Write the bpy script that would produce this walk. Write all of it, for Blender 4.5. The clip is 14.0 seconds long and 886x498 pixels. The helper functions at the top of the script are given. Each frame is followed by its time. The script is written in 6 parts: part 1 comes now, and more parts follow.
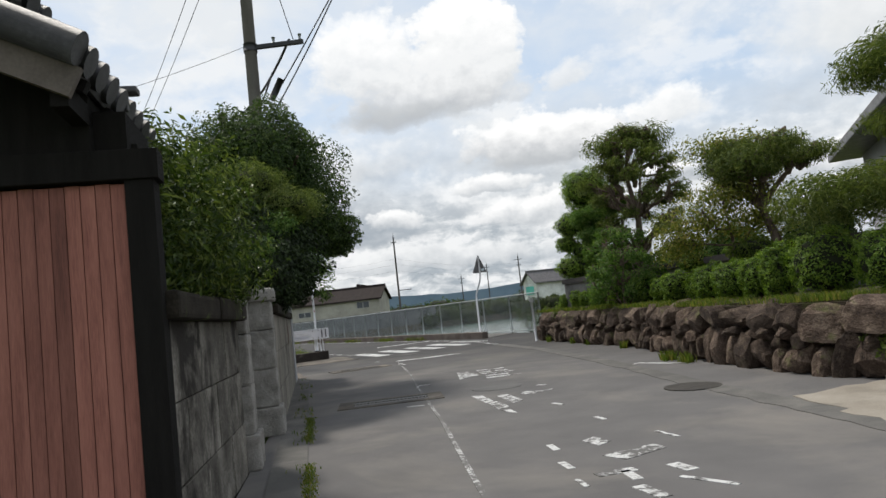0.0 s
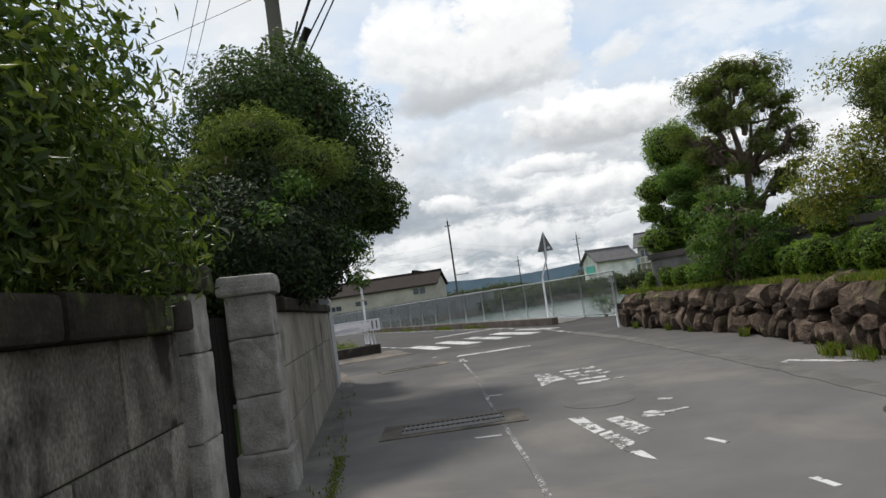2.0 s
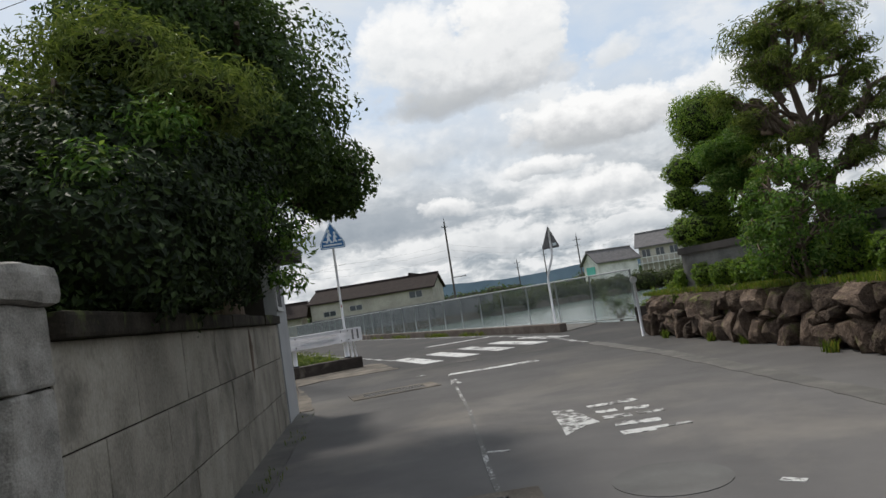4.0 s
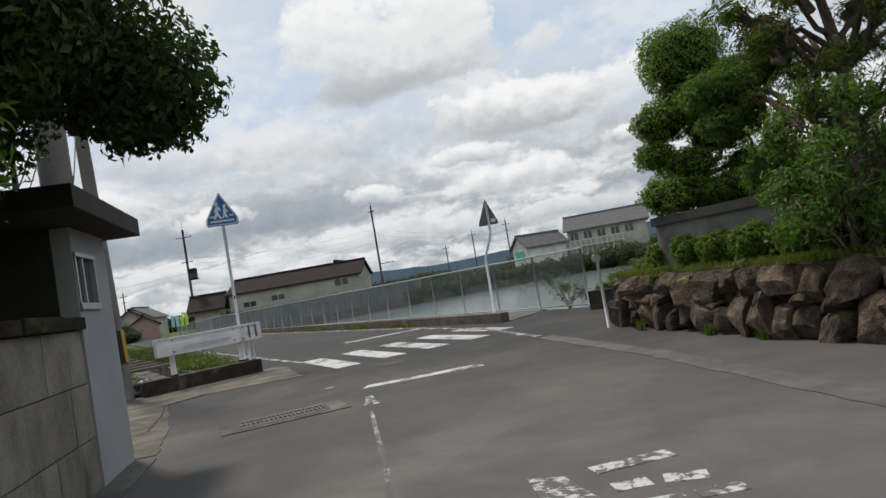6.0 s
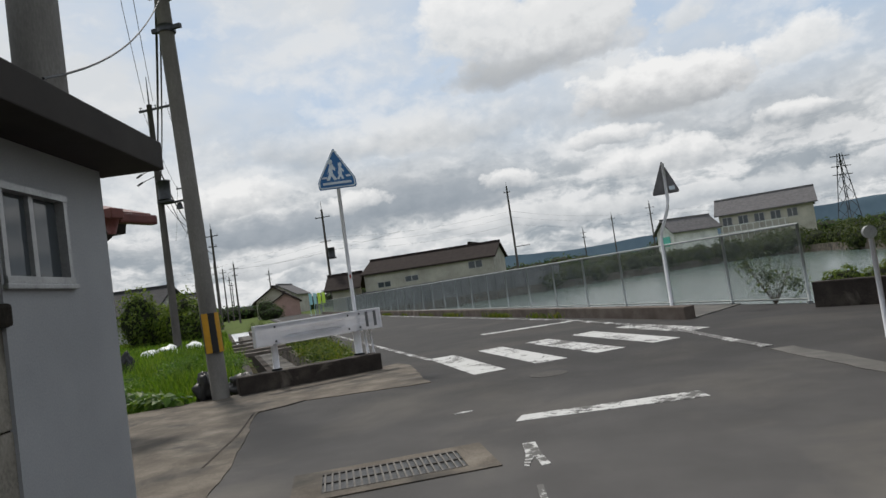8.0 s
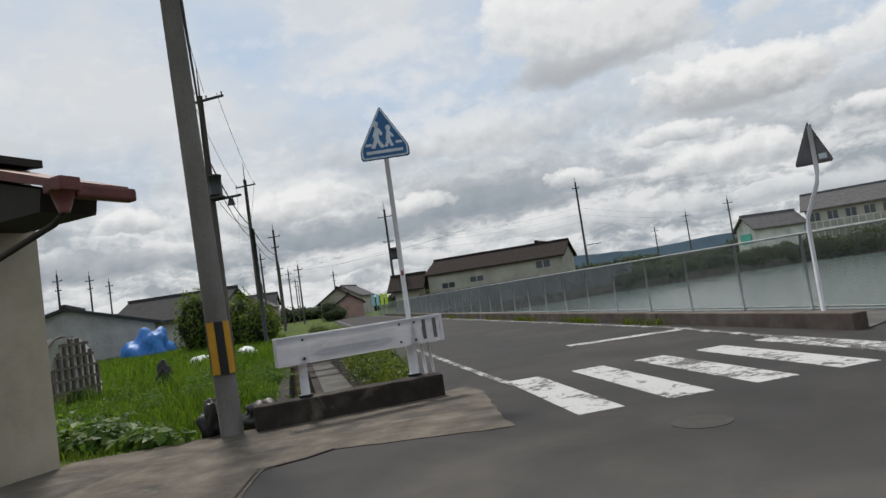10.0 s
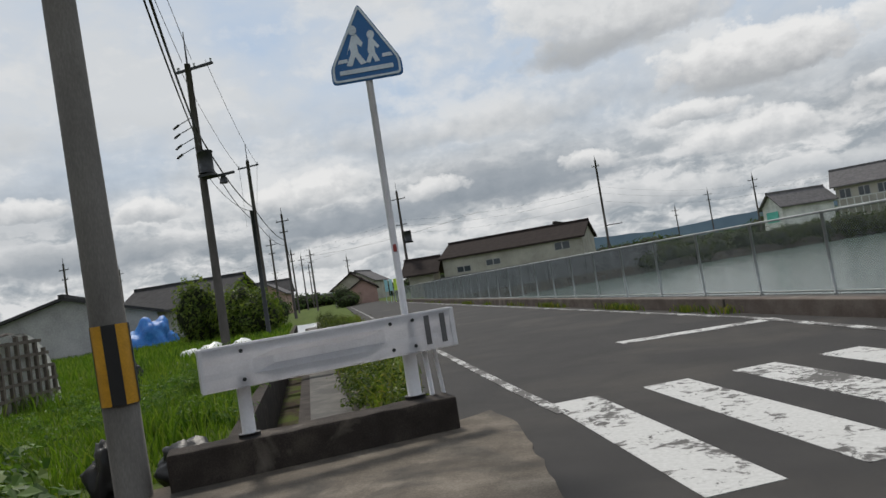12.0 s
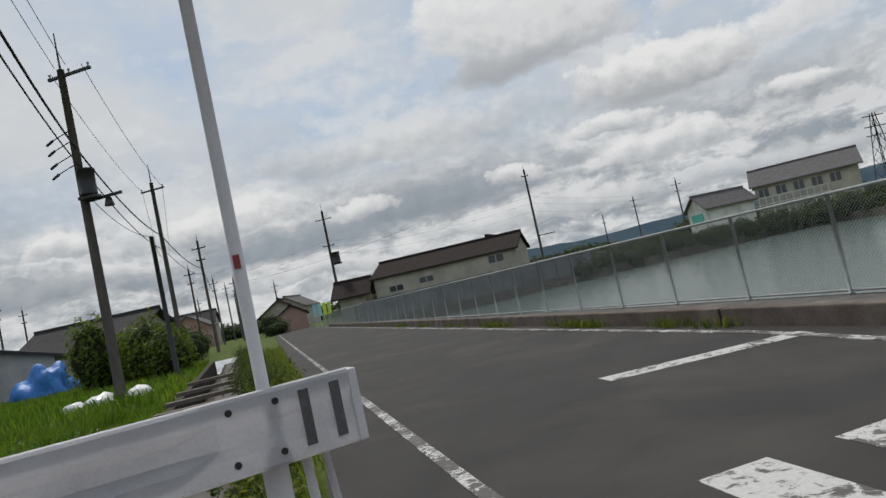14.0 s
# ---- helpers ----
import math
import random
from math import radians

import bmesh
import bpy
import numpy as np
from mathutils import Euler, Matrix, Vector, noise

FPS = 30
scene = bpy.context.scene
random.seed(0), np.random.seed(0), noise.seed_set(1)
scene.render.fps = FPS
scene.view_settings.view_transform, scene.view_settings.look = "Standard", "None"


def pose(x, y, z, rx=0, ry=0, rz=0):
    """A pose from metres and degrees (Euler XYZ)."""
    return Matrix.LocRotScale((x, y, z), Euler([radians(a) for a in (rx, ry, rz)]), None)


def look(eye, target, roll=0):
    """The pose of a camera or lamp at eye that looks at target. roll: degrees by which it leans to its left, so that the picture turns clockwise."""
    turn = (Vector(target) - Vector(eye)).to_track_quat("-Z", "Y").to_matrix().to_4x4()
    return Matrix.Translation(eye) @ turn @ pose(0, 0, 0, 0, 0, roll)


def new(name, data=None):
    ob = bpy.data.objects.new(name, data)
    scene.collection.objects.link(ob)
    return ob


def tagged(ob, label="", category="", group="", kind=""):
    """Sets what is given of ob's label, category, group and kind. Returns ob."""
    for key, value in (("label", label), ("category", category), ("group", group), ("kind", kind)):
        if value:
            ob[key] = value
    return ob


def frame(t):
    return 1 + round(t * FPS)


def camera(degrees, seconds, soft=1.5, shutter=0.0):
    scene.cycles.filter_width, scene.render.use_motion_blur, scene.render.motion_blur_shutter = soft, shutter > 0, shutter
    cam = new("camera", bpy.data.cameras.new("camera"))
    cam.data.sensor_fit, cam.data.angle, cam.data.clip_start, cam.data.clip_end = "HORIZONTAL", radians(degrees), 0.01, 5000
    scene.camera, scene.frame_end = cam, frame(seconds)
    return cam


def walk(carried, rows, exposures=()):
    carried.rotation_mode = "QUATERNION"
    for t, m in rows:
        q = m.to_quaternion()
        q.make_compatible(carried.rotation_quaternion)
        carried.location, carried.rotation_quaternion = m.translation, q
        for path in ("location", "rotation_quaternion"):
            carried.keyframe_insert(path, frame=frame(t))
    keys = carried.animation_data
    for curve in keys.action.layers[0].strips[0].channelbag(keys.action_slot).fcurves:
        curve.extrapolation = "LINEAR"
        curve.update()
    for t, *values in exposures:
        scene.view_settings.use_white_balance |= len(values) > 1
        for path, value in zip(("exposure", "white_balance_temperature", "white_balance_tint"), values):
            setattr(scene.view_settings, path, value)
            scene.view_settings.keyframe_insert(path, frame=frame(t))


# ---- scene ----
cam = camera(66.1, 14.0)
PATH = [
    (0, (0.554, 1.385, 1.212), (0.473, 3.375, 1.394), -6.4),
    (0.5, (0.491, 2.088, 1.238), (0.463, 4.079, 1.425), -10.5),
    (1, (0.416, 2.744, 1.247), (0.257, 4.736, 1.333), -7.3),
    (1.5, (0.313, 3.503, 1.261), (0.136, 5.491, 1.388), -9.7),
    (2, (0.202, 4.181, 1.285), (-0.044, 6.16, 1.442), -8.2),
    (2.2, (0.186, 4.425, 1.28), (-0.051, 6.404, 1.434), -9.3),
    (4.3, (0.01, 7.677, 1.331), (-0.226, 9.657, 1.496), -8.6),
    (4.5, (0.012, 8.025, 1.338), (-0.174, 10.012, 1.472), -8.9),
    (5, (-0.128, 8.794, 1.321), (-0.232, 10.779, 1.544), -9.6),
    (5.5, (-0.185, 9.605, 1.311), (-0.224, 11.599, 1.456), -11.5),
    (6, (-0.191, 10.479, 1.305), (-0.231, 12.477, 1.398), -9.7),
    (6.5, (-0.292, 11.382, 1.33), (-0.283, 13.382, 1.353), -10.7),
    (7, (-0.409, 12.204, 1.329), (-0.592, 14.194, 1.407), -9.1),
    (7.5, (-0.635, 13.06, 1.356), (-0.957, 15.033, 1.411), -8.9),
    (8, (-0.899, 13.851, 1.326), (-1.328, 15.801, 1.433), -8.1),
    (8.5, (-1.087, 14.642, 1.366), (-1.641, 16.561, 1.464), -10.2),
    (8.7, (-1.173, 14.894, 1.348), (-1.745, 16.804, 1.51), -8.9),
    (11, (-2.266, 18.271, 1.338), (-2.901, 20.164, 1.441), -8.9),
    (11.5, (-2.48, 18.976, 1.351), (-3.181, 20.846, 1.462), -11.1),
    (12, (-2.725, 19.656, 1.342), (-3.382, 21.543, 1.439), -8.9),
    (12.5, (-2.943, 20.397, 1.389), (-3.605, 22.282, 1.479), -12.1),
    (13, (-3.142, 21.08, 1.369), (-3.759, 22.978, 1.491), -10.9),
    (13.5, (-3.344, 21.895, 1.396), (-3.919, 23.808, 1.509), -14.3),
    (14, (-3.52, 22.571, 1.391), (-3.979, 24.514, 1.504), -12.3),
]
EXPOSURES = [(0.0, 0.26), (2.0, 0.28), (4.5, 0.12), (6.5, 0.06), (8.5, -0.02), (11.0, -0.06), (14.0, -0.20)]
walk(cam, [(t, look(eye, target, roll)) for t, eye, target, roll in PATH], EXPOSURES)

# ---- light ----
SUN_EL, SUN_AZ = 56.0, -40.0      # azimuth measured from +y towards +x
SUN_DIR = Vector((math.sin(radians(SUN_AZ)) * math.cos(radians(SUN_EL)), math.cos(radians(SUN_AZ)) * math.cos(radians(SUN_EL)), math.sin(radians(SUN_EL))))
sun = new("sun", bpy.data.lights.new("sun", "SUN"))
sun.data.energy, sun.data.angle, sun.data.color = 2.7, radians(7.0), (1.0, 0.94, 0.85)
sun.matrix_world = look((0, 0, 60), tuple(Vector((0, 0, 60)) - SUN_DIR))


class Nodes:
    """Short hand for building a node tree."""

    def __init__(self, tree):
        self.tree = tree
        tree.nodes.clear()

    def add(self, kind, *inputs, **props):
        n = self.tree.nodes.new(kind)
        if "operation" in props:
            n.operation = props["operation"]
        if "data_type" in props:
            n.data_type, n.blend_type = props["data_type"], props["blend_type"]
        if "sky_type" in props:
            n.sky_type, n.sun_disc = props["sky_type"], props["sun_disc"]
            n.sun_elevation, n.sun_rotation = props["sun_elevation"], props["sun_rotation"]
        for i, v in enumerate(inputs):
            self.put(n, i, v)
        return n

    def put(self, n, key, v):
        if v is None:
            return
        if isinstance(v, bpy.types.NodeSocket):
            self.tree.links.new(v, n.inputs[key])
        else:
            n.inputs[key].default_value = v

    def math(self, op, a, b=None, clamp=False):
        n = self.add("ShaderNodeMath", a, b, operation=op)
        n.use_clamp = clamp
        return n.outputs[0]

    def vmath(self, op, a, b=None):
        n = self.add("ShaderNodeVectorMath", a, b, operation=op)
        return n.outputs["Value"] if op in ("DOT_PRODUCT", "LENGTH", "DISTANCE") else n.outputs[0]

    def noise(self, vec, scale, detail=6.0, rough=0.55, distort=0.0):
        n = self.add("ShaderNodeTexNoise")
        self.put(n, "Vector", vec)
        for k, v in (("Scale", scale), ("Detail", detail), ("Roughness", rough), ("Distortion", distort)):
            self.put(n, k, v)
        return n.outputs["Fac"]

    def ramp(self, fac, *stops):
        n = self.add("ShaderNodeValToRGB", fac)
        el = n.color_ramp.elements
        while len(el) < len(stops):
            el.new(0.5)
        for e, (p, c) in zip(el, stops):
            e.position = p
            e.color = (*c, 1) if len(c) == 3 else c
        return n.outputs["Color"]

    def mix(self, fac, a, b, blend="MIX"):
        n = self.add("ShaderNodeMix", data_type="RGBA", blend_type=blend)
        for i, v in ((0, fac), (6, a), (7, b)):
            self.put(n, i, (*v, 1) if isinstance(v, tuple) and len(v) == 3 else v)
        return n.outputs[2]

    def scaled(self, vec, s):
        return self.vmath("MULTIPLY", vec, s)


# sky: Nishita blue under broken cumulus and stratus
world = bpy.data.worlds.new("sky")
scene.world = world
world.use_nodes = True
W_ = Nodes(world.node_tree)
co = W_.add("ShaderNodeTexCoord").outputs["Generated"]
nish = W_.add("ShaderNodeTexSky", sky_type="NISHITA", sun_disc=False, sun_elevation=radians(SUN_EL), sun_rotation=radians(SUN_AZ))
sep = W_.add("ShaderNodeSeparateXYZ", co)
azimuth = W_.math("ARCTAN2", sep.outputs[0], sep.outputs[1])
height = W_.math("ARCSINE", sep.outputs[2])


az_deg, el_deg = W_.math("MULTIPLY", azimuth, 57.2958), W_.math("MULTIPLY", height, 57.2958)
sky_at = W_.add("ShaderNodeCombineXYZ", az_deg, el_deg, 0.0).outputs[0]


def stir(vec, scale, amount, detail=4.0):
    """Push a sky position about by noise, in degrees."""
    n = W_.add("ShaderNodeTexNoise")
    for key, val in (("Vector", vec), ("Scale", scale), ("Detail", detail), ("Roughness", 0.58)):
        W_.put(n, key, val)
    return W_.vmath("ADD", vec, W_.scaled(W_.vmath("SUBTRACT", n.outputs["Color"], (0.5, 0.5, 0.5)), amount))


def billow(v, scale):
    n = W_.add("ShaderNodeTexVoronoi")
    n.voronoi_dimensions = "2D"
    n.feature = "SMOOTH_F1"
    n.normalize = True
    for key, val in (("Vector", v), ("Scale", scale), ("Detail", 3.0), ("Roughness", 0.55), ("Smoothness", 0.35)):
        W_.put(n, key, val)
    return W_.math("SUBTRACT", 1.0, n.outputs["Distance"])


def centred(value, gain):
    return W_.math("MULTIPLY", W_.math("SUBTRACT", value, 0.5), gain)


swirl = stir(sky_at, 0.16, (5.0, 3.2, 0.0), 6.0)
lumps = billow(stir(W_.scaled(sky_at, (1.0, 1.3, 1.0)), 0.5, (1.6, 1.2, 0.0)), 0.42)
lumps_above = billow(stir(W_.scaled(W_.vmath("ADD", sky_at, (-0.4, 0.9, 0.0)), (1.0, 1.3, 1.0)), 0.5, (1.6, 1.2, 0.0)), 0.42)
relief = W_.math("SUBTRACT", lumps, lumps_above)
fine = W_.noise(W_.scaled(sky_at, (1.0, 1.4, 1.0)), 0.75, 7.0, 0.58)
swirl_xy = W_.add("ShaderNodeSeparateXYZ", swirl)

# thin high cloud over the blue, then soft mottled grey and white layers
blue = W_.mix(0.7, W_.mix(1.0, nish.outputs[0], (0.10, 0.10, 0.10), "MULTIPLY"), (0.50, 0.63, 0.79))
veil = W_.ramp(W_.noise(W_.scaled(swirl, (0.75, 1.3, 1.0)), 0.075, 7.0, 0.55), (0.36, (0.12, 0.12, 0.12)), (0.60, (0.92, 0.92, 0.92)))
sky_col = W_.mix(veil, blue, (0.70, 0.72, 0.735))
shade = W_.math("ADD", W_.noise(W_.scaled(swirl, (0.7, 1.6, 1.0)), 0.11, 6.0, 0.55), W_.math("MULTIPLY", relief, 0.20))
low = W_.math("DIVIDE", W_.math("SUBTRACT", 17.0, el_deg), 9.0, True)
layer = W_.ramp(shade, (0.36, (0.38, 0.405, 0.43)), (0.48, (0.55, 0.57, 0.585)), (0.62, (0.76, 0.77, 0.775)))
sky_col = W_.mix(W_.math("MULTIPLY", low, 0.85), sky_col, layer)
streaks = W_.math("ADD", W_.noise(W_.scaled(swirl, (0.55, 2.2, 1.0)), 0.30, 6.0, 0.6), W_.math("MULTIPLY", relief, 0.28))
near_horizon = W_.math("MULTIPLY", W_.math("DIVIDE", W_.math("SUBTRACT", 11.0, el_deg), 5.0, True), 0.75)
sky_col = W_.mix(near_horizon, sky_col, W_.ramp(streaks, (0.40, (0.30, 0.345, 0.39)), (0.49, (0.52, 0.55, 0.575)), (0.58, (0.80, 0.805, 0.81))))
high = W_.math("MULTIPLY", W_.ramp(shade, (0.50, (0, 0, 0)), (0.62, (1, 1, 1))), 0.55)
sky_col = W_.mix(high, sky_col, (0.80, 0.805, 0.805))


def cloud(under, az, el, wide, tall, white, grey, edge=0.25, crisp=0.75, cover=1.0, flat=1.7):
    """One cumulus heap: flat grey base, billowing sunlit head, laid over what lies behind it."""
    u = W_.math("DIVIDE", W_.math("SUBTRACT", swirl_xy.outputs[0], az), wide)
    v = W_.math("DIVIDE", W_.math("SUBTRACT", swirl_xy.outputs[1], el), tall)
    below = W_.math("MAXIMUM", v, W_.math("MULTIPLY", v, -flat))
    far = W_.math("SQRT", W_.math("ADD", W_.math("MULTIPLY", u, u), W_.math("MULTIPLY", below, below)))
    depth = W_.math("ADD", W_.math("SUBTRACT", 1.0, far), W_.math("ADD", W_.math("MULTIPLY", W_.math("SUBTRACT", lumps, 0.62), crisp), centred(fine, crisp * 0.5)))
    mask = W_.math("MULTIPLY", W_.ramp(depth, (0.0, (0, 0, 0)), (edge * 0.4, (0.55, 0.55, 0.55)), (edge, (1, 1, 1))), cover)
    lit = W_.math("ADD", W_.math("ADD", 0.42, W_.math("MULTIPLY", v, 0.62)), W_.math("ADD", W_.math("MULTIPLY", relief, 0.55), centred(fine, 0.35)))
    mid = tuple(0.5 * p + 0.5 * q for p, q in zip(white, grey))
    return W_.mix(mask, under, W_.ramp(lit, (0.05, grey), (0.40, mid), (0.78, white)))


WHITE_TOP, PALE, DIM = (0.87, 0.87, 0.865), (0.76, 0.77, 0.775), (0.62, 0.645, 0.665)
SHADE, DUSK = (0.47, 0.49, 0.505), (0.27, 0.31, 0.355)
STEEL, SLATE, MID = (0.35, 0.39, 0.435), (0.43, 0.46, 0.49), (0.40, 0.42, 0.445)
# azimuth, elevation, half width, half height in degrees: low dark banks
for az, el, wide, tall, white, grey in ((-14.0, 6.9, 12.0, 2.3, STEEL, DUSK), (-27.0, 6.0, 9.0, 1.9, STEEL, DUSK), (-46.0, 5.4, 12.0, 1.6, SLATE, DUSK), (14.0, 3.9, 16.0, 1.1, DIM, STEEL)):
    sky_col = cloud(sky_col, az, el, wide, tall, white, grey, 0.7, 0.9, 0.92)
# small sunlit heads standing along the horizon
heads = random.Random(12)
for k in range(9):
    w = heads.uniform(2.6, 5.0)
    sky_col = cloud(sky_col, -52.0 + 11.0 * k + heads.uniform(-3, 3), heads.uniform(7.4, 10.6), w, w * heads.uniform(0.28, 0.42), WHITE_TOP, SLATE, 0.28, 1.0, 0.9)
for az, el, wide, tall in ((-31.0, 8.6, 5.0, 1.5), (-4.0, 4.4, 9.0, 1.3), (-24.0, 3.6, 10.0, 1.0), (7.0, 7.2, 6.0, 1.9)):
    sky_col = cloud(sky_col, az, el, wide, tall, WHITE_TOP if el > 5 else PALE, SLATE, 0.3, 0.9, 0.9)
# the great heaps with their grey bases
for az, el, wide, tall, white, grey, edge, crisp, cover in (
    (-16.0, 12.6, 13.0, 2.4, PALE, SHADE, 0.8, 0.7, 0.75),
    (7.5, 13.0, 7.5, 2.8, WHITE_TOP, MID, 0.25, 0.8, 1.0),
    (-7.0, 20.8, 4.8, 4.6, WHITE_TOP, DIM, 0.35, 0.8, 0.95),
    (1.6, 20.6, 5.0, 5.2, WHITE_TOP, DIM, 0.2, 0.8, 1.0),
    (-1.5, 18.0, 8.5, 3.2, PALE, MID, 0.45, 0.9, 0.9),
    (-4.5, 16.3, 6.5, 1.6, SHADE, MID, 0.8, 0.8, 0.9),
    (6.0, 11.6, 5.5, 1.1, SHADE, MID, 0.8, 0.8, 0.8),
    (10.0, 18.0, 2.2, 1.3, PALE, DIM, 0.5, 0.8, 0.8),
    (17.5, 13.6, 3.4, 1.9, WHITE_TOP, DIM, 0.35, 0.8, 0.9),
    (33.0, 17.5, 9.0, 4.0, PALE, DIM, 0.6, 0.7, 0.9),
):
    sky_col = cloud(sky_col, az, el, wide, tall, white, grey, edge, crisp, cover)
bg = W_.add("ShaderNodeBackground", sky_col, 1.0)
W_.add("ShaderNodeOutputWorld", bg.outputs[0])

# ---- materials ----


def surface(name, base, dark=None, light=None, rough=0.8, scale=6.0, fine=60.0, bump=0.15, bump_scale=None, metal=0.0, spec=0.3, coords="Object", stretch=(1, 1, 1), stain=None, stain_scale=1.2, stain_at=(0.5, 0.68), random=0.0, distance=0.01, pale_low_y=None):
    """Colour at two scales of noise, an optional stain layer, fine relief."""
    m = bpy.data.materials.new(name)
    m.use_nodes = True
    N = Nodes(m.node_tree)
    c = N.add("ShaderNodeTexCoord").outputs[coords]
    if random:
        c = N.vmath("ADD", c, N.add("ShaderNodeObjectInfo").outputs["Location"])
    c = N.scaled(c, stretch)
    dark = dark or tuple(v * 0.72 for v in base)
    light = light or tuple(min(v * 1.25, 0.9) for v in base)
    a, b = N.noise(c, scale, 7), N.noise(c, fine, 4)
    col = N.ramp(N.math("ADD", N.math("MULTIPLY", a, 0.62), N.math("MULTIPLY", b, 0.38)), (0.34, dark), (0.5, base), (0.66, light))
    if stain:
        s = N.noise(c, stain_scale, 9, 0.62, 0.4)
        col = N.mix(N.ramp(s, (stain_at[0], (0, 0, 0)), (stain_at[1], (1, 1, 1))), col, stain)
    if pale_low_y:
        # colour scaled paler towards low y, with a ragged change-over
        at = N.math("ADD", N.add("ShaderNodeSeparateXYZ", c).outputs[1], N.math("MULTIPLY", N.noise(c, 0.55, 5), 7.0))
        fac = N.math("DIVIDE", N.math("SUBTRACT", pale_low_y[1] + 3.5, at), pale_low_y[1] - pale_low_y[0], True)
        pale = N.mix(1.0, col, (pale_low_y[2],) * 3, "MULTIPLY")
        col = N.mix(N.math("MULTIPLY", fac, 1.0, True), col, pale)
    if random:
        r = N.add("ShaderNodeObjectInfo").outputs["Random"]
        h = N.add("ShaderNodeHueSaturation")
        N.put(h, "Value", N.math("ADD", 1.0 - random, N.math("MULTIPLY", r, 2 * random)))
        N.put(h, "Color", col)
        col = h.outputs[0]
    p = N.add("ShaderNodeBsdfPrincipled")
    N.put(p, "Base Color", col)
    N.put(p, "Metallic", metal)
    N.put(p, "Specular IOR Level", spec)
    N.put(p, "Roughness", N.math("ADD", rough - 0.1, N.math("MULTIPLY", b, 0.2), True))
    if bump:
        k = N.add("ShaderNodeBump")
        N.put(k, "Strength", bump)
        N.put(k, "Distance", distance)
        N.put(k, "Height", N.noise(c, bump_scale or fine, 6, 0.65))
        N.put(p, "Normal", k.outputs[0])
    N.add("ShaderNodeOutputMaterial", p.outputs[0])
    return m


def leafy(name, colours, through_light=0.35, rough=0.55):
    """Leaves: each its own tone, lit through from behind."""
    m = bpy.data.materials.new(name)
    m.use_nodes = True
    N = Nodes(m.node_tree)
    r = N.add("ShaderNodeNewGeometry").outputs["Random Per Island"]
    c = N.add("ShaderNodeTexCoord").outputs["Object"]
    patch = N.noise(c, 1.8, 3)
    f = N.math("ADD", N.math("MULTIPLY", r, 0.6), N.math("MULTIPLY", patch, 0.4))
    n = len(colours)
    col = N.ramp(f, *[(0.18 + 0.64 * i / max(n - 1, 1), k) for i, k in enumerate(colours)])
    p = N.add("ShaderNodeBsdfPrincipled")
    N.put(p, "Base Color", col)
    N.put(p, "Roughness", rough)
    N.put(p, "Specular IOR Level", 0.2)
    t = N.add("ShaderNodeBsdfTranslucent", N.mix(1.0, col, (1.5, 1.6, 0.7), "MULTIPLY"))
    mx = N.add("ShaderNodeMixShader", through_light, p.outputs[0], t.outputs[0])
    N.add("ShaderNodeOutputMaterial", mx.outputs[0])
    return m


def worn_paint(name, white, under, wear, scale=9.0):
    """Road paint, scratched through to the asphalt."""
    m = bpy.data.materials.new(name)
    m.use_nodes = True
    N = Nodes(m.node_tree)
    c = N.add("ShaderNodeTexCoord").outputs["Object"]
    a = N.noise(c, scale, 10, 0.72, 0.6)
    b = N.noise(N.scaled(c, (1, 1, 1)), 2.1, 4, 0.5)
    f = N.math("ADD", N.math("MULTIPLY", a, 0.6), N.math("MULTIPLY", b, 0.4))
    keep = N.ramp(f, (wear - 0.025, (0, 0, 0)), (wear + 0.02, (1, 1, 1)))
    tone = N.ramp(N.noise(c, 30, 5), (0.3, tuple(v * 0.82 for v in white)), (0.7, white))
    col = N.mix(keep, N.mix(N.noise(c, 55, 4), under, tuple(v * 1.7 for v in under)), tone)
    p = N.add("ShaderNodeBsdfPrincipled")
    N.put(p, "Base Color", col)
    N.put(p, "Roughness", 0.8)
    N.put(p, "Specular IOR Level", 0.25)
    N.add("ShaderNodeOutputMaterial", p.outputs[0])
    return m


def glassy(name, tint=(0.05, 0.06, 0.07), rough=0.06):
    m = bpy.data.materials.new(name)
    m.use_nodes = True
    N = Nodes(m.node_tree)
    p = N.add("ShaderNodeBsdfPrincipled")
    N.put(p, "Base Color", (*tint, 1))
    N.put(p, "Roughness", rough)
    N.put(p, "Specular IOR Level", 0.6)
    N.add("ShaderNodeOutputMaterial", p.outputs[0])
    return m


ASPHALT = surface("asphalt", (0.043, 0.041, 0.0405), (0.036, 0.0345, 0.034), (0.051, 0.0485, 0.047), 0.88, 1.3, 140, 0.4, 190, spec=0.2, stain=(0.072, 0.066, 0.059), stain_scale=0.45, stain_at=(0.50, 0.74), distance=0.004, pale_low_y=(13.5, 23.5, 2.75))
ASPHALT_PATCH = surface("asphalt_patch", (0.125, 0.122, 0.118), rough=0.9, scale=2, fine=150, bump=0.3, spec=0.2, distance=0.004)
CONCRETE = surface("weathered_concrete", (0.122, 0.104, 0.085), (0.066, 0.057, 0.047), (0.205, 0.18, 0.15), 0.88, 2.4, 70, 0.25, spec=0.2, stain=(0.062, 0.057, 0.051), stain_scale=1.1, stain_at=(0.50, 0.64))
DUST = surface("dusty_gutter_concrete", (0.128, 0.122, 0.114), (0.09, 0.087, 0.082), (0.185, 0.175, 0.16), 0.9, 2.2, 90, 0.25, spec=0.15, stain=(0.095, 0.092, 0.088), stain_scale=1.4, stain_at=(0.46, 0.62))
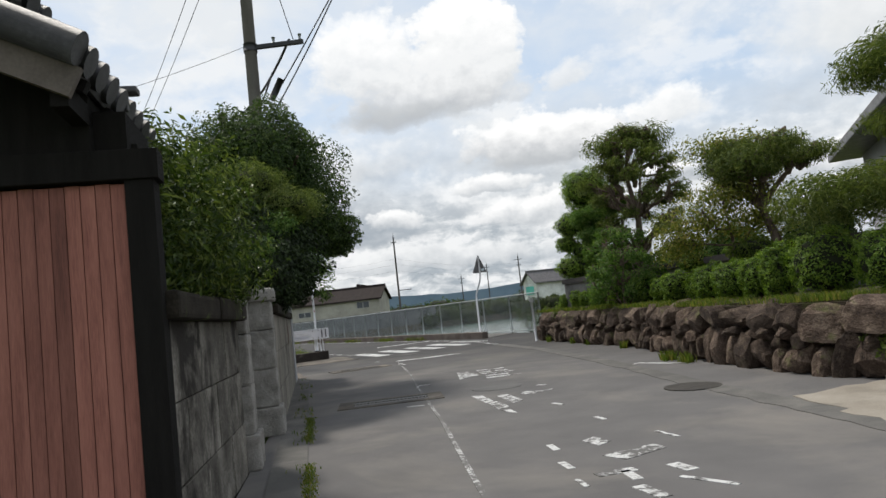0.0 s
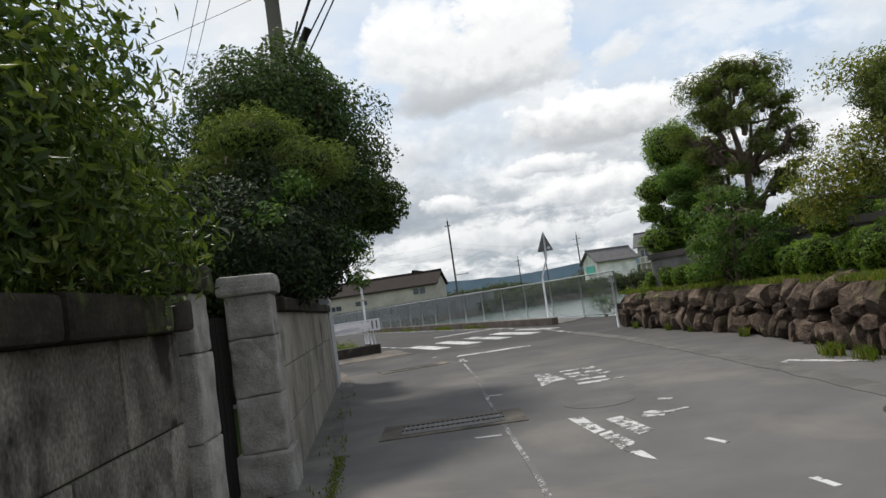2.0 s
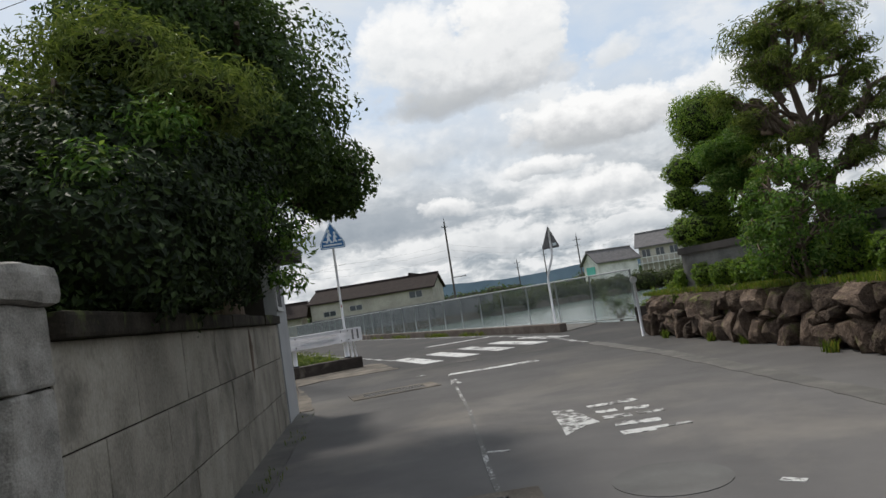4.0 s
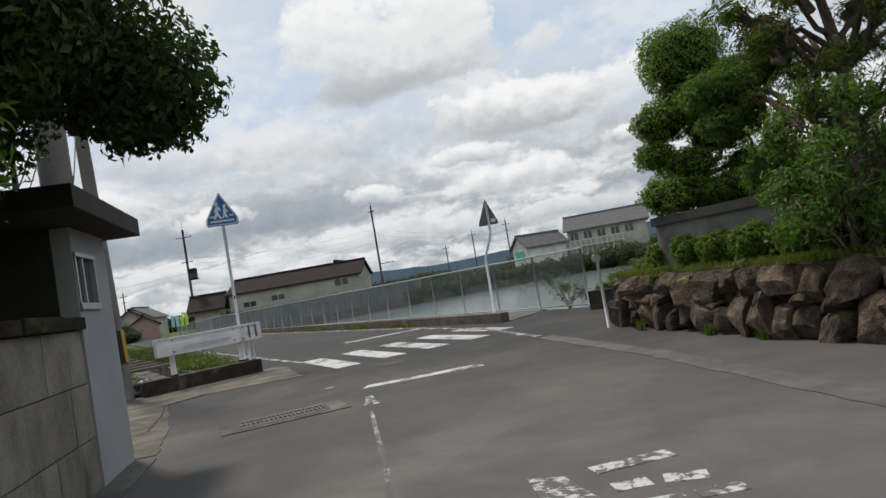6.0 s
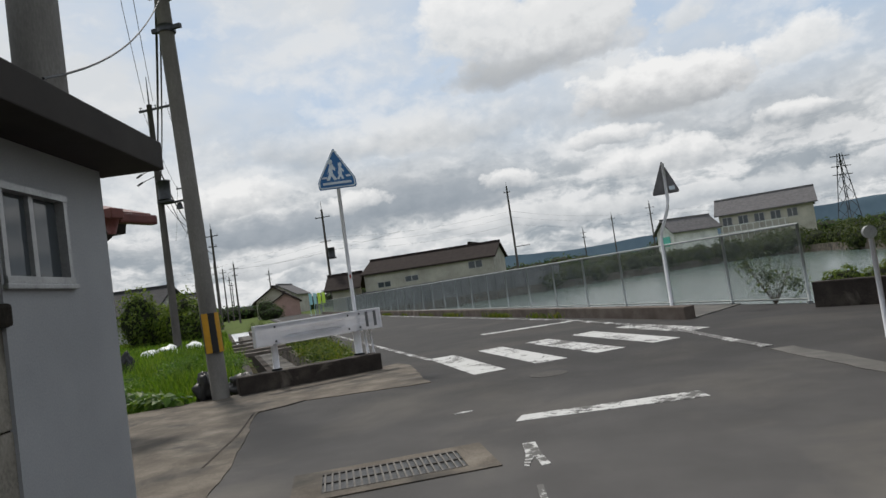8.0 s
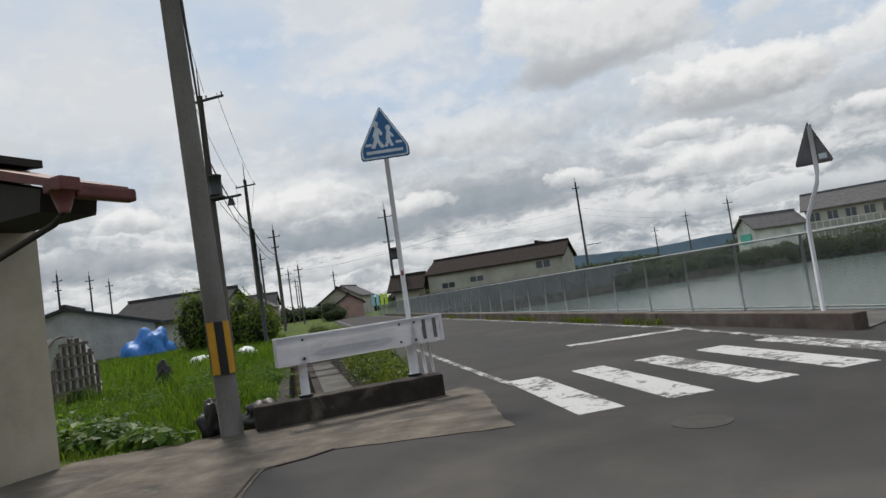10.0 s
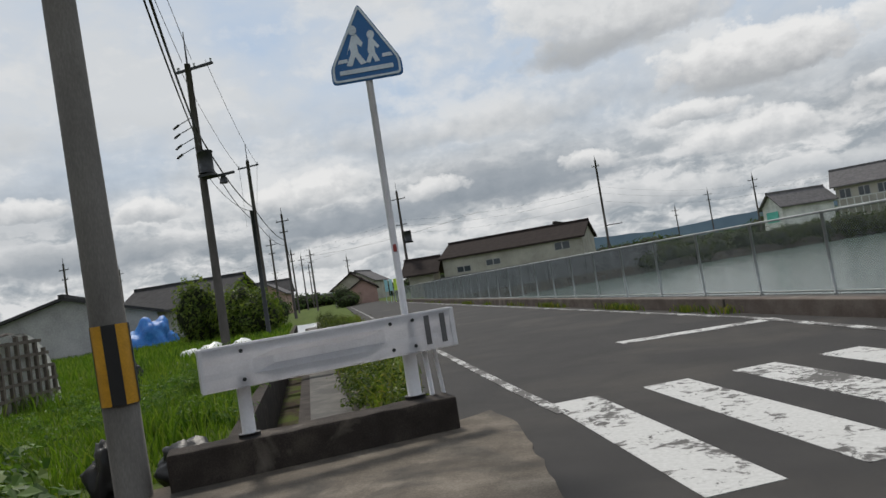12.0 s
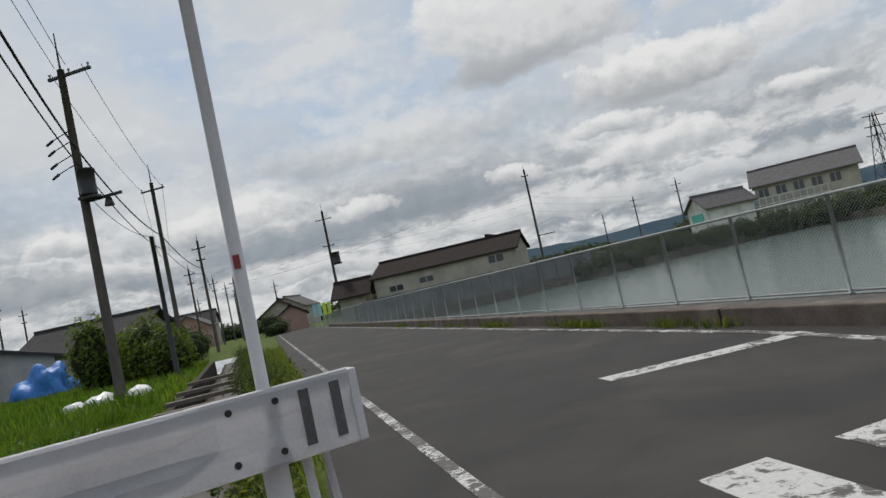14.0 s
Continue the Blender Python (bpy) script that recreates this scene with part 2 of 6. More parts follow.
BLOCK = surface("block_wall_concrete", (0.155, 0.143, 0.124), (0.048, 0.043, 0.037), (0.36, 0.335, 0.295), 0.92, 3.0, 60, 0.6, 35, spec=0.15, stain=(0.026, 0.023, 0.020), stain_scale=1.5, stain_at=(0.51, 0.61), random=0.25, stretch=(1, 1, 0.75), distance=0.015)
BLOCK_PALE = surface("pale_block_wall_concrete", (0.24, 0.22, 0.188), (0.13, 0.118, 0.10), (0.33, 0.305, 0.265), 0.92, 2.6, 60, 0.6, 35, spec=0.15, stain=(0.09, 0.083, 0.07), stain_scale=1.1, stain_at=(0.52, 0.66), random=0.14, stretch=(1, 1, 0.75), distance=0.015)
COPING = surface("mossy_coping", (0.028, 0.024, 0.019), (0.013, 0.011, 0.009), (0.055, 0.048, 0.037), 0.95, 4, 60, 0.5, 40, spec=0.1, stain=(0.10, 0.13, 0.035), stain_scale=2.2, stain_at=(0.55, 0.7))
GRANITE = surface("rough_granite", (0.27, 0.255, 0.235), (0.13, 0.125, 0.115), (0.40, 0.385, 0.36), 0.92, 5, 110, 0.6, 40, spec=0.2, stain=(0.07, 0.068, 0.06), stain_scale=1.8, stain_at=(0.54, 0.7), distance=0.02)
DARK_KERB = surface("dark_kerb", (0.040, 0.033, 0.029), (0.022, 0.018, 0.016), (0.075, 0.063, 0.053), 0.9, 3, 80, 0.4, spec=0.2, stain=(0.15, 0.13, 0.11), stain_scale=2.2, stain_at=(0.60, 0.78), distance=0.01)
KERB_FENCE = surface("stained_kerb", (0.115, 0.093, 0.08), (0.06, 0.047, 0.04), (0.18, 0.155, 0.135), 0.9, 1.5, 60, 0.35, spec=0.2, stain=(0.24, 0.21, 0.18), stain_scale=1.0, stain_at=(0.60, 0.75))
BOULDER = surface("brown_boulder", (0.088, 0.062, 0.047), (0.026, 0.019, 0.015), (0.215, 0.165, 0.125), 0.9, 3.2, 26, 1.0, 9, spec=0.2, stain=(0.12, 0.125, 0.045), stain_scale=1.6, stain_at=(0.58, 0.72), random=0.45, distance=0.05)
SOIL = surface("dark_soil", (0.055, 0.043, 0.032), rough=0.95, scale=3, fine=50, bump=0.6, spec=0.1, stain=(0.075, 0.095, 0.025), stain_scale=1.6, stain_at=(0.48, 0.62), distance=0.03)
EARTH = surface("grassy_earth", (0.075, 0.105, 0.024), (0.045, 0.068, 0.016), (0.11, 0.145, 0.035), 0.95, 0.6, 9, 0.6, spec=0.1, stain=(0.10, 0.085, 0.05), stain_scale=0.22, stain_at=(0.58, 0.75), distance=0.05)
WHITE_WALL = surface("grey_white_render", (0.33, 0.335, 0.345), (0.28, 0.285, 0.295), (0.38, 0.385, 0.395), 0.85, 1.0, 90, 0.12, spec=0.2)
EAVE = surface("dark_brown_eave", (0.030, 0.025, 0.022), rough=0.8, scale=4, fine=60, bump=0.1)
BACK_WALL = surface("grey_garden_wall", (0.17, 0.165, 0.16), (0.09, 0.088, 0.085), (0.25, 0.24, 0.23), 0.9, 2, 70, 0.3, stain=(0.06, 0.06, 0.055), stain_scale=1.0, stain_at=(0.5, 0.68))
BACK_CAP = surface("dark_wall_cap", (0.05, 0.045, 0.042), rough=0.8, scale=4, fine=50, bump=0.2)
PLANK = surface("red_brown_cedar_plank", (0.255, 0.102, 0.078), (0.16, 0.062, 0.048), (0.33, 0.14, 0.107), 0.72, 3.5, 30, 0.25, spec=0.3, stretch=(6, 6, 0.5), stain=(0.13, 0.048, 0.038), stain_scale=0.9, stain_at=(0.58, 0.74), random=0.26, distance=0.004)
BLACK_WOOD = surface("black_charred_wood", (0.014, 0.013, 0.012), rough=0.92, spec=0.08, scale=5, fine=60, bump=0.3, stretch=(4, 4, 0.5))
OLD_WOOD = surface("grey_old_wood", (0.13, 0.11, 0.095), rough=0.85, scale=5, fine=60, bump=0.3)
ROOF_TILE = surface("grey_clay_tile", (0.12, 0.12, 0.125), (0.07, 0.07, 0.072), (0.21, 0.21, 0.215), 0.5, 4, 50, 0.2, spec=0.5, stain=(0.27, 0.27, 0.27), stain_scale=2.5, stain_at=(0.58, 0.72), random=0.2)
WHITE_PAINT = surface("white_painted_steel", (0.62, 0.62, 0.65), (0.54, 0.54, 0.57), (0.69, 0.69, 0.72), 0.5, 2.5, 60, 0.05, spec=0.45, stain=(0.42, 0.41, 0.40), stain_scale=2.4, stain_at=(0.66, 0.82))
REFLECTOR = surface("grey_reflector", (0.10, 0.10, 0.105), rough=0.4, scale=20, fine=200, bump=0.1, spec=0.5)
BLACK = surface("black_plastic", (0.012, 0.012, 0.013), rough=0.45, scale=8, fine=60, bump=0.2, spec=0.4)
GALV = surface("galvanised_steel", (0.30, 0.32, 0.32), (0.22, 0.235, 0.235), (0.40, 0.42, 0.42), 0.5, 6, 60, 0.05, metal=0.55, spec=0.5)
GALV_OLD = surface("dull_galvanised_bar", (0.13, 0.12, 0.108), (0.075, 0.066, 0.058), (0.19, 0.18, 0.165), 0.7, 8, 60, 0.2, metal=0.1)
WIRE = surface("fence_wire", (0.24, 0.27, 0.27), rough=0.5, scale=6, fine=60, bump=0.0, metal=0.3)
POLE = surface("spun_concrete_pole", (0.135, 0.126, 0.115), (0.095, 0.088, 0.08), (0.185, 0.175, 0.16), 0.85, 3, 80, 0.15, stretch=(1, 1, 0.3), stain=(0.10, 0.095, 0.088), stain_scale=1.5, stain_at=(0.55, 0.75))
DARK_METAL = surface("dark_metal", (0.04, 0.042, 0.045), rough=0.5, scale=6, fine=50, bump=0.05, metal=0.3)
CABLE = surface("black_cable", (0.016, 0.016, 0.018), rough=0.6, scale=6, fine=50, bump=0.0)
YELLOW = surface("yellow_plastic", (0.50, 0.26, 0.02), rough=0.55, scale=4, fine=60, bump=0.05, stain=(0.38, 0.22, 0.03), stain_scale=3.0, stain_at=(0.6, 0.75))
BLUE_SIGN = surface("blue_sign_sheet", (0.018, 0.115, 0.30), (0.015, 0.10, 0.27), (0.022, 0.13, 0.33), 0.4, 3, 60, 0.02, spec=0.4)
WHITE_SIGN = surface("white_sign_sheet", (0.55, 0.62, 0.67), rough=0.45, scale=3, fine=60, bump=0.02)
GREY_BACK = surface("grey_sign_back", (0.14, 0.135, 0.14), rough=0.6, scale=4, fine=60, bump=0.05, metal=0.2)
# clay tile darkened so the eaves read as a silhouette against bright sky
SILHOUETTE_TILE = surface("silhouette_clay_tile", (0.045, 0.044, 0.045), (0.024, 0.024, 0.025), (0.085, 0.085, 0.088), 0.6, 5, 50, 0.25, spec=0.35, stain=(0.13, 0.13, 0.13), stain_scale=3.0, stain_at=(0.60, 0.74), random=0.25)
SANDY = surface("sandy_concrete", (0.27, 0.24, 0.20), (0.19, 0.168, 0.138), (0.34, 0.31, 0.265), 0.9, 2.0, 80, 0.25, spec=0.15, stain=(0.15, 0.135, 0.115), stain_scale=1.2, stain_at=(0.55, 0.72))
IRON = surface("cast_iron", (0.050, 0.045, 0.040), rough=0.7, scale=8, fine=80, bump=0.4, metal=0.3)
PAINT = worn_paint("worn_white_road_paint", (0.54, 0.54, 0.53), (0.075, 0.072, 0.07), 0.455)
PAINT_THIN = worn_paint("very_worn_white_road_paint", (0.55, 0.55, 0.54), (0.075, 0.072, 0.070), 0.535, 15.0)
PAINT_SPECKS = worn_paint("last_specks_of_white_road_paint", (0.50, 0.50, 0.49), (0.088, 0.085, 0.082), 0.555, 22.0)
PAINT_HALF = worn_paint("half_worn_white_road_paint", (0.56, 0.56, 0.55), (0.08, 0.077, 0.074), 0.488, 12.0)
ALU = surface("aluminium_frame", (0.34, 0.34, 0.34), rough=0.4, scale=5, fine=60, bump=0.03, metal=0.5)
GLASS = glassy("dark_window_glass")
BARK = surface("grey_brown_bark", (0.12, 0.09, 0.068), (0.06, 0.045, 0.035), (0.18, 0.14, 0.11), 0.95, 8, 40, 0.9, 30, stretch=(1, 1, 0.3), distance=0.03)
TARP = surface("blue_tarpaulin", (0.02, 0.16, 0.50), (0.012, 0.10, 0.36), (0.05, 0.25, 0.62), 0.45, 2, 20, 0.5, 4, spec=0.5, distance=0.1)
FILM = surface("milky_plastic_film", (0.72, 0.73, 0.71), rough=0.35, scale=2, fine=20, bump=0.2, spec=0.5)
CORRUGATED = surface("cream_corrugated_sheet", (0.44, 0.40, 0.31), (0.34, 0.30, 0.23), (0.50, 0.46, 0.37), 0.7, 2, 60, 0.1)
RED_SHEET = surface("red_brown_sheet_roof", (0.11, 0.035, 0.03), (0.07, 0.025, 0.022), (0.16, 0.055, 0.045), 0.5, 3, 60, 0.1, metal=0.2)
L_DARK = leafy("dark_evergreen_leaf", [(0.020, 0.036, 0.011), (0.035, 0.062, 0.018), (0.057, 0.095, 0.025), (0.094, 0.131, 0.043)], 0.25, 0.6)
L_MID = leafy("mid_green_leaf", [(0.035, 0.074, 0.016), (0.061, 0.121, 0.027), (0.101, 0.176, 0.041), (0.176, 0.230, 0.081)], 0.38, 0.5)
L_BRUSH = leafy("olive_shrub_leaf", [(0.016, 0.030, 0.008), (0.036, 0.062, 0.013), (0.075, 0.110, 0.022), (0.175, 0.205, 0.060)], 0.30, 0.45)
L_REED = leafy("olive_reed_leaf", [(0.022, 0.034, 0.010), (0.036, 0.052, 0.014), (0.056, 0.074, 0.020), (0.085, 0.100, 0.032)], 0.2, 0.7)
# leaf tones darkened to carry the deep shade under the oak
L_CAMELLIA = leafy("shaded_camellia_leaf", [(0.006, 0.012, 0.004), (0.012, 0.022, 0.007), (0.022, 0.038, 0.011), (0.045, 0.070, 0.020)], 0.10, 0.62)
L_LIGHT = leafy("yellow_green_leaf", [(0.045, 0.075, 0.013), (0.075, 0.115, 0.018), (0.11, 0.15, 0.026), (0.15, 0.18, 0.045)], 0.4, 0.5)
L_HEDGE = leafy("clipped_hedge_leaf", [(0.045, 0.085, 0.014), (0.085, 0.148, 0.021), (0.145, 0.222, 0.032), (0.22, 0.295, 0.058)], 0.35, 0.5)
L_PINE = leafy("grey_green_needle", [(0.050, 0.075, 0.024), (0.085, 0.115, 0.033), (0.130, 0.165, 0.048), (0.20, 0.225, 0.08)], 0.3, 0.6)
L_BRONZE = leafy("bronze_green_leaf", [(0.060, 0.080, 0.018), (0.105, 0.130, 0.028), (0.165, 0.175, 0.040), (0.25, 0.215, 0.065)], 0.4, 0.5)
GRASS = leafy("grass_blade", [(0.034, 0.070, 0.009), (0.064, 0.122, 0.013), (0.105, 0.175, 0.020), (0.160, 0.20, 0.042)], 0.4, 0.6)
WEED = leafy("weed_blade", [(0.045, 0.075, 0.013), (0.075, 0.115, 0.018), (0.12, 0.15, 0.026), (0.20, 0.17, 0.06)], 0.4, 0.6)
# near-black colour that stands in for shade deep inside the crowns
CORE = surface("crown_shade_fill", (0.016, 0.02, 0.008), rough=0.95, scale=6, fine=30, bump=0.5)

# ---- building helpers ----


def mesh_of(bm, name, material, smooth=False):
    me = bpy.data.meshes.new(name)
    bm.to_mesh(me)
    bm.free()
    for m in (material if isinstance(material, (list, tuple)) else [material]):
        me.materials.append(m)
    if smooth:
        me.polygons.foreach_set("use_smooth", [True] * len(me.polygons))
    return me


def part(name, bm, material, parent=None, label="", smooth=False):
    ob = new(name, mesh_of(bm, name, material, smooth))
    if parent:
        ob.parent = parent
    return tagged(ob, label) if label else ob


def root(name, label, category, at=(0, 0, 0), rz=0.0, group="", kind=""):
    ob = new(name)
    ob.matrix_basis = pose(*at, 0, 0, rz)
    ob.empty_display_size = 0.2
    return tagged(ob, label, category, group, kind)


def box(bm, lo, hi, m=None, bevel=0.0, slot=0):
    lo, hi = Vector(lo), Vector(hi)
    r = bmesh.ops.create_cube(bm, size=1.0)
    vs = r["verts"]
    for v in vs:
        v.co = Vector(((lo[i] + hi[i]) / 2 + v.co[i] * (hi[i] - lo[i]) for i in range(3)))
    if bevel:
        es = list({e for v in vs for e in v.link_edges})
        out = bmesh.ops.bevel(bm, geom=es, offset=bevel, segments=2, affect="EDGES", profile=0.6)
        vs = list({v for f in out["faces"] for v in f.verts} | {v for v in vs if v.is_valid})
    if slot:
        for f in {f for v in vs for f in v.link_faces}:
            f.material_index = slot
    if m is not None:
        bmesh.ops.transform(bm, matrix=m, verts=vs)
    return vs


def tube(bm, points, radii, sides=10, cap=True):
    """A round bar through points with a radius at each."""
    points = [Vector(p) for p in points]
    if not isinstance(radii, (list, tuple)):
        radii = [radii] * len(points)
    rings = []
    for i, p in enumerate(points):
        d = (points[min(i + 1, len(points) - 1)] - points[max(i - 1, 0)]).normalized()
        a = d.orthogonal().normalized() if abs(d.z) < 0.99 else Vector((1, 0, 0))
        if abs(d.z) < 0.99:
            a = d.cross(Vector((0, 0, 1))).normalized()
        b = d.cross(a)
        rings.append([bm.verts.new(p + radii[i] * (math.cos(k * math.tau / sides) * a + math.sin(k * math.tau / sides) * b)) for k in range(sides)])
    for r0, r1 in zip(rings, rings[1:]):
        for k in range(sides):
            f = bm.faces.new((r0[k], r0[(k + 1) % sides], r1[(k + 1) % sides], r1[k]))
            f.smooth = True
    if cap:
        bm.faces.new(rings[0])
        bm.faces.new(list(reversed(rings[-1])))
    return bm


def prism(bm, outline, z0, z1):
    """A flat outline raised from z0 to z1."""
    lo = [bm.verts.new((x, y, z0)) for x, y in outline]
    hi = [bm.verts.new((x, y, z1)) for x, y in outline]
    n = len(outline)
    bm.faces.new(hi)
    bm.faces.new(list(reversed(lo)))
    for i in range(n):
        bm.faces.new((lo[i], lo[(i + 1) % n], hi[(i + 1) % n], hi[i]))
    bmesh.ops.recalc_face_normals(bm, faces=bm.faces)
    return bm


def slab(name, outline, z0, z1, material, label="", category="", kind="structure", parent=None):
    ob = part(name, prism(bmesh.new(), outline, z0, z1), material, parent)
    return tagged(ob, label, category, "", kind) if not parent else ob


def ragged(outline, amp=0.04, step=0.16):
    """The same outline with an uneven, crumbled edge."""
    out = []
    for (x0, y0), (x1, y1) in zip(outline, outline[1:] + outline[:1]):
        n = max(1, int(math.hypot(x1 - x0, y1 - y0) / step))
        for k in range(n):
            x, y = x0 + (x1 - x0) * k / n, y0 + (y1 - y0) * k / n
            out.append((x + amp * noise.noise(Vector((x * 3.1, y * 3.1, 1.0))) + amp * 0.5 * noise.noise(Vector((x * 11, y * 11, 5.0))), y + amp * noise.noise(Vector((x * 3.1, y * 3.1, 8.0))) + amp * 0.5 * noise.noise(Vector((x * 11, y * 11, 3.0)))))
    return out


def strip_outline(points, half):
    """An outline of a band along a polyline."""
    points = [Vector(p) for p in points]
    left, right = [], []
    for i, p in enumerate(points):
        d = (points[min(i + 1, len(points) - 1)] - points[max(i - 1, 0)]).normalized()
        n = Vector((-d.y, d.x))
        left.append(tuple(p + n * half))
        right.append(tuple(p - n * half))
    return right + list(reversed(left))


def leaves(name, blobs, count, size, material, parent=None, seed=1, shell=0.35, aspect=0.42, droop=0.25, label="", kind="", gaps=0.0, upward=0.3, fuzz=0.035):
    """Many small folded leaves in ellipsoids (x, y, z, rx, ry, rz), thickest near the skin."""
    g = np.random.default_rng(seed)
    vol = np.array([(b[3] * b[4] + b[3] * b[5] + b[4] * b[5]) for b in blobs])
    pick = g.choice(len(blobs), count, p=vol / vol.sum())
    B = np.array(blobs, float)[pick]
    d = g.normal(size=(count, 3))
    d /= np.linalg.norm(d, axis=1)[:, None]
    lump = 1 + 0.11 * np.sin(d[:, 0] * 7 + pick * 1.7) + 0.09 * np.sin(d[:, 1] * 9 + d[:, 2] * 6 + pick) + 0.07 * np.sin(d[:, 2] * 13 + d[:, 0] * 11)
    r = (1 - shell * g.random(count) ** 1.6) * lump + np.abs(g.normal(size=count)) * fuzz
    c = B[:, :3] + d * r[:, None] * B[:, 3:6]
    if gaps:
        h = np.sin(c[:, 0] * 4.1 + seed) * np.sin(c[:, 1] * 3.7 + 1.3) * np.sin(c[:, 2] * 4.6 + 0.7)
        c = c[h < 1 - gaps]
        d = d[h < 1 - gaps]
    n = len(c)
    s = size * (0.55 + 0.9 * g.random(n))
    out = d + g.normal(size=(n, 3)) * 0.55 + np.array((0, 0, upward))
    out /= np.linalg.norm(out, axis=1)[:, None]
    ax = g.normal(size=(n, 3)) + d * 0.5 - np.array((0, 0, droop))
    ax -= out * (ax * out).sum(1)[:, None]
    ax /= np.linalg.norm(ax, axis=1)[:, None] + 1e-9
    sd = np.cross(out, ax)
    L, Wd = ax * s[:, None], sd * (s * aspect)[:, None]
    v = np.empty((n, 4, 3))
    v[:, 0], v[:, 1] = c - L * 0.5, c + Wd * 0.5 + out * (s * 0.10)[:, None]
    v[:, 2], v[:, 3] = c + L * 0.5, c - Wd * 0.5 + out * (s * 0.10)[:, None]
    i = np.arange(n)[:, None] * 4
    tri = np.concatenate((i + np.array([0, 1, 2]), i + np.array([0, 2, 3])), 1).reshape(-1, 3)
    me = bpy.data.meshes.new(name)
    me.from_pydata(v.reshape(-1, 3).tolist(), [], tri.tolist())
    me.materials.append(material)
    ob = new(name, me)
    if parent:
        ob.parent = parent
    return tagged(ob, label, "", "", kind)


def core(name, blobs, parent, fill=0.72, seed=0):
    """A dark shell inside a crown, standing in for its inner shade."""
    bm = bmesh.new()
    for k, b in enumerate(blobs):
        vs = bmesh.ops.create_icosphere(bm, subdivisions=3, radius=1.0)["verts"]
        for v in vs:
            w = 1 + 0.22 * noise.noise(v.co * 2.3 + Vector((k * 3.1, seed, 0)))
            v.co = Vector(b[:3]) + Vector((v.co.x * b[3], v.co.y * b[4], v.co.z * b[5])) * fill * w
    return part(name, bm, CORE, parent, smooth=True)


def blades(name, spots, height, width, material, seed=3, lean=0.35):
    """Grass: bent blades at the spots (n x 3)."""
    g = np.random.default_rng(seed)
    p = np.asarray(spots, float)
    n = len(p)
    h = height * (0.45 + 0.85 * g.random(n))
    a = g.random(n) * math.tau
    side = np.stack((np.cos(a), np.sin(a), np.zeros(n)), 1) * (width * (0.6 + 0.8 * g.random(n)))[:, None]
    b = g.random(n) * math.tau
    tip = np.stack((np.cos(b) * h * lean, np.sin(b) * h * lean, h), 1)
    mid = tip * np.array((0.3, 0.3, 0.6))
    v = np.empty((n, 5, 3))
    v[:, 0], v[:, 1], v[:, 2], v[:, 3], v[:, 4] = p - side * 0.5, p + side * 0.5, p + mid + side * 0.4, p + mid - side * 0.4, p + tip
    i = np.arange(n)[:, None] * 5
    tri = np.concatenate((i + np.array([0, 1, 2]), i + np.array([0, 2, 3]), i + np.array([3, 2, 4])), 1).reshape(-1, 3)
    me = bpy.data.meshes.new(name)
    me.from_pydata(v.reshape(-1, 3).tolist(), [], tri.tolist())
    me.materials.append(material)
    return new(name, me)


def inside(poly, pts):
    x, y = pts[:, 0], pts[:, 1]
    hit = np.zeros(len(pts), bool)
    for (x0, y0), (x1, y1) in zip(poly, poly[1:] + poly[:1]):
        hit ^= ((y0 > y) != (y1 > y)) & (x < (x1 - x0) * (y - y0) / (y1 - y0 + 1e-12) + x0)
    return hit


def scatter(poly, count, seed, z=0.0):
    g = np.random.default_rng(seed)
    a = np.array(poly)
    p = a.min(0) + g.random((count, 2)) * (a.max(0) - a.min(0))
    p = p[inside(poly, p)]
    return np.column_stack((p, np.full(len(p), z)))

# ---- plan ----
WALL_AT, WALL_ALONG = Vector((-1.83, 9.23)), Vector((-0.239, 0.971))     # the roadside block wall and house front
WALL_OUT = Vector((0.971, 0.239))                                         # towards the road
ROAD_ALONG, ROAD_OUT = Vector((-0.48, 0.877)), Vector((0.877, 0.48))      # the road beyond the crossing
FENCE_AT, FENCE_ALONG = Vector((2.95, 28.18)), Vector((-0.5004, 0.8658))


def wall_pt(y, out=0.0):
    p = WALL_AT + WALL_ALONG * ((y - WALL_AT.y) / WALL_ALONG.y) + WALL_OUT * out
    return (p.x, p.y)


def road_pt(u, v):
    p = ROAD_ALONG * u + ROAD_OUT * v
    return (p.x, p.y)


def fence_pt(d, out=0.0):
    p = FENCE_AT + FENCE_ALONG * d + Vector((FENCE_ALONG.y, -FENCE_ALONG.x)) * out
    return (p.x, p.y)


WALL_YAW = math.degrees(math.atan2(-WALL_ALONG.x, WALL_ALONG.y))
ROAD_YAW = math.degrees(math.atan2(-ROAD_ALONG.x, ROAD_ALONG.y))
FENCE_YAW = math.degrees(math.atan2(-FENCE_ALONG.x, FENCE_ALONG.y))
STONE_LINE = [(4.75, 8.6), (4.28, 10.0), (3.92, 12.6), (3.88, 15.2), (3.66, 17.2), (3.22, 18.8), (3.02, 19.9), (2.42, 22.7)]
BACK_LINE = [(9.6, 8.0), (7.1, 13.5), (5.2, 18.0), (3.35, 22.4)]
POND = [fence_pt(-1.0, 0.5), fence_pt(20, 0.5), fence_pt(60, 0.5), (-24, 79), (-9, 95), (3, 107), (22, 121), (27, 105), (25, 80), (22, 62), (9, 36)]
DITCH_AT, DITCH_ALONG = Vector((-6.62, 25.1)), Vector((-0.515, 0.857))


def ditch_pt(d, out):
    p = DITCH_AT + DITCH_ALONG * d + Vector((DITCH_ALONG.y, -DITCH_ALONG.x)) * out
    return (p.x, p.y)


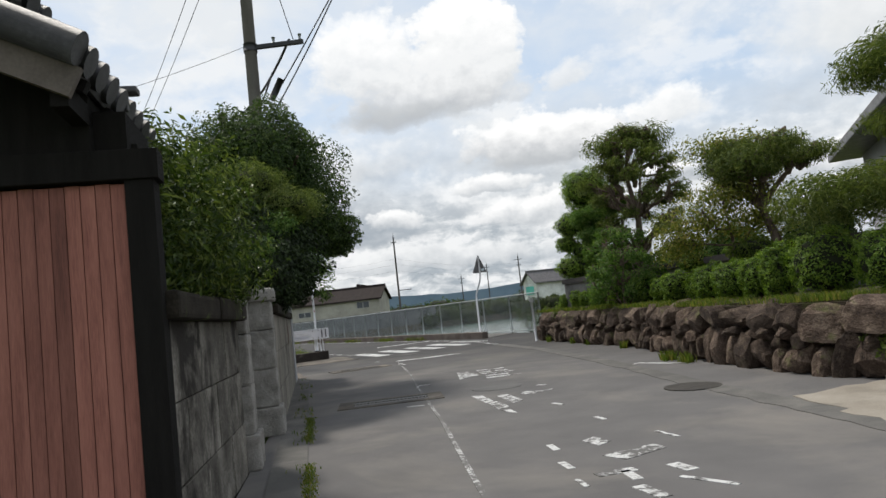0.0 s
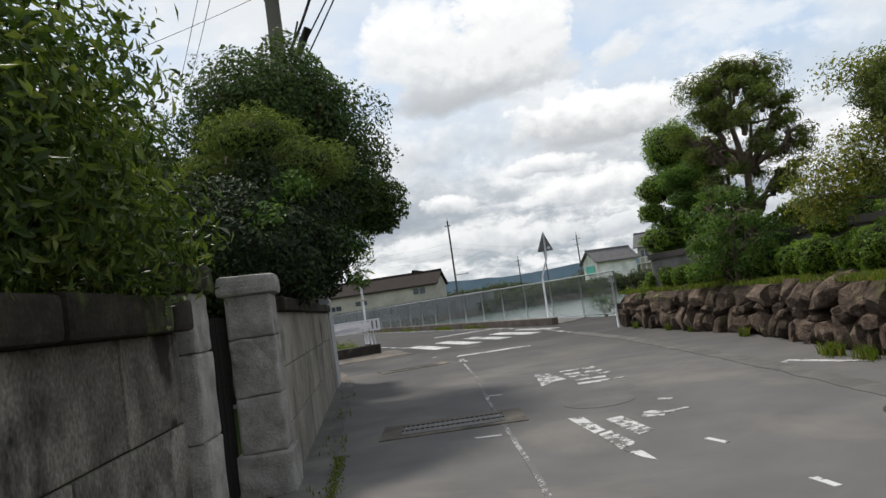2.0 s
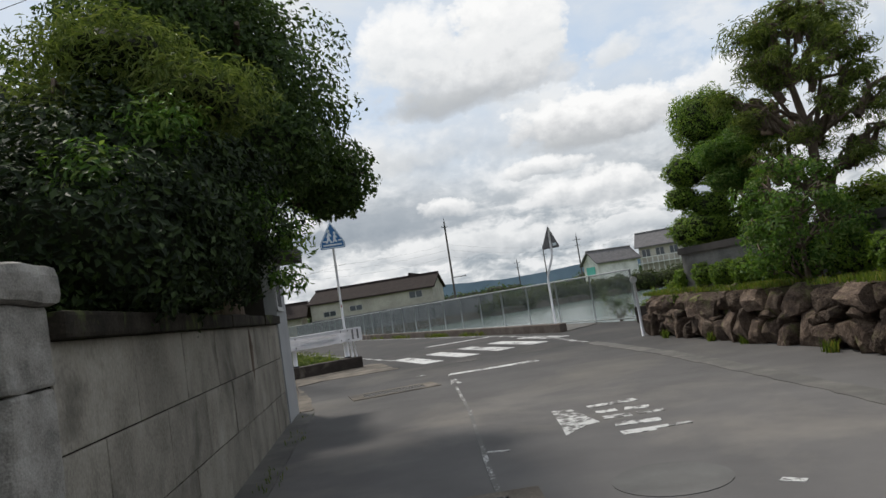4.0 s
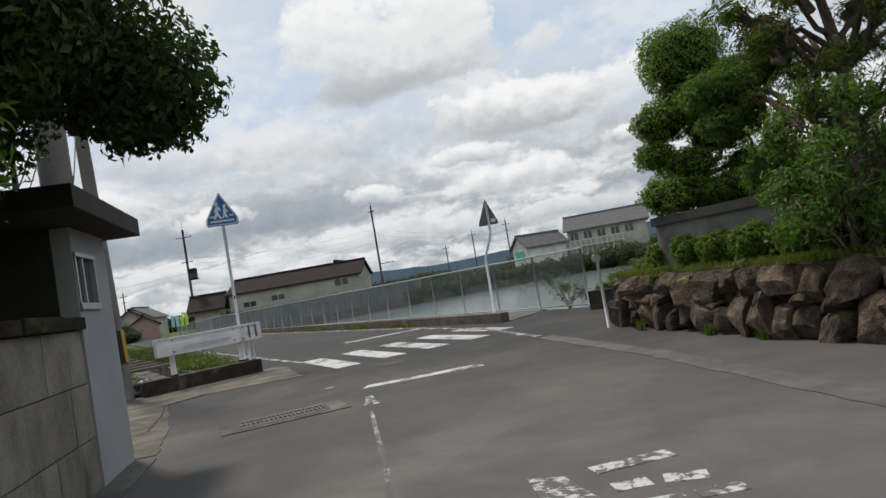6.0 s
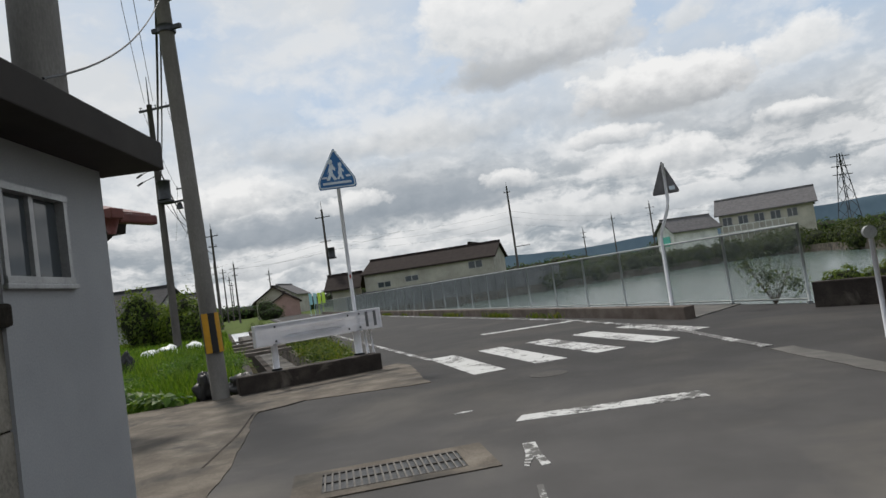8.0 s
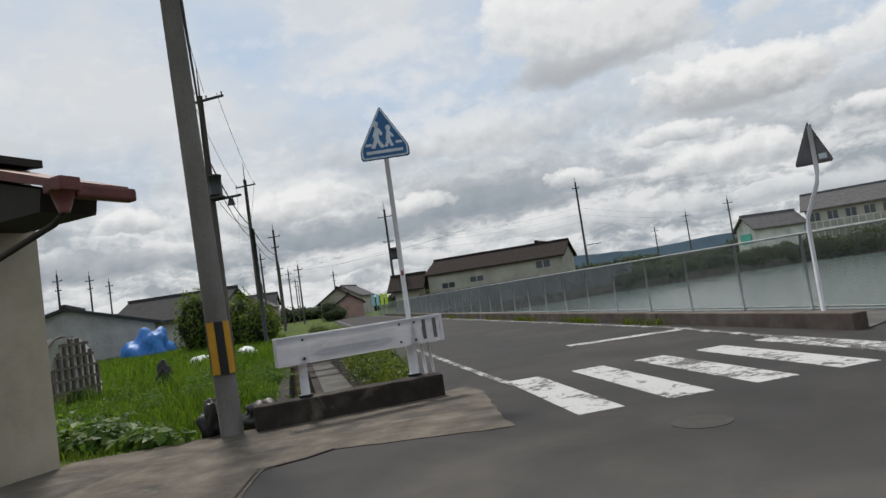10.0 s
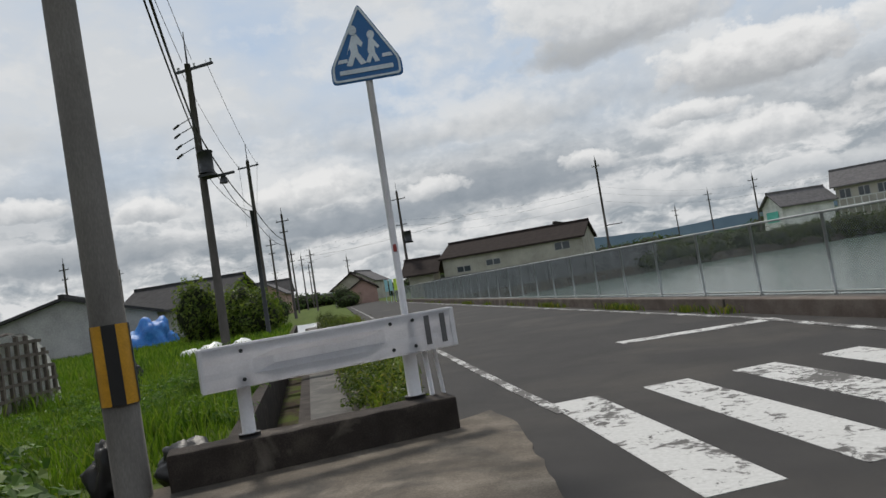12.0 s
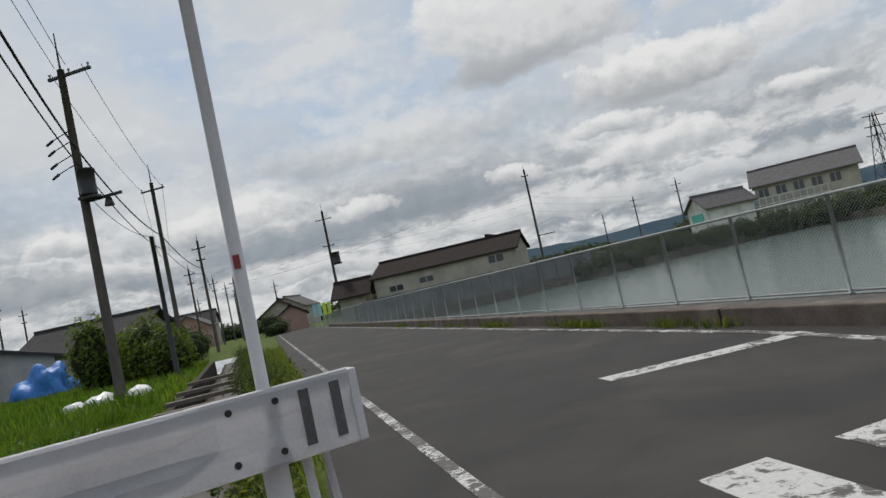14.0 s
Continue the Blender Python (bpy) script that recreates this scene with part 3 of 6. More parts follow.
DITCH = [ditch_pt(0, -0.42), ditch_pt(0, 1.02), ditch_pt(42, 1.02), ditch_pt(42, -0.42)]

# ---- ground and road ----
bm = bmesh.new()
loops = []
for ring in ([(-2500, -2500), (2500, -2500), (2500, 2500), (-2500, 2500)], POND, DITCH):
    vs = [bm.verts.new((x, y, -0.07)) for x, y in ring]
    loops += [bm.edges.new((vs[i], vs[(i + 1) % len(vs)])) for i in range(len(vs))]
bmesh.ops.triangle_fill(bm, use_beauty=True, use_dissolve=False, edges=loops, normal=(0, 0, 1))
for f in bm.faces:
    if f.normal.z < 0:
        f.normal_flip()
tagged(part("ground", bm, EARTH), "green grassy earth reaching to the horizon", "ground", "", "structure")

far_u = 170.0
ROAD = [(8.0, -14.0), (5.6, 0.0), (4.95, 8.6), (4.4, 10.0), (4.1, 12.6), (4.05, 15.2), (3.85, 17.2), (3.4, 18.8), (3.2, 19.9), (2.75, 22.7), (3.4, 24.6), (4.2, 26.6), fence_pt(-0.2, 0.1), fence_pt(4, 0.1), road_pt(32, 14.1), road_pt(far_u, 14.1), road_pt(far_u, 8.4), road_pt(33, 8.3), road_pt(27, 7.95), road_pt(25.4, 7.9),
        (-5.2, 25.2), (-7.2, 23.8), (-8.8, 22.8), (-8.6, 21.9), wall_pt(17.7, -0.15), wall_pt(9.7, -0.15), wall_pt(4.0, -0.3), wall_pt(-14, -0.3)]
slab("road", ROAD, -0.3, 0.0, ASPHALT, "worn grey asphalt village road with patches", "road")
FOOT = [wall_pt(17.62, 0.04), wall_pt(17.62, 0.22), (-4.35, 19.5), (-5.55, 22.15), (-5.15, 22.8), (-3.4, 23.2), (-3.6, 23.6), (-4.35, 25.6), (-4.78, 26.25), (-5.0, 25.85), (-6.95, 24.35), (-8.75, 23.1), (-8.75, 21.7)]
slab("pavement", ragged(FOOT, 0.035), -0.2, 0.009, CONCRETE, "cracked sandy concrete apron beside the road", "pavement")
slab("pavement", ragged(strip_outline([(3.6, 6.2), (3.15, 9.6), (2.72, 13.8), (2.36, 16.4), (2.0, 18.9), (1.45, 21.4), (1.12, 22.9)], 0.15), 0.05), -0.1, 0.007, DUST, "pale dusty concrete gutter strip along the road", "gutter strip")
slab("pavement", ragged([(3.55, 8.35), (4.7, 8.75), (5.6, 5.0), (3.55, 6.5)], 0.12), -0.1, 0.009, SANDY, "sandy concrete driveway apron", "pavement")
slab("pavement", [wall_pt(6.0, -0.02), wall_pt(6.0, 0.30), wall_pt(17.4, 0.26), wall_pt(17.4, -0.02)], -0.1, 0.012, DUST, "dusty gutter cover beside the block wall", "gutter strip")
for a, b, w in (((-4.6, 19.4), (-5.6, 22.2), 0.012), ((-5.55, 22.2), (-5.15, 22.82), 0.016)):
    slab("crack", strip_outline([a, ((a[0] + b[0]) / 2 + 0.06, (a[1] + b[1]) / 2), b], w), -0.01, 0.0125, DARK_KERB, "dark open joint in the concrete apron", "crack")


def paint(name, outline, material, label, category="road marking", z=0.004):
    return slab(name, outline, -0.002, z, material, label, category)


def bar(a, b, width):
    return strip_outline([a, b], width / 2)


# crossing stripes
s0, pitch, run = Vector((-4.19, 26.27)), Vector((0.865, 0.45)), Vector((1.36, -2.76))
side = Vector((0.43, 0.245))
for k in range(5):
    a = s0 + pitch * k
    r = run if k < 4 else run * 0.8
    ob = paint("crossing_stripe", [tuple(a), tuple(a + r), tuple(a + r + side), tuple(a + side)], (PAINT, PAINT, PAINT_HALF, PAINT, PAINT_HALF)[k], "worn white painted pedestrian crossing stripe", "crossing stripe")
    tagged(ob, group="stripes of the pedestrian crossing")
paint("stop_line", [(-1.83, 20.12), (-0.08, 20.42), (-0.14, 20.72), (-1.80, 20.38)], PAINT_HALF, "worn white stop line before the crossing", "stop line")
paint("stop_line", [(-3.80, 30.30), (-1.50, 31.12), (-1.60, 31.42), (-3.95, 30.60)], PAINT, "white stop line on the far side of the crossing", "stop line")
paint("road_edge_line", strip_outline([(-3.98, 25.85), (-4.35, 26.5), road_pt(26.2, 8.9), road_pt(34, 8.9), road_pt(60, 8.9), road_pt(110, 8.9)], 0.06), PAINT_THIN, "thin worn white edge line", "road line", 0.0075)
paint("road_edge_line", strip_outline([road_pt(110, 13.6), road_pt(50, 13.6), road_pt(29.0, 13.6), (0.05, 27.2), (0.45, 25.6), (0.75, 24.2), (1.02, 23.1)], 0.07), PAINT_THIN, "curved worn white edge line round the corner", "road line", 0.0105)
paint("road_centre_line", strip_outline([(0.95, 2.5), (0.39, 6.4), (0.02, 9.1), (-0.53, 12.5), (-0.97, 15.5), (-1.45, 18.2)], 0.022), PAINT_SPECKS, "very worn thin white lane line", "road line")
paint("arrow_mark", [(-1.68, 19.28), (-1.58, 19.31), (-1.50, 18.95), (-1.41, 18.66), (-1.47, 18.62), (-1.55, 18.90), (-1.56, 18.62), (-1.60, 18.66), (-1.62, 18.98)], PAINT_HALF, "worn white paint blob", "road marking")
MARKS = [
    [(0.0, 14.78), (0.22, 14.72), (0.44, 13.88), (0.30, 13.80), (0.10, 13.45), (0.07, 13.95)],
    bar((0.40, 14.74), (0.92, 14.86), 0.16), bar((0.45, 14.38), (0.66, 14.40), 0.15), bar((0.74, 14.40), (0.98, 14.36), 0.15), bar((0.49, 14.05), (0.76, 14.06), 0.15), bar((0.82, 14.08), (1.08, 14.10), 0.13),
    bar((0.56, 13.68), (0.97, 13.66), 0.16), bar((0.57, 13.28), (0.86, 13.30), 0.16), bar((0.86, 13.34), (1.18, 13.38), 0.09),
    [(0.33, 11.0), (0.45, 11.1), (0.62, 10.3), (0.52, 10.2)], [(0.55, 10.15), (0.66, 10.25), (0.80, 9.7), (0.66, 9.55)], [(0.66, 10.75), (0.82, 10.83), (1.00, 10.1), (0.86, 9.98)], [(0.98, 10.66), (1.18, 10.62), (1.24, 10.86), (1.05, 10.93)], bar((1.2, 10.75), (1.45, 10.86), 0.07), [(0.68, 9.5), (0.8, 9.46), (0.86, 9.15), (0.78, 9.25)],
    [(1.30, 7.30), (1.42, 7.42), (1.52, 7.18), (1.40, 7.06)], [(1.36, 6.70), (1.80, 6.92), (1.86, 6.76), (1.50, 6.50)], bar((1.02, 7.28), (1.06, 7.05), 0.06), bar((1.04, 6.62), (1.09, 6.40), 0.06), bar((1.22, 6.15), (1.50, 6.22), 0.10), bar((1.42, 6.2), (1.46, 5.95), 0.07), bar((1.42, 5.8), (1.52, 5.52), 0.09), bar((1.76, 6.26), (1.84, 6.05), 0.10), bar((1.72, 5.92), (1.98, 5.62), 0.05), bar((1.08, 6.1), (1.12, 5.9), 0.04), bar((1.95, 7.4), (2.05, 7.1), 0.04),
    bar((1.28, 11.5), (1.40, 11.42), 0.07), bar((1.3, 9.6), (1.4, 9.4), 0.05), bar((1.6, 8.4), (1.66, 8.2), 0.05), bar((-2.55, 20.75), (-2.38, 20.85), 0.07), bar((-0.6, 13.2), (-0.4, 13.15), 0.05), bar((-0.55, 10.6), (-0.3, 10.6), 0.05),
]
for k, o in enumerate(MARKS):
    ob = paint("road_character_stroke", o, PAINT_HALF, "worn white stroke of painted road lettering", "road lettering")
    tagged(ob, group="painted lettering on the road")
paint("road_marking", strip_outline([(3.72, 12.15), (3.10, 13.05), (3.0, 12.9)], 0.05), PAINT_HALF, "worn white corner mark on the road shoulder", "road marking")


def disc(name, x, y, r, material, label, category, z=0.012, inset=-0.004):
    bm = bmesh.new()
    o = [(x + r * math.cos(a * math.tau / 32), y + r * math.sin(a * math.tau / 32)) for a in range(32)]
    prism(bm, o, -0.02, z)
    for f in list(bm.faces):
        if f.normal.z > 0.9:
            bmesh.ops.inset_region(bm, faces=[f], thickness=r * 0.14, depth=inset)
    return tagged(part(name, bm, material), label, category)


disc("manhole_cover", 2.98, 9.72, 0.33, IRON, "round cast iron manhole cover in the asphalt", "manhole cover")
disc("manhole_cover", -1.72, 22.83, 0.25, IRON, "round worn manhole cover near the crossing", "manhole cover", 0.004, -0.001)
disc("asphalt_patch", 0.70, 11.78, 0.38, ASPHALT_PATCH, "round pale asphalt patch over a manhole", "asphalt patch", 0.005, 0.0)


def drain(at, yaw, length, label):
    """A cast drain grate with cross bars in a concrete frame."""
    g = root("drain_grate", label, "drain grate", (*at, 0.0), yaw, "drain grates across the road edge")
    bm = bmesh.new()
    w = 0.78
    for lo, hi in (((-length / 2 - 0.22, -w / 2, -0.1), (length / 2 + 0.22, -0.25, 0.010)), ((-length / 2 - 0.22, 0.25, -0.1), (length / 2 + 0.22, w / 2, 0.010)), ((-length / 2 - 0.22, -0.25, -0.1), (-length / 2, 0.25, 0.010)), ((length / 2, -0.25, -0.1), (length / 2 + 0.22, 0.25, 0.010))):
        box(bm, lo, hi)
    part("concrete_frame", bm, CONCRETE, g)
    # flat black sheet stands in for the shaded depth between the bars
    bm = bmesh.new()
    box(bm, (-length / 2, -0.25, -0.05), (length / 2, 0.25, 0.0035))
    part("sump", bm, BLACK, g)
    n = int(length / 0.052)
    bm = bmesh.new()
    box(bm, (-0.007, -0.25, -0.03), (0.007, 0.25, 0.013))
    me = mesh_of(bm, "grate_bar", GALV_OLD)
    for k in range(n):
        ob = new("grate_bar", me)
        ob.parent = g
        ob.location = (-length / 2 + 0.023 + k * length / n, 0, 0)
    bm = bmesh.new()
    for y in (-0.245, 0.245, 0.0):
        box(bm, (-length / 2, y - 0.012, -0.03), (length / 2, y + 0.012, 0.012))
    part("grate_rim", bm, IRON, g)


drain((-0.86, 11.45), 8, 1.08, "rusty drain grate in a worn concrete frame")
drain((-2.60, 18.78), 22, 1.06, "drain grate in a concrete frame before the crossing")

# ---- pond ----
bm = bmesh.new()
vs = [bm.verts.new((x, y, -1.0)) for x, y in POND]
bm.faces.new(vs)
bmesh.ops.recalc_face_normals(bm, faces=bm.faces)
water = bpy.data.materials.new("pond_water")
water.use_nodes = True
N = Nodes(water.node_tree)
c = N.add("ShaderNodeTexCoord").outputs["Object"]
p = N.add("ShaderNodeBsdfPrincipled")
N.put(p, "Base Color", N.ramp(N.noise(c, 0.08, 4), (0.3, (0.085, 0.125, 0.115)), (0.7, (0.115, 0.155, 0.142))))
N.put(p, "Roughness", 0.16)
N.put(p, "Specular IOR Level", 0.36)
k = N.add("ShaderNodeBump")
N.put(k, "Strength", 0.35)
N.put(k, "Distance", 0.05)
N.put(k, "Height", N.noise(N.scaled(c, (1, 2.2, 1)), 1.6, 5, 0.6))
N.put(p, "Normal", k.outputs[0])
N.add("ShaderNodeOutputMaterial", p.outputs[0])
tagged(part("water", bm, water), "pale green rippled irrigation pond", "pond", "", "structure")
bm = bmesh.new()
n = len(POND)
for i in range(n):
    (x0, y0), (x1, y1) = POND[i], POND[(i + 1) % n]
    f = bm.faces.new([bm.verts.new(q) for q in ((x0, y0, -1.3), (x1, y1, -1.3), (x1, y1, -0.07), (x0, y0, -0.07))])
tagged(part("pond_bank", bm, CONCRETE), "stained concrete pond bank", "bank", "", "structure")
# tall grey retaining wall at the hall's end of the pond
POND_WALL = surface("stained_pond_wall", (0.155, 0.155, 0.16), (0.10, 0.10, 0.105), (0.20, 0.20, 0.205), 0.9, 0.5, 12, 0.2, spec=0.1, stain=(0.06, 0.06, 0.062), stain_scale=0.35, stain_at=(0.50, 0.66))
pw = root("wall_pond", "tall grey stained concrete retaining wall over the pond", "wall")
pw["kind"] = "structure"
wl = [fence_pt(57.0, 0.35), (-24.2, 79.2), (-9.2, 95.2), (-5.5, 99.0)]
tops = (1.45, 1.75, 2.15, 2.15)
for (p0, z0), (p1, z1) in zip(zip(wl, tops), zip(wl[1:], tops[1:])):
    n = max(2, int(math.hypot(p1[0] - p0[0], p1[1] - p0[1]) / 2.4))
    for k in range(n):
        a, b = Vector(p0).lerp(Vector(p1), (k + 0.012) / n), Vector(p0).lerp(Vector(p1), (k + 0.988) / n)
        part("wall_panel", prism(bmesh.new(), strip_outline([a, b], 0.14), -1.3, z0 + (z1 - z0) * (k + 0.5) / n), POND_WALL, pw)

# ditch along the road
d = root("drainage_ditch", "open concrete drainage ditch with weeds beside the road", "ditch")
d["kind"] = "structure"
for side_, top_, name in ((-0.45, 0.0, "ditch_wall"), (0.25, -0.36, "ditch_step"), (1.06, -0.02, "ditch_wall")):
    bm = prism(bmesh.new(), [ditch_pt(0, side_ - 0.09), ditch_pt(0, side_ + 0.09), ditch_pt(42, side_ + 0.09), ditch_pt(42, side_ - 0.09)], -0.95, top_)
    part(name, bm, DARK_KERB if side_ < 0.5 else CONCRETE, d)
slabs = prism(bmesh.new(), DITCH, -1.0, -0.88)
part("ditch_bed", slabs, SOIL, d)
part("ledge", prism(bmesh.new(), [ditch_pt(0.0, 0.342), ditch_pt(0.0, 0.968), ditch_pt(42, 0.968), ditch_pt(42, 0.342)], -0.5, -0.352), DUST, d, "pale washed concrete ledge")
for u in (9.5, 11.5, 14.0, 17.0, 21.0):
    bm = prism(bmesh.new(), [ditch_pt(u, -0.6), ditch_pt(u, 1.1), ditch_pt(u + 0.35, 1.1), ditch_pt(u + 0.35, -0.6)], 0.004, 0.10)
    part("ditch_strut", bm, OLD_WOOD, d)

# kerb between the road and the pond fence
kerb = root("kerb", "stained concrete kerb in front of the pond fence", "kerb")
kerb["kind"] = "structure"
u = 24.2
k = 0
while u < 95:
    ln = 5.9 if k == 0 else (5.85 if k < 4 else 12.0)
    bm = bmesh.new()
    box(bm, (13.97, u + 0.03, -0.1), (14.22, u + ln - 0.03, 0.255), Matrix(((ROAD_OUT.x, ROAD_ALONG.x, 0, 0), (ROAD_OUT.y, ROAD_ALONG.y, 0, 0), (0, 0, 1, 0), (0, 0, 0, 1))), bevel=0.02)
    part("kerb_length", bm, KERB_FENCE, kerb)
    if k in (0, 1):
        bm = bmesh.new()
        box(bm, (13.99, u + ln - 0.03, -0.1), (14.2, u + ln + 0.06 if k else u + ln + 0.03, 0.23), Matrix(((ROAD_OUT.x, ROAD_ALONG.x, 0, 0), (ROAD_OUT.y, ROAD_ALONG.y, 0, 0), (0, 0, 1, 0), (0, 0, 0, 1))))
        part("kerb_joint", bm, BLACK, kerb)
    u += ln
    k += 1
slab("verge", [road_pt(24.2, 14.2), fence_pt(2.0, 0.12), fence_pt(78, 0.12), road_pt(96, 14.2)], -0.2, 0.02, DUST, "narrow dusty verge between kerb and fence", "verge")

# ---- pond fence ----
fence = root("chain_link_fence", "galvanised chain-link fence with round posts along the pond", "fence")
bm = bmesh.new()
tube(bm, [(0, 0, -0.1), (0, 0, 1.55)], 0.031, 8)
box(bm, (-0.045, -0.045, -0.1), (0.045, 0.045, 0.05))
post_mesh = mesh_of(bm, "post", GALV)
STEP, PANELS = 2.14, 38
for k in range(PANELS + 1):
    x, y = fence_pt(k * STEP)
    ob = new("post", post_mesh)
    ob.parent = fence
    ob.location = (x, y, 0.0)
for z, r in ((1.55, 0.024), (0.09, 0.02)):
    bm = bmesh.new()
    tube(bm, [(*fence_pt(-0.02), z), (*fence_pt(PANELS * STEP + 0.02), z)], r, 8)
    part("top_rail" if z > 1 else "bottom_rail", bm, GALV, fence)
vv, ff = [], []
cell, hh = 0.062, 1.46
rad = 0.0021
n = int(STEP / cell)
for k in range(-int(hh / cell) - 1, n + 1):
    for sgn in (1, -1):
        a0, a1 = k * cell, k * cell + hh
        t0, t1 = max(0.0, (0 - a0) / (a1 - a0)), min(1.0, (STEP - a0) / (a1 - a0))
        if t1 - t0 < 0.02:
            continue
        p0, p1 = Vector((0, a0 + (a1 - a0) * t0, 0.09 + hh * t0)), Vector((0, a0 + (a1 - a0) * t1, 0.09 + hh * t1))
        if sgn < 0:
            p0.y, p1.y = STEP - p0.y, STEP - p1.y
        dd = (p1 - p0).normalized()
        e1 = Vector((1, 0, 0))
        e2 = dd.cross(e1)
        i = len(vv)
        for q in (p0, p1):
            for m in range(3):
                an = m * math.tau / 3
                vv.append(tuple(q + rad * (math.cos(an) * e1 + math.sin(an) * e2)))
        for m in range(3):
            ff.append((i + m, i + (m + 1) % 3, i + 3 + (m + 1) % 3, i + 3 + m))
net = bpy.data.meshes.new("net")
net.from_pydata(vv, [], ff)
net.materials.append(WIRE)
for k in range(PANELS):
    ob = new("net", net)
    ob.parent = fence
    ob.matrix_basis = pose(*fence_pt(k * STEP), 0, 0, 0, FENCE_YAW)

# ---- roadside block walls ----
def block_wall(y0, y1, out, top, label, name, course=0.36, length=1.15, thick=0.16, coping=True, skin=None, cap=(0.055, 0.11), near_out=None):
    """A wall of large cast blocks with recessed joints and a coping."""
    a, b = Vector(wall_pt(y0, out if near_out is None else near_out)), Vector(wall_pt(y1, out))
    ln = (b - a).length
    w = root(name, label, "wall", (a.x, a.y, 0.0), math.degrees(math.atan2(a.x - b.x, b.y - a.y)))
    w["kind"] = "structure"
    bm = bmesh.new()
    box(bm, (-thick + 0.012, 0, -0.15), (-0.012, ln, top - 0.02))
    part("mortar", bm, COPING, w)
    rows = int(round(top / course))
    hgt = top / rows
    meshes = {}
    g = random.Random(len(name) + int(y0 * 10))
    for r in range(rows):
        y = -(length * 0.5 if r % 2 else 0.0)
        while y < ln - 0.01:
            s, e = max(y, 0.0), min(y + length, ln)
            if e - s > 0.05:
                key = round(e - s, 2)
                if key not in meshes:
                    bm = bmesh.new()
                    box(bm, (-thick, 0.004, 0.004), (0.0, e - s - 0.004, hgt - 0.004), bevel=0.008)
                    meshes[key] = mesh_of(bm, "block", skin or BLOCK)
                ob = new("block", meshes[key])
                ob.parent = w
                ob.location = (g.uniform(-0.004, 0.004), s, r * hgt - 0.02)
            y += length
    if coping:
        bm = bmesh.new()
        y = 0.0
        while y < ln - 0.05:
            e = min(y + g.uniform(0.8, 1.3), ln)
            box(bm, (-thick - 0.05, y + 0.004, top - 0.02), (cap[0] + g.uniform(0, 0.02), e - 0.004, top - 0.02 + cap[1] + g.uniform(0, 0.015)), bevel=min(0.03, cap[1] * 0.2))
            y = e
        part("coping", bm, COPING, w)
    return w


block_wall(4.95, 7.5, -0.22, 1.35, "tall stained concrete block wall with mossy coping", "wall_garden_1", course=0.45, length=0.95, cap=(0.09, 0.155), near_out=-0.32)
block_wall(9.75, 16.55, -0.02, 1.44, "stained concrete block wall along the road", "wall_garden_2", course=0.47, length=1.0, thick=0.14, skin=BLOCK_PALE)


def gate_post(y, out, label, courses):
    a = wall_pt(y, out)
    g = root("gate_post", label, "gate post", (*a, 0.0), WALL_YAW, "posts of the garden gate")
    rnd = random.Random(int(y * 7))
    z = 0.0
    for k, hgt in enumerate(courses):
        bm = bmesh.new()
        j = 0.012 if k else -0.03
        box(bm, (-0.36 + j, -0.20 + j, z - 0.01), (0.02 - j, 0.20 - j, z + hgt - 0.012), bevel=0.02)
        bmesh.ops.subdivide_edges(bm, edges=bm.edges, cuts=3, use_grid_fill=True)
        for v in bm.verts:
            v.co += noise.noise_vector(v.co * 9 + Vector((y, k, 0))) * 0.012
        part("stone", bm, GRANITE, g)
        z += hgt
    bm = bmesh.new()
    box(bm, (-0.40, -0.24, z - 0.01), (0.05, 0.24, z + 0.15), bevel=0.045)
    bmesh.ops.subdivide_edges(bm, edges=bm.edges, cuts=2, use_grid_fill=True)
    for v in bm.verts:
        v.co += noise.noise_vector(v.co * 6 + Vector((y, 0, 3))) * 0.015
    part("cap_stone", bm, COPING if y < 8 else GRANITE, g)


gate_post(7.72, -0.15, "rough granite gate post with a flat mossy cap", (0.32, 0.44, 0.46, 0.32))
gate_post(9.58, -0.02, "squared granite gate post with a rounded cap stone", (0.34, 0.44, 0.46, 0.34))
# black board panel added in the gate opening to stand in for its shade
gt = root("gate_opening_fill", "added black board panel darkening the opening between the granite posts", "gate", (*wall_pt(7.8, -0.42), 0.0), WALL_YAW)
for k in range(11):
    bm = bmesh.new()
    box(bm, (-0.02, 0.005 + 0.155 * k, 0.05), (0.02, 0.15 + 0.155 * k, 1.42))
    part("board", bm, BLACK_WOOD, gt)
for z in (0.3, 1.15):
    bm = bmesh.new()
    box(bm, (-0.06, 0.0, z), (-0.02, 1.7, z + 0.09))
    part("rail", bm, BLACK_WOOD, gt)

# ---- plank outbuilding with tiled eaves ----
shed = root("plank_outbuilding", "old roofed gatehouse with red-brown plank cladding and grey tiled eaves", "gatehouse", (-1.17, 4.78, 0.0), 15.0)
bm = bmesh.new()
box(bm, (-6.0, 0.05, -0.1), (0.0, 0.62, 2.45))
part("wall", bm, BLACK_WOOD, shed)
plank_mesh = []
rnd = random.Random(4)
for k in range(5):
    bm = bmesh.new()
    box(bm, (0.0015, 0.0, 0.05), (0.0705, 0.045, 2.05 + 0.004 * (k % 2)), bevel=0.004)
    plank_mesh.append(mesh_of(bm, "plank", PLANK))
for k in range(84):
    ob = new("plank", plank_mesh[k % 5])
    ob.parent = shed
    ob.location = (-0.015 - 0.072 * (k + 1), 0.003 * rnd.random(), 0.0)
bm = bmesh.new()
box(bm, (-0.012, -0.03, -0.1), (0.13, 0.14, 2.16), bevel=0.006)
part("corner_post", bm, BLACK_WOOD, shed, "black timber corner post")
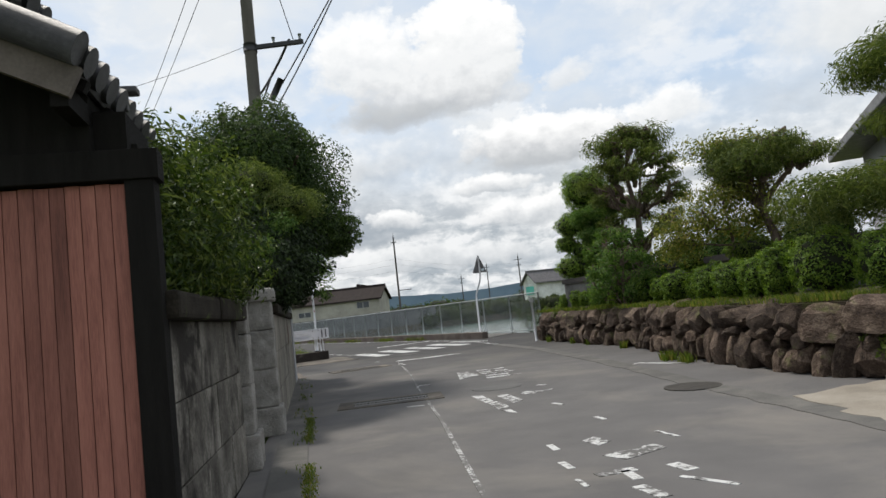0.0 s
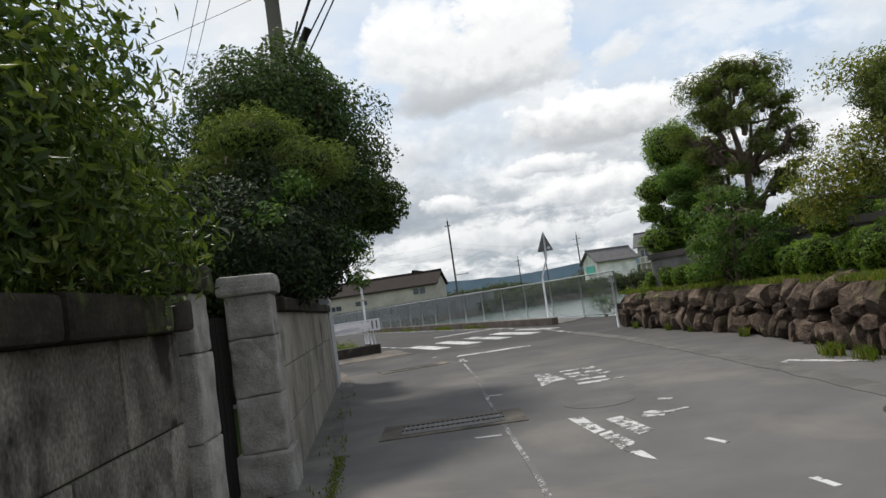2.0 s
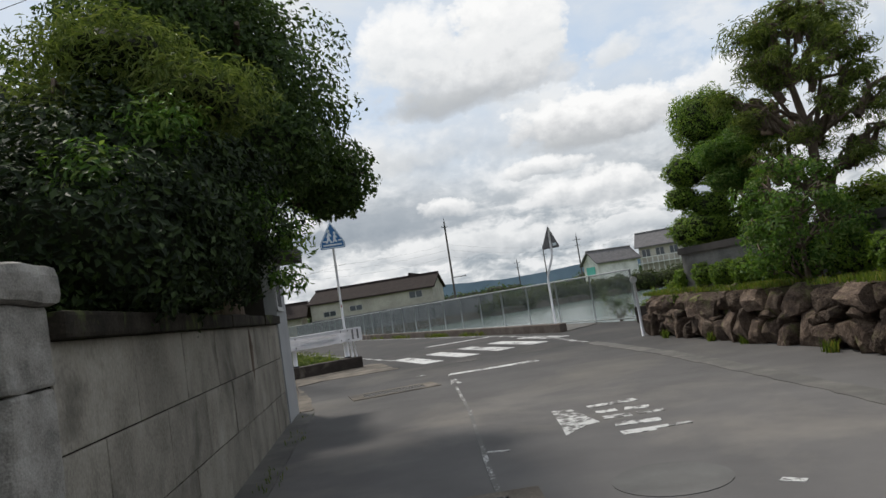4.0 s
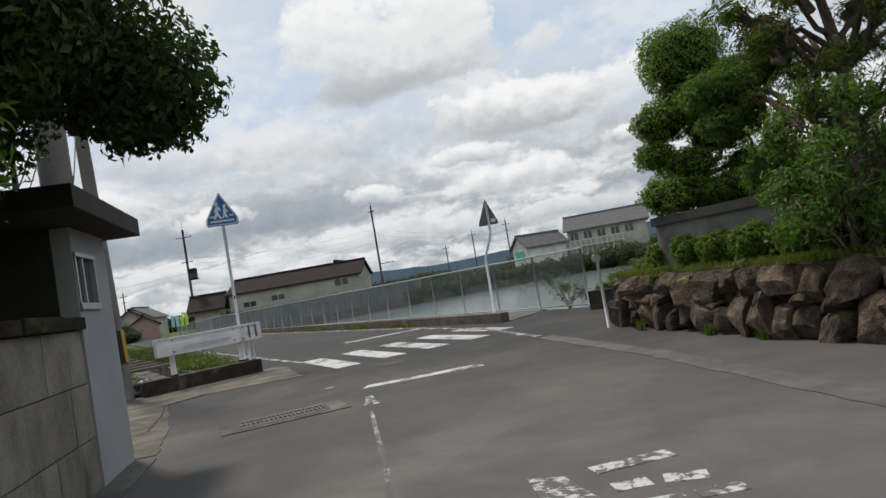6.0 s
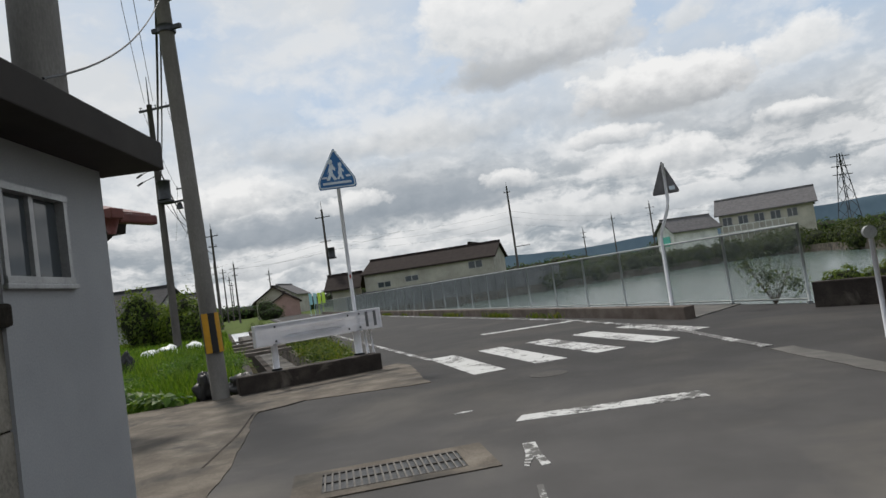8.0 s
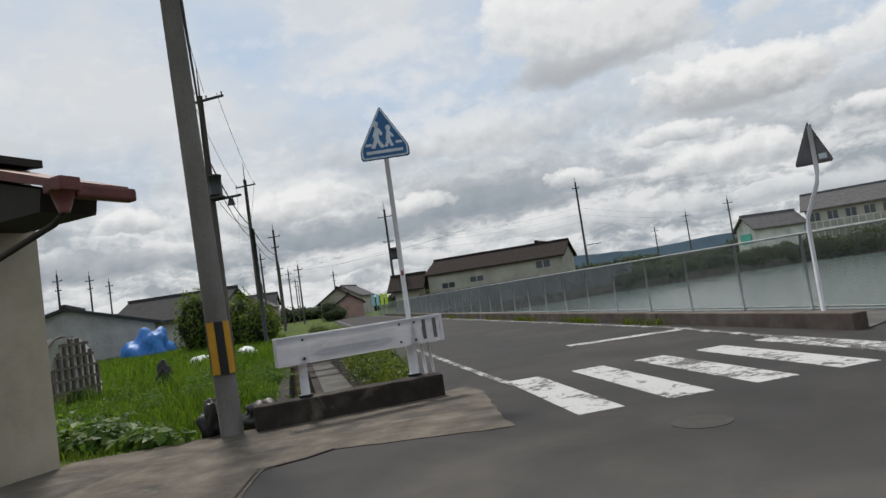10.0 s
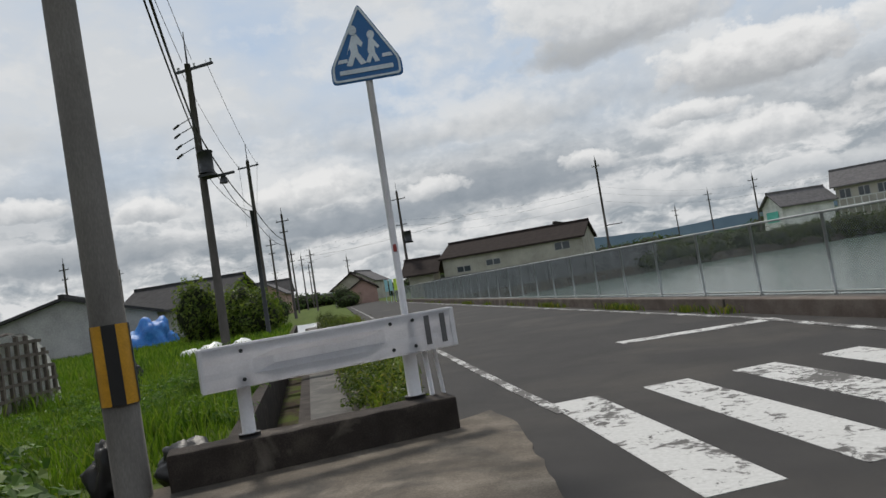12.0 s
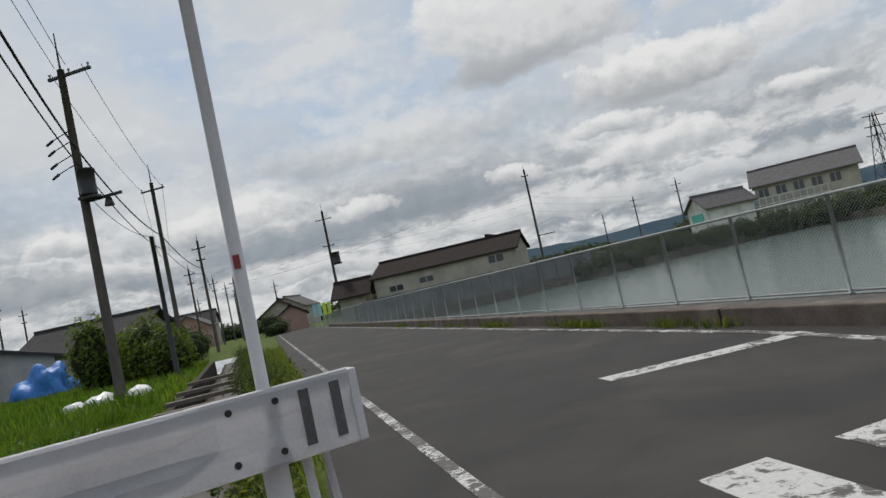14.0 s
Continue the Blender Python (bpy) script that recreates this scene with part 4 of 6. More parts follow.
for k in range(3):
    bm = bmesh.new()
    box(bm, (-0.01, 0.15 + 0.17 * k, 0.0), (0.03, 0.31 + 0.17 * k, 2.3), bevel=0.004)
    part("side_board", bm, BLACK_WOOD, shed)
bm = bmesh.new()
box(bm, (-6.0, -0.05, 2.062), (0.16, 0.12, 2.22), bevel=0.006)
part("lintel", bm, BLACK_WOOD, shed)


def tile_roof(parent, x0, z0, x1, z1, y0, y1, pitch_, name):
    """Round-ridged clay tiles on a sloping bed: pan strip, rolls and round eave ends."""
    run_ = Vector((x1 - x0, 0, z1 - z0))
    up = Vector((-(z1 - z0), 0, x1 - x0)).normalized()
    if up.z < 0:
        up = -up
    bm = bmesh.new()
    q = [Vector((x0, y0, z0)), Vector((x1, y0, z1)), Vector((x1, y1, z1)), Vector((x0, y1, z0))]
    lo, hi = [bm.verts.new(p - up * 0.06) for p in q], [bm.verts.new(p + up * 0.005) for p in q]
    bm.faces.new(hi), bm.faces.new(list(reversed(lo)))
    for i in range(4):
        bm.faces.new((lo[i], lo[(i + 1) % 4], hi[(i + 1) % 4], hi[i]))
    part(name + "_bed", bm, SILHOUETTE_TILE, parent)
    bm = bmesh.new()
    steps = max(2, int(run_.length / 0.24))
    for s in range(steps):
        a, b = s / steps, (s + 1.04) / steps
        tube(bm, [Vector((x0, 0, z0)) + run_ * a + up * 0.035, Vector((x0, 0, z0)) + run_ * min(b, 1) + up * 0.018], [0.068, 0.056], 10)
    tube(bm, [Vector((x0, 0, z0)) - run_.normalized() * 0.03 + up * 0.03, Vector((x0, 0, z0)) + run_.normalized() * 0.02 + up * 0.03], [0.078, 0.078], 14)
    me = mesh_of(bm, "roll_tile", SILHOUETTE_TILE)
    y = y0 + pitch_ / 2
    while y < y1:
        ob = new("roll_tile", me)
        ob.parent = parent
        ob.location = (0, y, 0)
        y += pitch_


tile_roof(shed, -0.11, 2.58, -2.1, 3.50, -0.36, 1.26, 0.20, "lower_roof")
tile_roof(shed, -0.62, 3.30, -2.6, 4.2, 0.1, 1.15, 0.20, "upper_roof")
bm = bmesh.new()
tube(bm, [(-0.08, -0.40, 2.61), (-2.0, -0.40, 3.50)], [0.085, 0.085], 14)
part("verge_tile", bm, SILHOUETTE_TILE, shed, "rounded verge tiles coloured dark like a silhouette")
bm = bmesh.new()
box(bm, (-2.2, -0.02, -0.02), (0.0, 0.02, 0.13), Matrix.Translation((-0.14, -0.36, 2.41)) @ Matrix.Rotation(radians(25), 4, "Y"))
part("barge_board", bm, OLD_WOOD, shed, "weathered grey barge board")
bm = bmesh.new()
box(bm, (-0.24, -0.34, 2.36), (-0.16, 1.22, 2.47))
part("eave_beam", bm, BLACK_WOOD, shed)
for y in (-0.2, 0.25, 0.7, 1.12):
    bm = bmesh.new()
    box(bm, (-0.9, y - 0.03, -0.03), (0.02, y + 0.03, 0.03), Matrix.Translation((-0.13, 0, 2.50)) @ Matrix.Rotation(radians(25), 4, "Y"))
    part("rafter", bm, BLACK_WOOD, shed)
bm = bmesh.new()
box(bm, (-0.14, 0.42, 2.58), (-0.06, 0.48, 2.69), bevel=0.012)
box(bm, (-0.16, 0.40, 2.68), (0.0, 0.50, 2.72), bevel=0.012)
part("ridge_end_tile", bm, SILHOUETTE_TILE, shed, "upright ornamental end tile")
bm = bmesh.new()
q = [(-0.16, 2.2), (-0.16, 2.52), (-2.0, 3.42), (-6.0, 3.42), (-6.0, 2.2)]
a = [bm.verts.new((x, -0.02, z)) for x, z in q]
b = [bm.verts.new((x, 0.62, z)) for x, z in q]
bm.faces.new(a), bm.faces.new(b)
for i in range(5):
    bm.faces.new((a[i], a[(i + 1) % 5], b[(i + 1) % 5], b[i]))
bmesh.ops.recalc_face_normals(bm, faces=bm.faces)
part("gable", bm, BLACK_WOOD, shed)
bm = bmesh.new()
box(bm, (-6.0, 0.15, 3.4), (-0.72, 0.95, 3.62))
part("upper_beam", bm, BLACK_WOOD, shed)
# ---- white roadside house ----
hx, hy = wall_pt(17.62, 0.0)
house = root("roadside_house", "small grey-white rendered house with dark flat eaves", "house", (hx, hy, 0.0), WALL_YAW)
for nm, lo, hi in (("wall", (-3.6, -1.12, -0.1), (-0.10, 0.0, 2.42)), ("wall_pier", (-0.099, -1.12, -0.1), (0.0, -1.10, 2.42)), ("wall_pier", (-0.099, -0.48, -0.1), (0.0, 0.0, 2.42)), ("wall_apron", (-0.099, -1.10, -0.1), (0.0, -0.48, 1.63)), ("wall_head", (-0.099, -1.10, 2.13), (0.0, -0.48, 2.42))):
    bm = bmesh.new()
    box(bm, lo, hi)
    part(nm, bm, WHITE_WALL, house)
bm = bmesh.new()
box(bm, (-3.6, -1.16, 0.0), (-0.16, -1.121, 2.40))
part("end_cladding", bm, EAVE, house, "dark brown end wall cladding")
bm = bmesh.new()
box(bm, (-3.9, -2.1, 2.36), (0.34, 0.20, 2.55), bevel=0.01)
part("eave_slab", bm, EAVE, house, "thick dark brown eave slab")
bm = bmesh.new()
for lo, hi in (((-0.07, -1.10, 1.63), (0.015, -1.065, 2.13)), ((-0.07, -0.515, 1.63), (0.015, -0.48, 2.13)), ((-0.07, -1.10, 1.63), (0.022, -0.48, 1.665)), ((-0.07, -1.10, 2.095), (0.022, -0.48, 2.13)), ((-0.06, -0.81, 1.66), (-0.01, -0.77, 2.1))):
    box(bm, lo, hi)
win = part("window", bm, ALU, house, "aluminium sliding window with dark glass")
for y in (-0.93, -0.65):
    bm = bmesh.new()
    box(bm, (-0.045, y - 0.135, 1.66), (-0.035, y + 0.135, 2.1))
    part("pane", bm, GLASS, win)
bm = bmesh.new()
box(bm, (0.001, -1.115, 1.60), (0.03, -0.46, 1.629), bevel=0.006)
part("sill", bm, ALU, win)

# ---- corrugated house behind it ----
h2 = root("corrugated_house", "house clad in cream corrugated sheet with a red-brown lean-to roof", "house", (-8.78, 22.12, 0.0), -6.0)
bm = bmesh.new()
box(bm, (-5.0, 0.03, -0.1), (0.0, 0.75, 3.5))
part("wall", bm, CORRUGATED, h2)
bm = bmesh.new()
for k in range(30):
    tube(bm, [(-0.045 - 0.09 * k, 0.03, -0.05), (-0.045 - 0.09 * k, 0.03, 3.4)], 0.028, 6)
part("corrugation", bm, CORRUGATED, h2)
for nm, o, y0, y1, mt in (("lean_to_roof", [(-0.75, 3.72), (1.60, 2.98), (1.60, 2.90), (-0.75, 3.58)], -0.12, 0.7, RED_SHEET), ("soffit", [(-0.6, 3.50), (1.25, 2.96), (1.20, 2.74), (-0.6, 2.74)], -0.05, 0.6, EAVE), ("upper_roof", [(-2.5, 3.95), (0.30, 3.55), (0.30, 3.46), (-2.5, 3.8)], -0.2, 0.7, EAVE)):
    bm = bmesh.new()
    lo = [bm.verts.new((x, y0, z)) for x, z in o]
    hi = [bm.verts.new((x, y1, z)) for x, z in o]
    bm.faces.new(hi), bm.faces.new(list(reversed(lo)))
    for i in range(4):
        bm.faces.new((lo[i], lo[(i + 1) % 4], hi[(i + 1) % 4], hi[i]))
    bmesh.ops.recalc_face_normals(bm, faces=bm.faces)
    part(nm, bm, mt, h2)
bm = bmesh.new()
box(bm, (1.58, -0.02, 2.80), (1.72, 0.7, 2.94), bevel=0.03)
part("gutter", bm, RED_SHEET, h2)
bm = bmesh.new()
box(bm, (1.53, -0.24, 2.84), (1.79, -0.02, 2.98), bevel=0.015)
tube(bm, [(1.66, -0.13, 2.86), (1.66, -0.13, 2.78), (1.66, -0.13, 2.64)], [0.125, 0.095, 0.05], 12)
part("gutter_funnel", bm, RED_SHEET, h2, "dark red-brown rainwater funnel")
bm = bmesh.new()
tube(bm, [(1.65, -0.12, 2.76), (1.60, -0.12, 2.62), (1.46, -0.11, 2.56), (0.24, -0.06, 2.30), (0.12, -0.06, 2.2), (0.10, -0.06, 0.0)], 0.033, 8)
part("downpipe", bm, EAVE, h2, "dark brown plastic downpipe")

# ---- guard rail on its dark kerb ----
ka, kb = Vector((-6.86, 24.06)), Vector((-4.87, 25.56))
kd = (kb - ka).normalized()
kyaw = math.degrees(math.atan2(kd.y, kd.x))
bm = bmesh.new()
box(bm, (0, 0, -0.1), ((kb - ka).length, 0.34, 0.30), bevel=0.025)
bmesh.ops.subdivide_edges(bm, edges=[e for e in bm.edges if e.calc_length() > 0.5], cuts=14)
for v in bm.verts:
    v.co += noise.noise_vector(v.co * 5) * 0.012
ob = part("kerb_block", bm, DARK_KERB)
ob.matrix_basis = pose(ka.x, ka.y, 0, 0, 0, kyaw)
tagged(ob, "long dark weathered concrete kerb block", "kerb block")
ra, rb = Vector((-6.555, 24.24)), Vector((-4.90, 25.815))
rd = (rb - ra).normalized()
RL = (rb - ra).length
rail = root("guard_rail", "white painted steel guard rail with bolts on a dark kerb", "guard rail", (ra.x, ra.y, 0.0), math.degrees(math.atan2(rd.y, rd.x)))
bm = bmesh.new()
prof = [(0.0, 0.735), (-0.015, 0.75), (-0.015, 0.835), (0.055, 0.885), (0.055, 0.955), (-0.015, 1.005), (-0.015, 1.085), (0.0, 1.10), (0.035, 1.105)]
stations = [(0.0, 0), (0.42, 0), (0.60, 1), (RL - 0.86, 1), (RL - 0.68, 0), (RL - 0.03, 0), (RL, 0)]
rows_ = []
for x, deep in stations:
    rows_.append([bm.verts.new((x, (y if deep else min(y, -0.005) if y < 0.03 or z < 1.1 else y), z)) for y, z in prof])
for a, b in zip(rows_, rows_[1:]):
    for i in range(len(prof) - 1):
        bm.faces.new((a[i], b[i], b[i + 1], a[i + 1]))
back = bmesh.ops.solidify(bm, geom=bm.faces[:], thickness=-0.012)
bmesh.ops.recalc_face_normals(bm, faces=bm.faces)
part("beam", bm, WHITE_PAINT, rail)
bm = bmesh.new()
box(bm, (-0.012, -0.02, 0.735), (0.02, 0.16, 1.10), bevel=0.006)
part("end_plate", bm, WHITE_PAINT, rail)
bm = bmesh.new()
box(bm, (RL - 0.02, -0.02, 0.735), (RL + 0.03, 0.10, 1.10), bevel=0.012)
part("end_plate", bm, WHITE_PAINT, rail)
bm = bmesh.new()
tube(bm, [(0, 0, 0), (0, -0.012, 0)], 0.017, 10)
bolt = mesh_of(bm, "bolt", DARK_METAL)
for x in (0.33, RL - 0.62, RL - 0.40):
    for z in (0.80, 1.04):
        ob = new("bolt", bolt)
        ob.parent = rail
        ob.location = (x, -0.012, z)
for x in (RL - 0.26, RL - 0.10):
    bm = bmesh.new()
    box(bm, (x - 0.025, -0.024, 0.79), (x + 0.025, -0.0155, 1.06), Matrix.Identity(4))
    part("reflector_strip", bm, REFLECTOR, rail, "dark grey reflector strip")
for x, r in ((0.33, 0.058), (RL - 0.42, 0.066)):
    bm = bmesh.new()
    tube(bm, [(x, 0.15, 0.1), (x, 0.15, 1.0)], r, 14)
    post = part("rail_post", bm, WHITE_PAINT, rail)
    bm = bmesh.new()
    tube(bm, [(x, 0.15, 0.29), (x, 0.15, 0.335)], r + 0.035, 14)
    part("post_collar", bm, BLACK, post)
bm = bmesh.new()
tube(bm, [(RL - 0.10, 0.16, 0.02), (RL - 0.16, 0.16, 0.78)], 0.02, 8)
tube(bm, [(RL - 0.24, 0.16, 0.30), (RL - 0.26, 0.16, 0.78)], 0.026, 8)
part("brace", bm, WHITE_PAINT, rail)

# ---- signs ----
def rounded(points, r=0.05, n=5):
    out = []
    k = len(points)
    for i in range(k):
        p, a, b = Vector(points[i]), Vector(points[i - 1]), Vector(points[(i + 1) % k])
        u, v = (a - p).normalized(), (b - p).normalized()
        for j in range(n + 1):
            t = j / n
            s, e = p + u * r, p + v * r
            out.append(tuple((1 - t) ** 2 * s + 2 * t * (1 - t) * p + t * t * e))
    return out


def plate(outline, y0, y1):
    """An upright plate from an x, z outline."""
    bm = prism(bmesh.new(), outline, -y1, -y0)
    bmesh.ops.transform(bm, matrix=Matrix.Rotation(radians(90), 4, "X"), verts=bm.verts)
    return bm


PENTA = [(-0.345, 0.0), (0.345, 0.0), (0.345, 0.16), (0.0, 0.76), (-0.345, 0.16)]
sg = root("crossing_sign", "blue pentagonal pedestrian crossing sign with white symbol on a white pole", "road sign", (-5.28, 25.62, 0.0), 16.0)
bm = bmesh.new()
tube(bm, [(0, 0, -0.1), (0, 0, 4.0)], 0.034, 14)
part("sign_pole", bm, WHITE_PAINT, sg)
bd = part("board", plate(rounded(PENTA, 0.05), -0.002, 0.006), BLUE_SIGN, sg)
bd.location = (0, -0.05, 3.36)
bm = plate(rounded(PENTA, 0.05), 0, 0.004)
for f in list(bm.faces):
    if abs(f.normal.y) > 0.9:
        bmesh.ops.inset_region(bm, faces=[f], thickness=0.022)
bmesh.ops.delete(bm, geom=[f for f in bm.faces if abs(f.normal.y) > 0.9 and f.calc_area() > 0.1], context="FACES")
rim = part("rim", bm, WHITE_SIGN, bd)
rim.location, rim.scale = (0, -0.012, 0.018), (0.955, 1, 0.955)
# plain upright shapes of the symbol
shapes = [
    [(-0.26, 0.075), (0.26, 0.075), (0.26, 0.118), (-0.26, 0.118)],
    [(-0.27, 0.19), (-0.17, 0.19), (-0.17, 0.225), (-0.25, 0.225)], [(0.17, 0.19), (0.27, 0.19), (0.25, 0.225), (0.17, 0.225)],
    [(-0.165, 0.27), (-0.10, 0.44), (-0.05, 0.45), (0.0, 0.36), (-0.02, 0.32), (-0.06, 0.36), (-0.055, 0.27), (0.01, 0.16), (-0.045, 0.15), (-0.09, 0.235), (-0.13, 0.15), (-0.185, 0.16), (-0.125, 0.28), (-0.135, 0.33)],
    [(0.035, 0.27), (0.06, 0.385), (0.10, 0.385), (0.155, 0.30), (0.135, 0.28), (0.105, 0.315), (0.105, 0.25), (0.14, 0.16), (0.095, 0.155), (0.075, 0.215), (0.045, 0.155), (0.005, 0.165), (0.045, 0.24)],
]
for cx, cz, r in ((-0.085, 0.495, 0.042), (0.085, 0.425, 0.036)):
    shapes.append([(cx + r * math.cos(a * math.tau / 14), cz + r * 1.15 * math.sin(a * math.tau / 14)) for a in range(14)])
for o in shapes:
    sy = part("symbol_shape", plate(o, 0.0, 0.004), WHITE_SIGN, bd)
    sy.location = (0, -0.0095, 0.01)
bm = bmesh.new()
for z in (3.47, 3.85):
    box(bm, (-0.05, -0.045, z), (0.05, 0.04, z + 0.03))
part("bracket", bm, GALV, sg)
bm = bmesh.new()
box(bm, (-0.012, -0.039, 1.70), (0.022, -0.033, 1.77), Matrix.Identity(4))
part("sticker", bm, surface("faded_red_sticker", (0.28, 0.06, 0.055), rough=0.6), sg)

s2 = root("warning_sign", "grey back of a pentagonal road sign on a bent white pole", "road sign", (0.55, 29.5, 0.0), -14.0)
bm = bmesh.new()
tube(bm, [(0, 0, -0.1), (0, 0, 1.62), (0.03, 0, 1.8), (0.24, 0, 2.32), (0.27, 0, 2.5), (0.27, 0, 3.3)], 0.036, 12)
part("sign_pole", bm, WHITE_PAINT, s2)
bd = part("board", plate(rounded([(-0.28, 0.0), (0.28, 0.0), (0.28, 0.06), (0.0, 0.74), (-0.28, 0.06)], 0.04), -0.01, 0.0), GREY_BACK, s2)
bd.location = (0.25, 0.05, 2.63)
bm = bmesh.new()
box(bm, (0.33, 0.03, 2.70), (0.45, 0.038, 2.79))
part("sticker", bm, WHITE_SIGN, s2)

dl = root("road_delineator", "thin white delineator post with a round reflector", "delineator", (2.24, 22.7, 0.0))
bm = bmesh.new()
tube(bm, [(0, 0, -0.1), (0, 0, 1.22)], 0.03, 10)
part("post", bm, WHITE_PAINT, dl)
bm = bmesh.new()
tube(bm, [(-0.01, -0.035, 1.25), (-0.01, 0.035, 1.25)], 0.075, 18)
part("reflector", bm, ALU, dl)

# ---- poles and cables ----
GARDEN_POLE = (-4.37, 17.75)

def power_pole(x, y, height, label, r0=0.15, r1=0.095, arms=(), lean=(0, 0), rz=0.0, spike=0.0, material=None):
    g = root("utility_pole", label, "utility pole", (x, y, -0.05), rz, "utility poles")
    bm = bmesh.new()
    tube(bm, [(0, 0, -0.2), (lean[0] * 0.5, lean[1] * 0.5, height / 2), (lean[0], lean[1], height)], [r0, (r0 + r1) / 2, r1], 14)
    part("shaft", bm, material or POLE, g)
    if spike:
        bm = bmesh.new()
        tube(bm, [(lean[0], lean[1], height - 0.2), (lean[0], lean[1], height + spike)], [0.05, 0.02], 6)
        part("spike", bm, DARK_METAL, g)
    for z, a, b in arms:
        bm = bmesh.new()
        box(bm, (a, -0.05, z - 0.05), (b, 0.05, z + 0.05))
        arm = part("cross_arm", bm, DARK_METAL, g)
        for x_ in (a + 0.08, (a + b) / 2, b - 0.08):
            bm = bmesh.new()
            tube(bm, [(x_, 0, z + 0.04), (x_, 0, z + 0.11), (x_, 0, z + 0.2)], [0.05, 0.03, 0.05], 8)
            part("insulator", bm, GALV, arm)
    return g


# darker copy of the pole concrete; sky-backed silhouette tone put into colour
POLE_DARK = surface("silhouette_pole", (0.085, 0.078, 0.072), (0.06, 0.055, 0.05), (0.12, 0.11, 0.10), 0.9, 3, 60, 0.15, stretch=(1, 1, 0.3), spec=0.1)
near = power_pole(-7.18, 24.02, 8.9, "grey concrete utility pole with a black and yellow guard band", 0.145, 0.115, lean=(-0.30, 0.05))
bm = bmesh.new()
tube(bm, [(-0.02, 0, 0.82), (-0.04, 0, 1.47)], [0.1485, 0.1475], 28, cap=False)
gb = part("guard_band", bm, YELLOW, near, "yellow guard band")
for k in range(4):
    bm = bmesh.new()
    rr = 0.151
    ring0, ring1 = [], []
    for j in range(7):
        a = radians(90 * k + 20 + j * 7.0)
        ring0.append(bm.verts.new((-0.02 + rr * math.cos(a), rr * math.sin(a), 0.82)))
        ring1.append(bm.verts.new((-0.04 + rr * math.cos(a), rr * math.sin(a), 1.47)))
    for j in range(6):
        bm.faces.new((ring0[j], ring0[j + 1], ring1[j + 1], ring1[j]))
    part("black_stripe", bm, BLACK, gb)
for z in (6.3, 6.9, 7.6):
    bm = bmesh.new()
    tube(bm, [(-0.2, 0.03, z), (-0.2, 0.03, z + 0.12)], 0.15, 14)
    box(bm, (-0.45, -0.04, z + 0.02), (0.1, 0.02, z + 0.09))
    part("cable_clamp", bm, DARK_METAL, near)

tp = power_pole(-21.55, 44.0, 12.5, "tall utility pole with a transformer and cross arm", 0.2, 0.13, ((12.25, -0.6, 1.3),), spike=1.45, rz=0, material=POLE_DARK)
bm = bmesh.new()
tube(bm, [(0.45, -0.25, 7.55), (0.45, -0.25, 8.45)], 0.30, 16)
tube(bm, [(0.45, -0.25, 8.45), (0.45, -0.25, 8.5)], 0.33, 16)
part("transformer", bm, DARK_METAL, tp)
bm = bmesh.new()
box(bm, (-0.1, -0.05, 7.35), (1.6, 0.05, 7.45))
box(bm, (0.1, -0.45, 7.40), (0.8, -0.05, 7.50))
tube(bm, [(1.1, -0.1, 7.0), (1.1, -0.1, 7.3)], [0.18, 0.1], 10)
part("transformer_bracket", bm, DARK_METAL, tp)
bm = bmesh.new()
for z in (8.9, 9.3, 9.8, 10.2):
    tube(bm, [(0, 0, z), (-0.8, -0.1, z - 0.25)], 0.02, 5)
    tube(bm, [(-0.8, -0.1, z - 0.25), (-1.1, -0.12, z - 0.38)], 0.05, 6)
part("fuse_cutouts", bm, DARK_METAL, tp)
power_pole(-32.1, 63.0, 12.7, "utility pole with a cross arm far down the road", 0.18, 0.12, ((12.2, -0.9, 0.9),), spike=1.3, material=POLE_DARK)
power_pole(-23.8, 50.5, 6.75, "slim dark service pole", 0.12, 0.10, material=DARK_METAL)
hp = power_pole(-37.8, 105.0, 14.6, "distant utility pole with transformers", 0.2, 0.14, ((13.5, -1.1, 1.1), (10.0, -0.8, 0.8)), spike=1.2, material=POLE_DARK)
bm = bmesh.new()
tube(bm, [(0.75, -0.2, 7.6), (0.75, -0.2, 9.0)], 0.5, 12)
box(bm, (0.0, -0.1, 7.4), (1.3, 0.1, 7.6))
part("transformer", bm, DARK_METAL, hp)
power_pole(-11.1, 105.0, 13.4, "tall slim pole with a street lamp arm beyond the pond", 0.17, 0.11, ((12.6, -0.5, 0.4), (5.2, 0.0, 2.0)), spike=0.6, material=POLE_DARK)
for x, y, h in ((-43, 84, 11.5), (-56, 101, 11), (-66, 122, 11), (-78, 145, 11.5), (-90, 168, 11), (-105, 195, 11), (-60, 118, 10), (-70, 150, 10), (-88, 150, 10), (4, 175, 12), (-3, 190, 10.5), (10.5, 150, 11.5), (-95, 82, 14), (-75, 84, 11), (-84, 98, 12), (-92, 110, 12)):
    power_pole(x, y, h, "distant utility pole among the houses", 0.17, 0.11, ((h - 0.8, -0.8, 0.8), (h - 2.0, -0.5, 0.5)), spike=0.7, material=POLE_DARK)
# pole behind the garden trees
gp = power_pole(*GARDEN_POLE, 13.0, "thick grey utility pole rising behind the roadside house", 0.17, 0.14, ((8.36, -0.15, 1.35),), rz=0)
bm = bmesh.new()
tube(bm, [(0.42, 0.0, 6.95), (0.72, -0.05, 7.45)], [0.085, 0.085], 10)
part("cable_joint", bm, BLACK, gp)
bm = bmesh.new()
tube(bm, [(0, 0, 8.25), (0, 0, 8.45)], 0.175, 12)
part("arm_band", bm, DARK_METAL, gp)

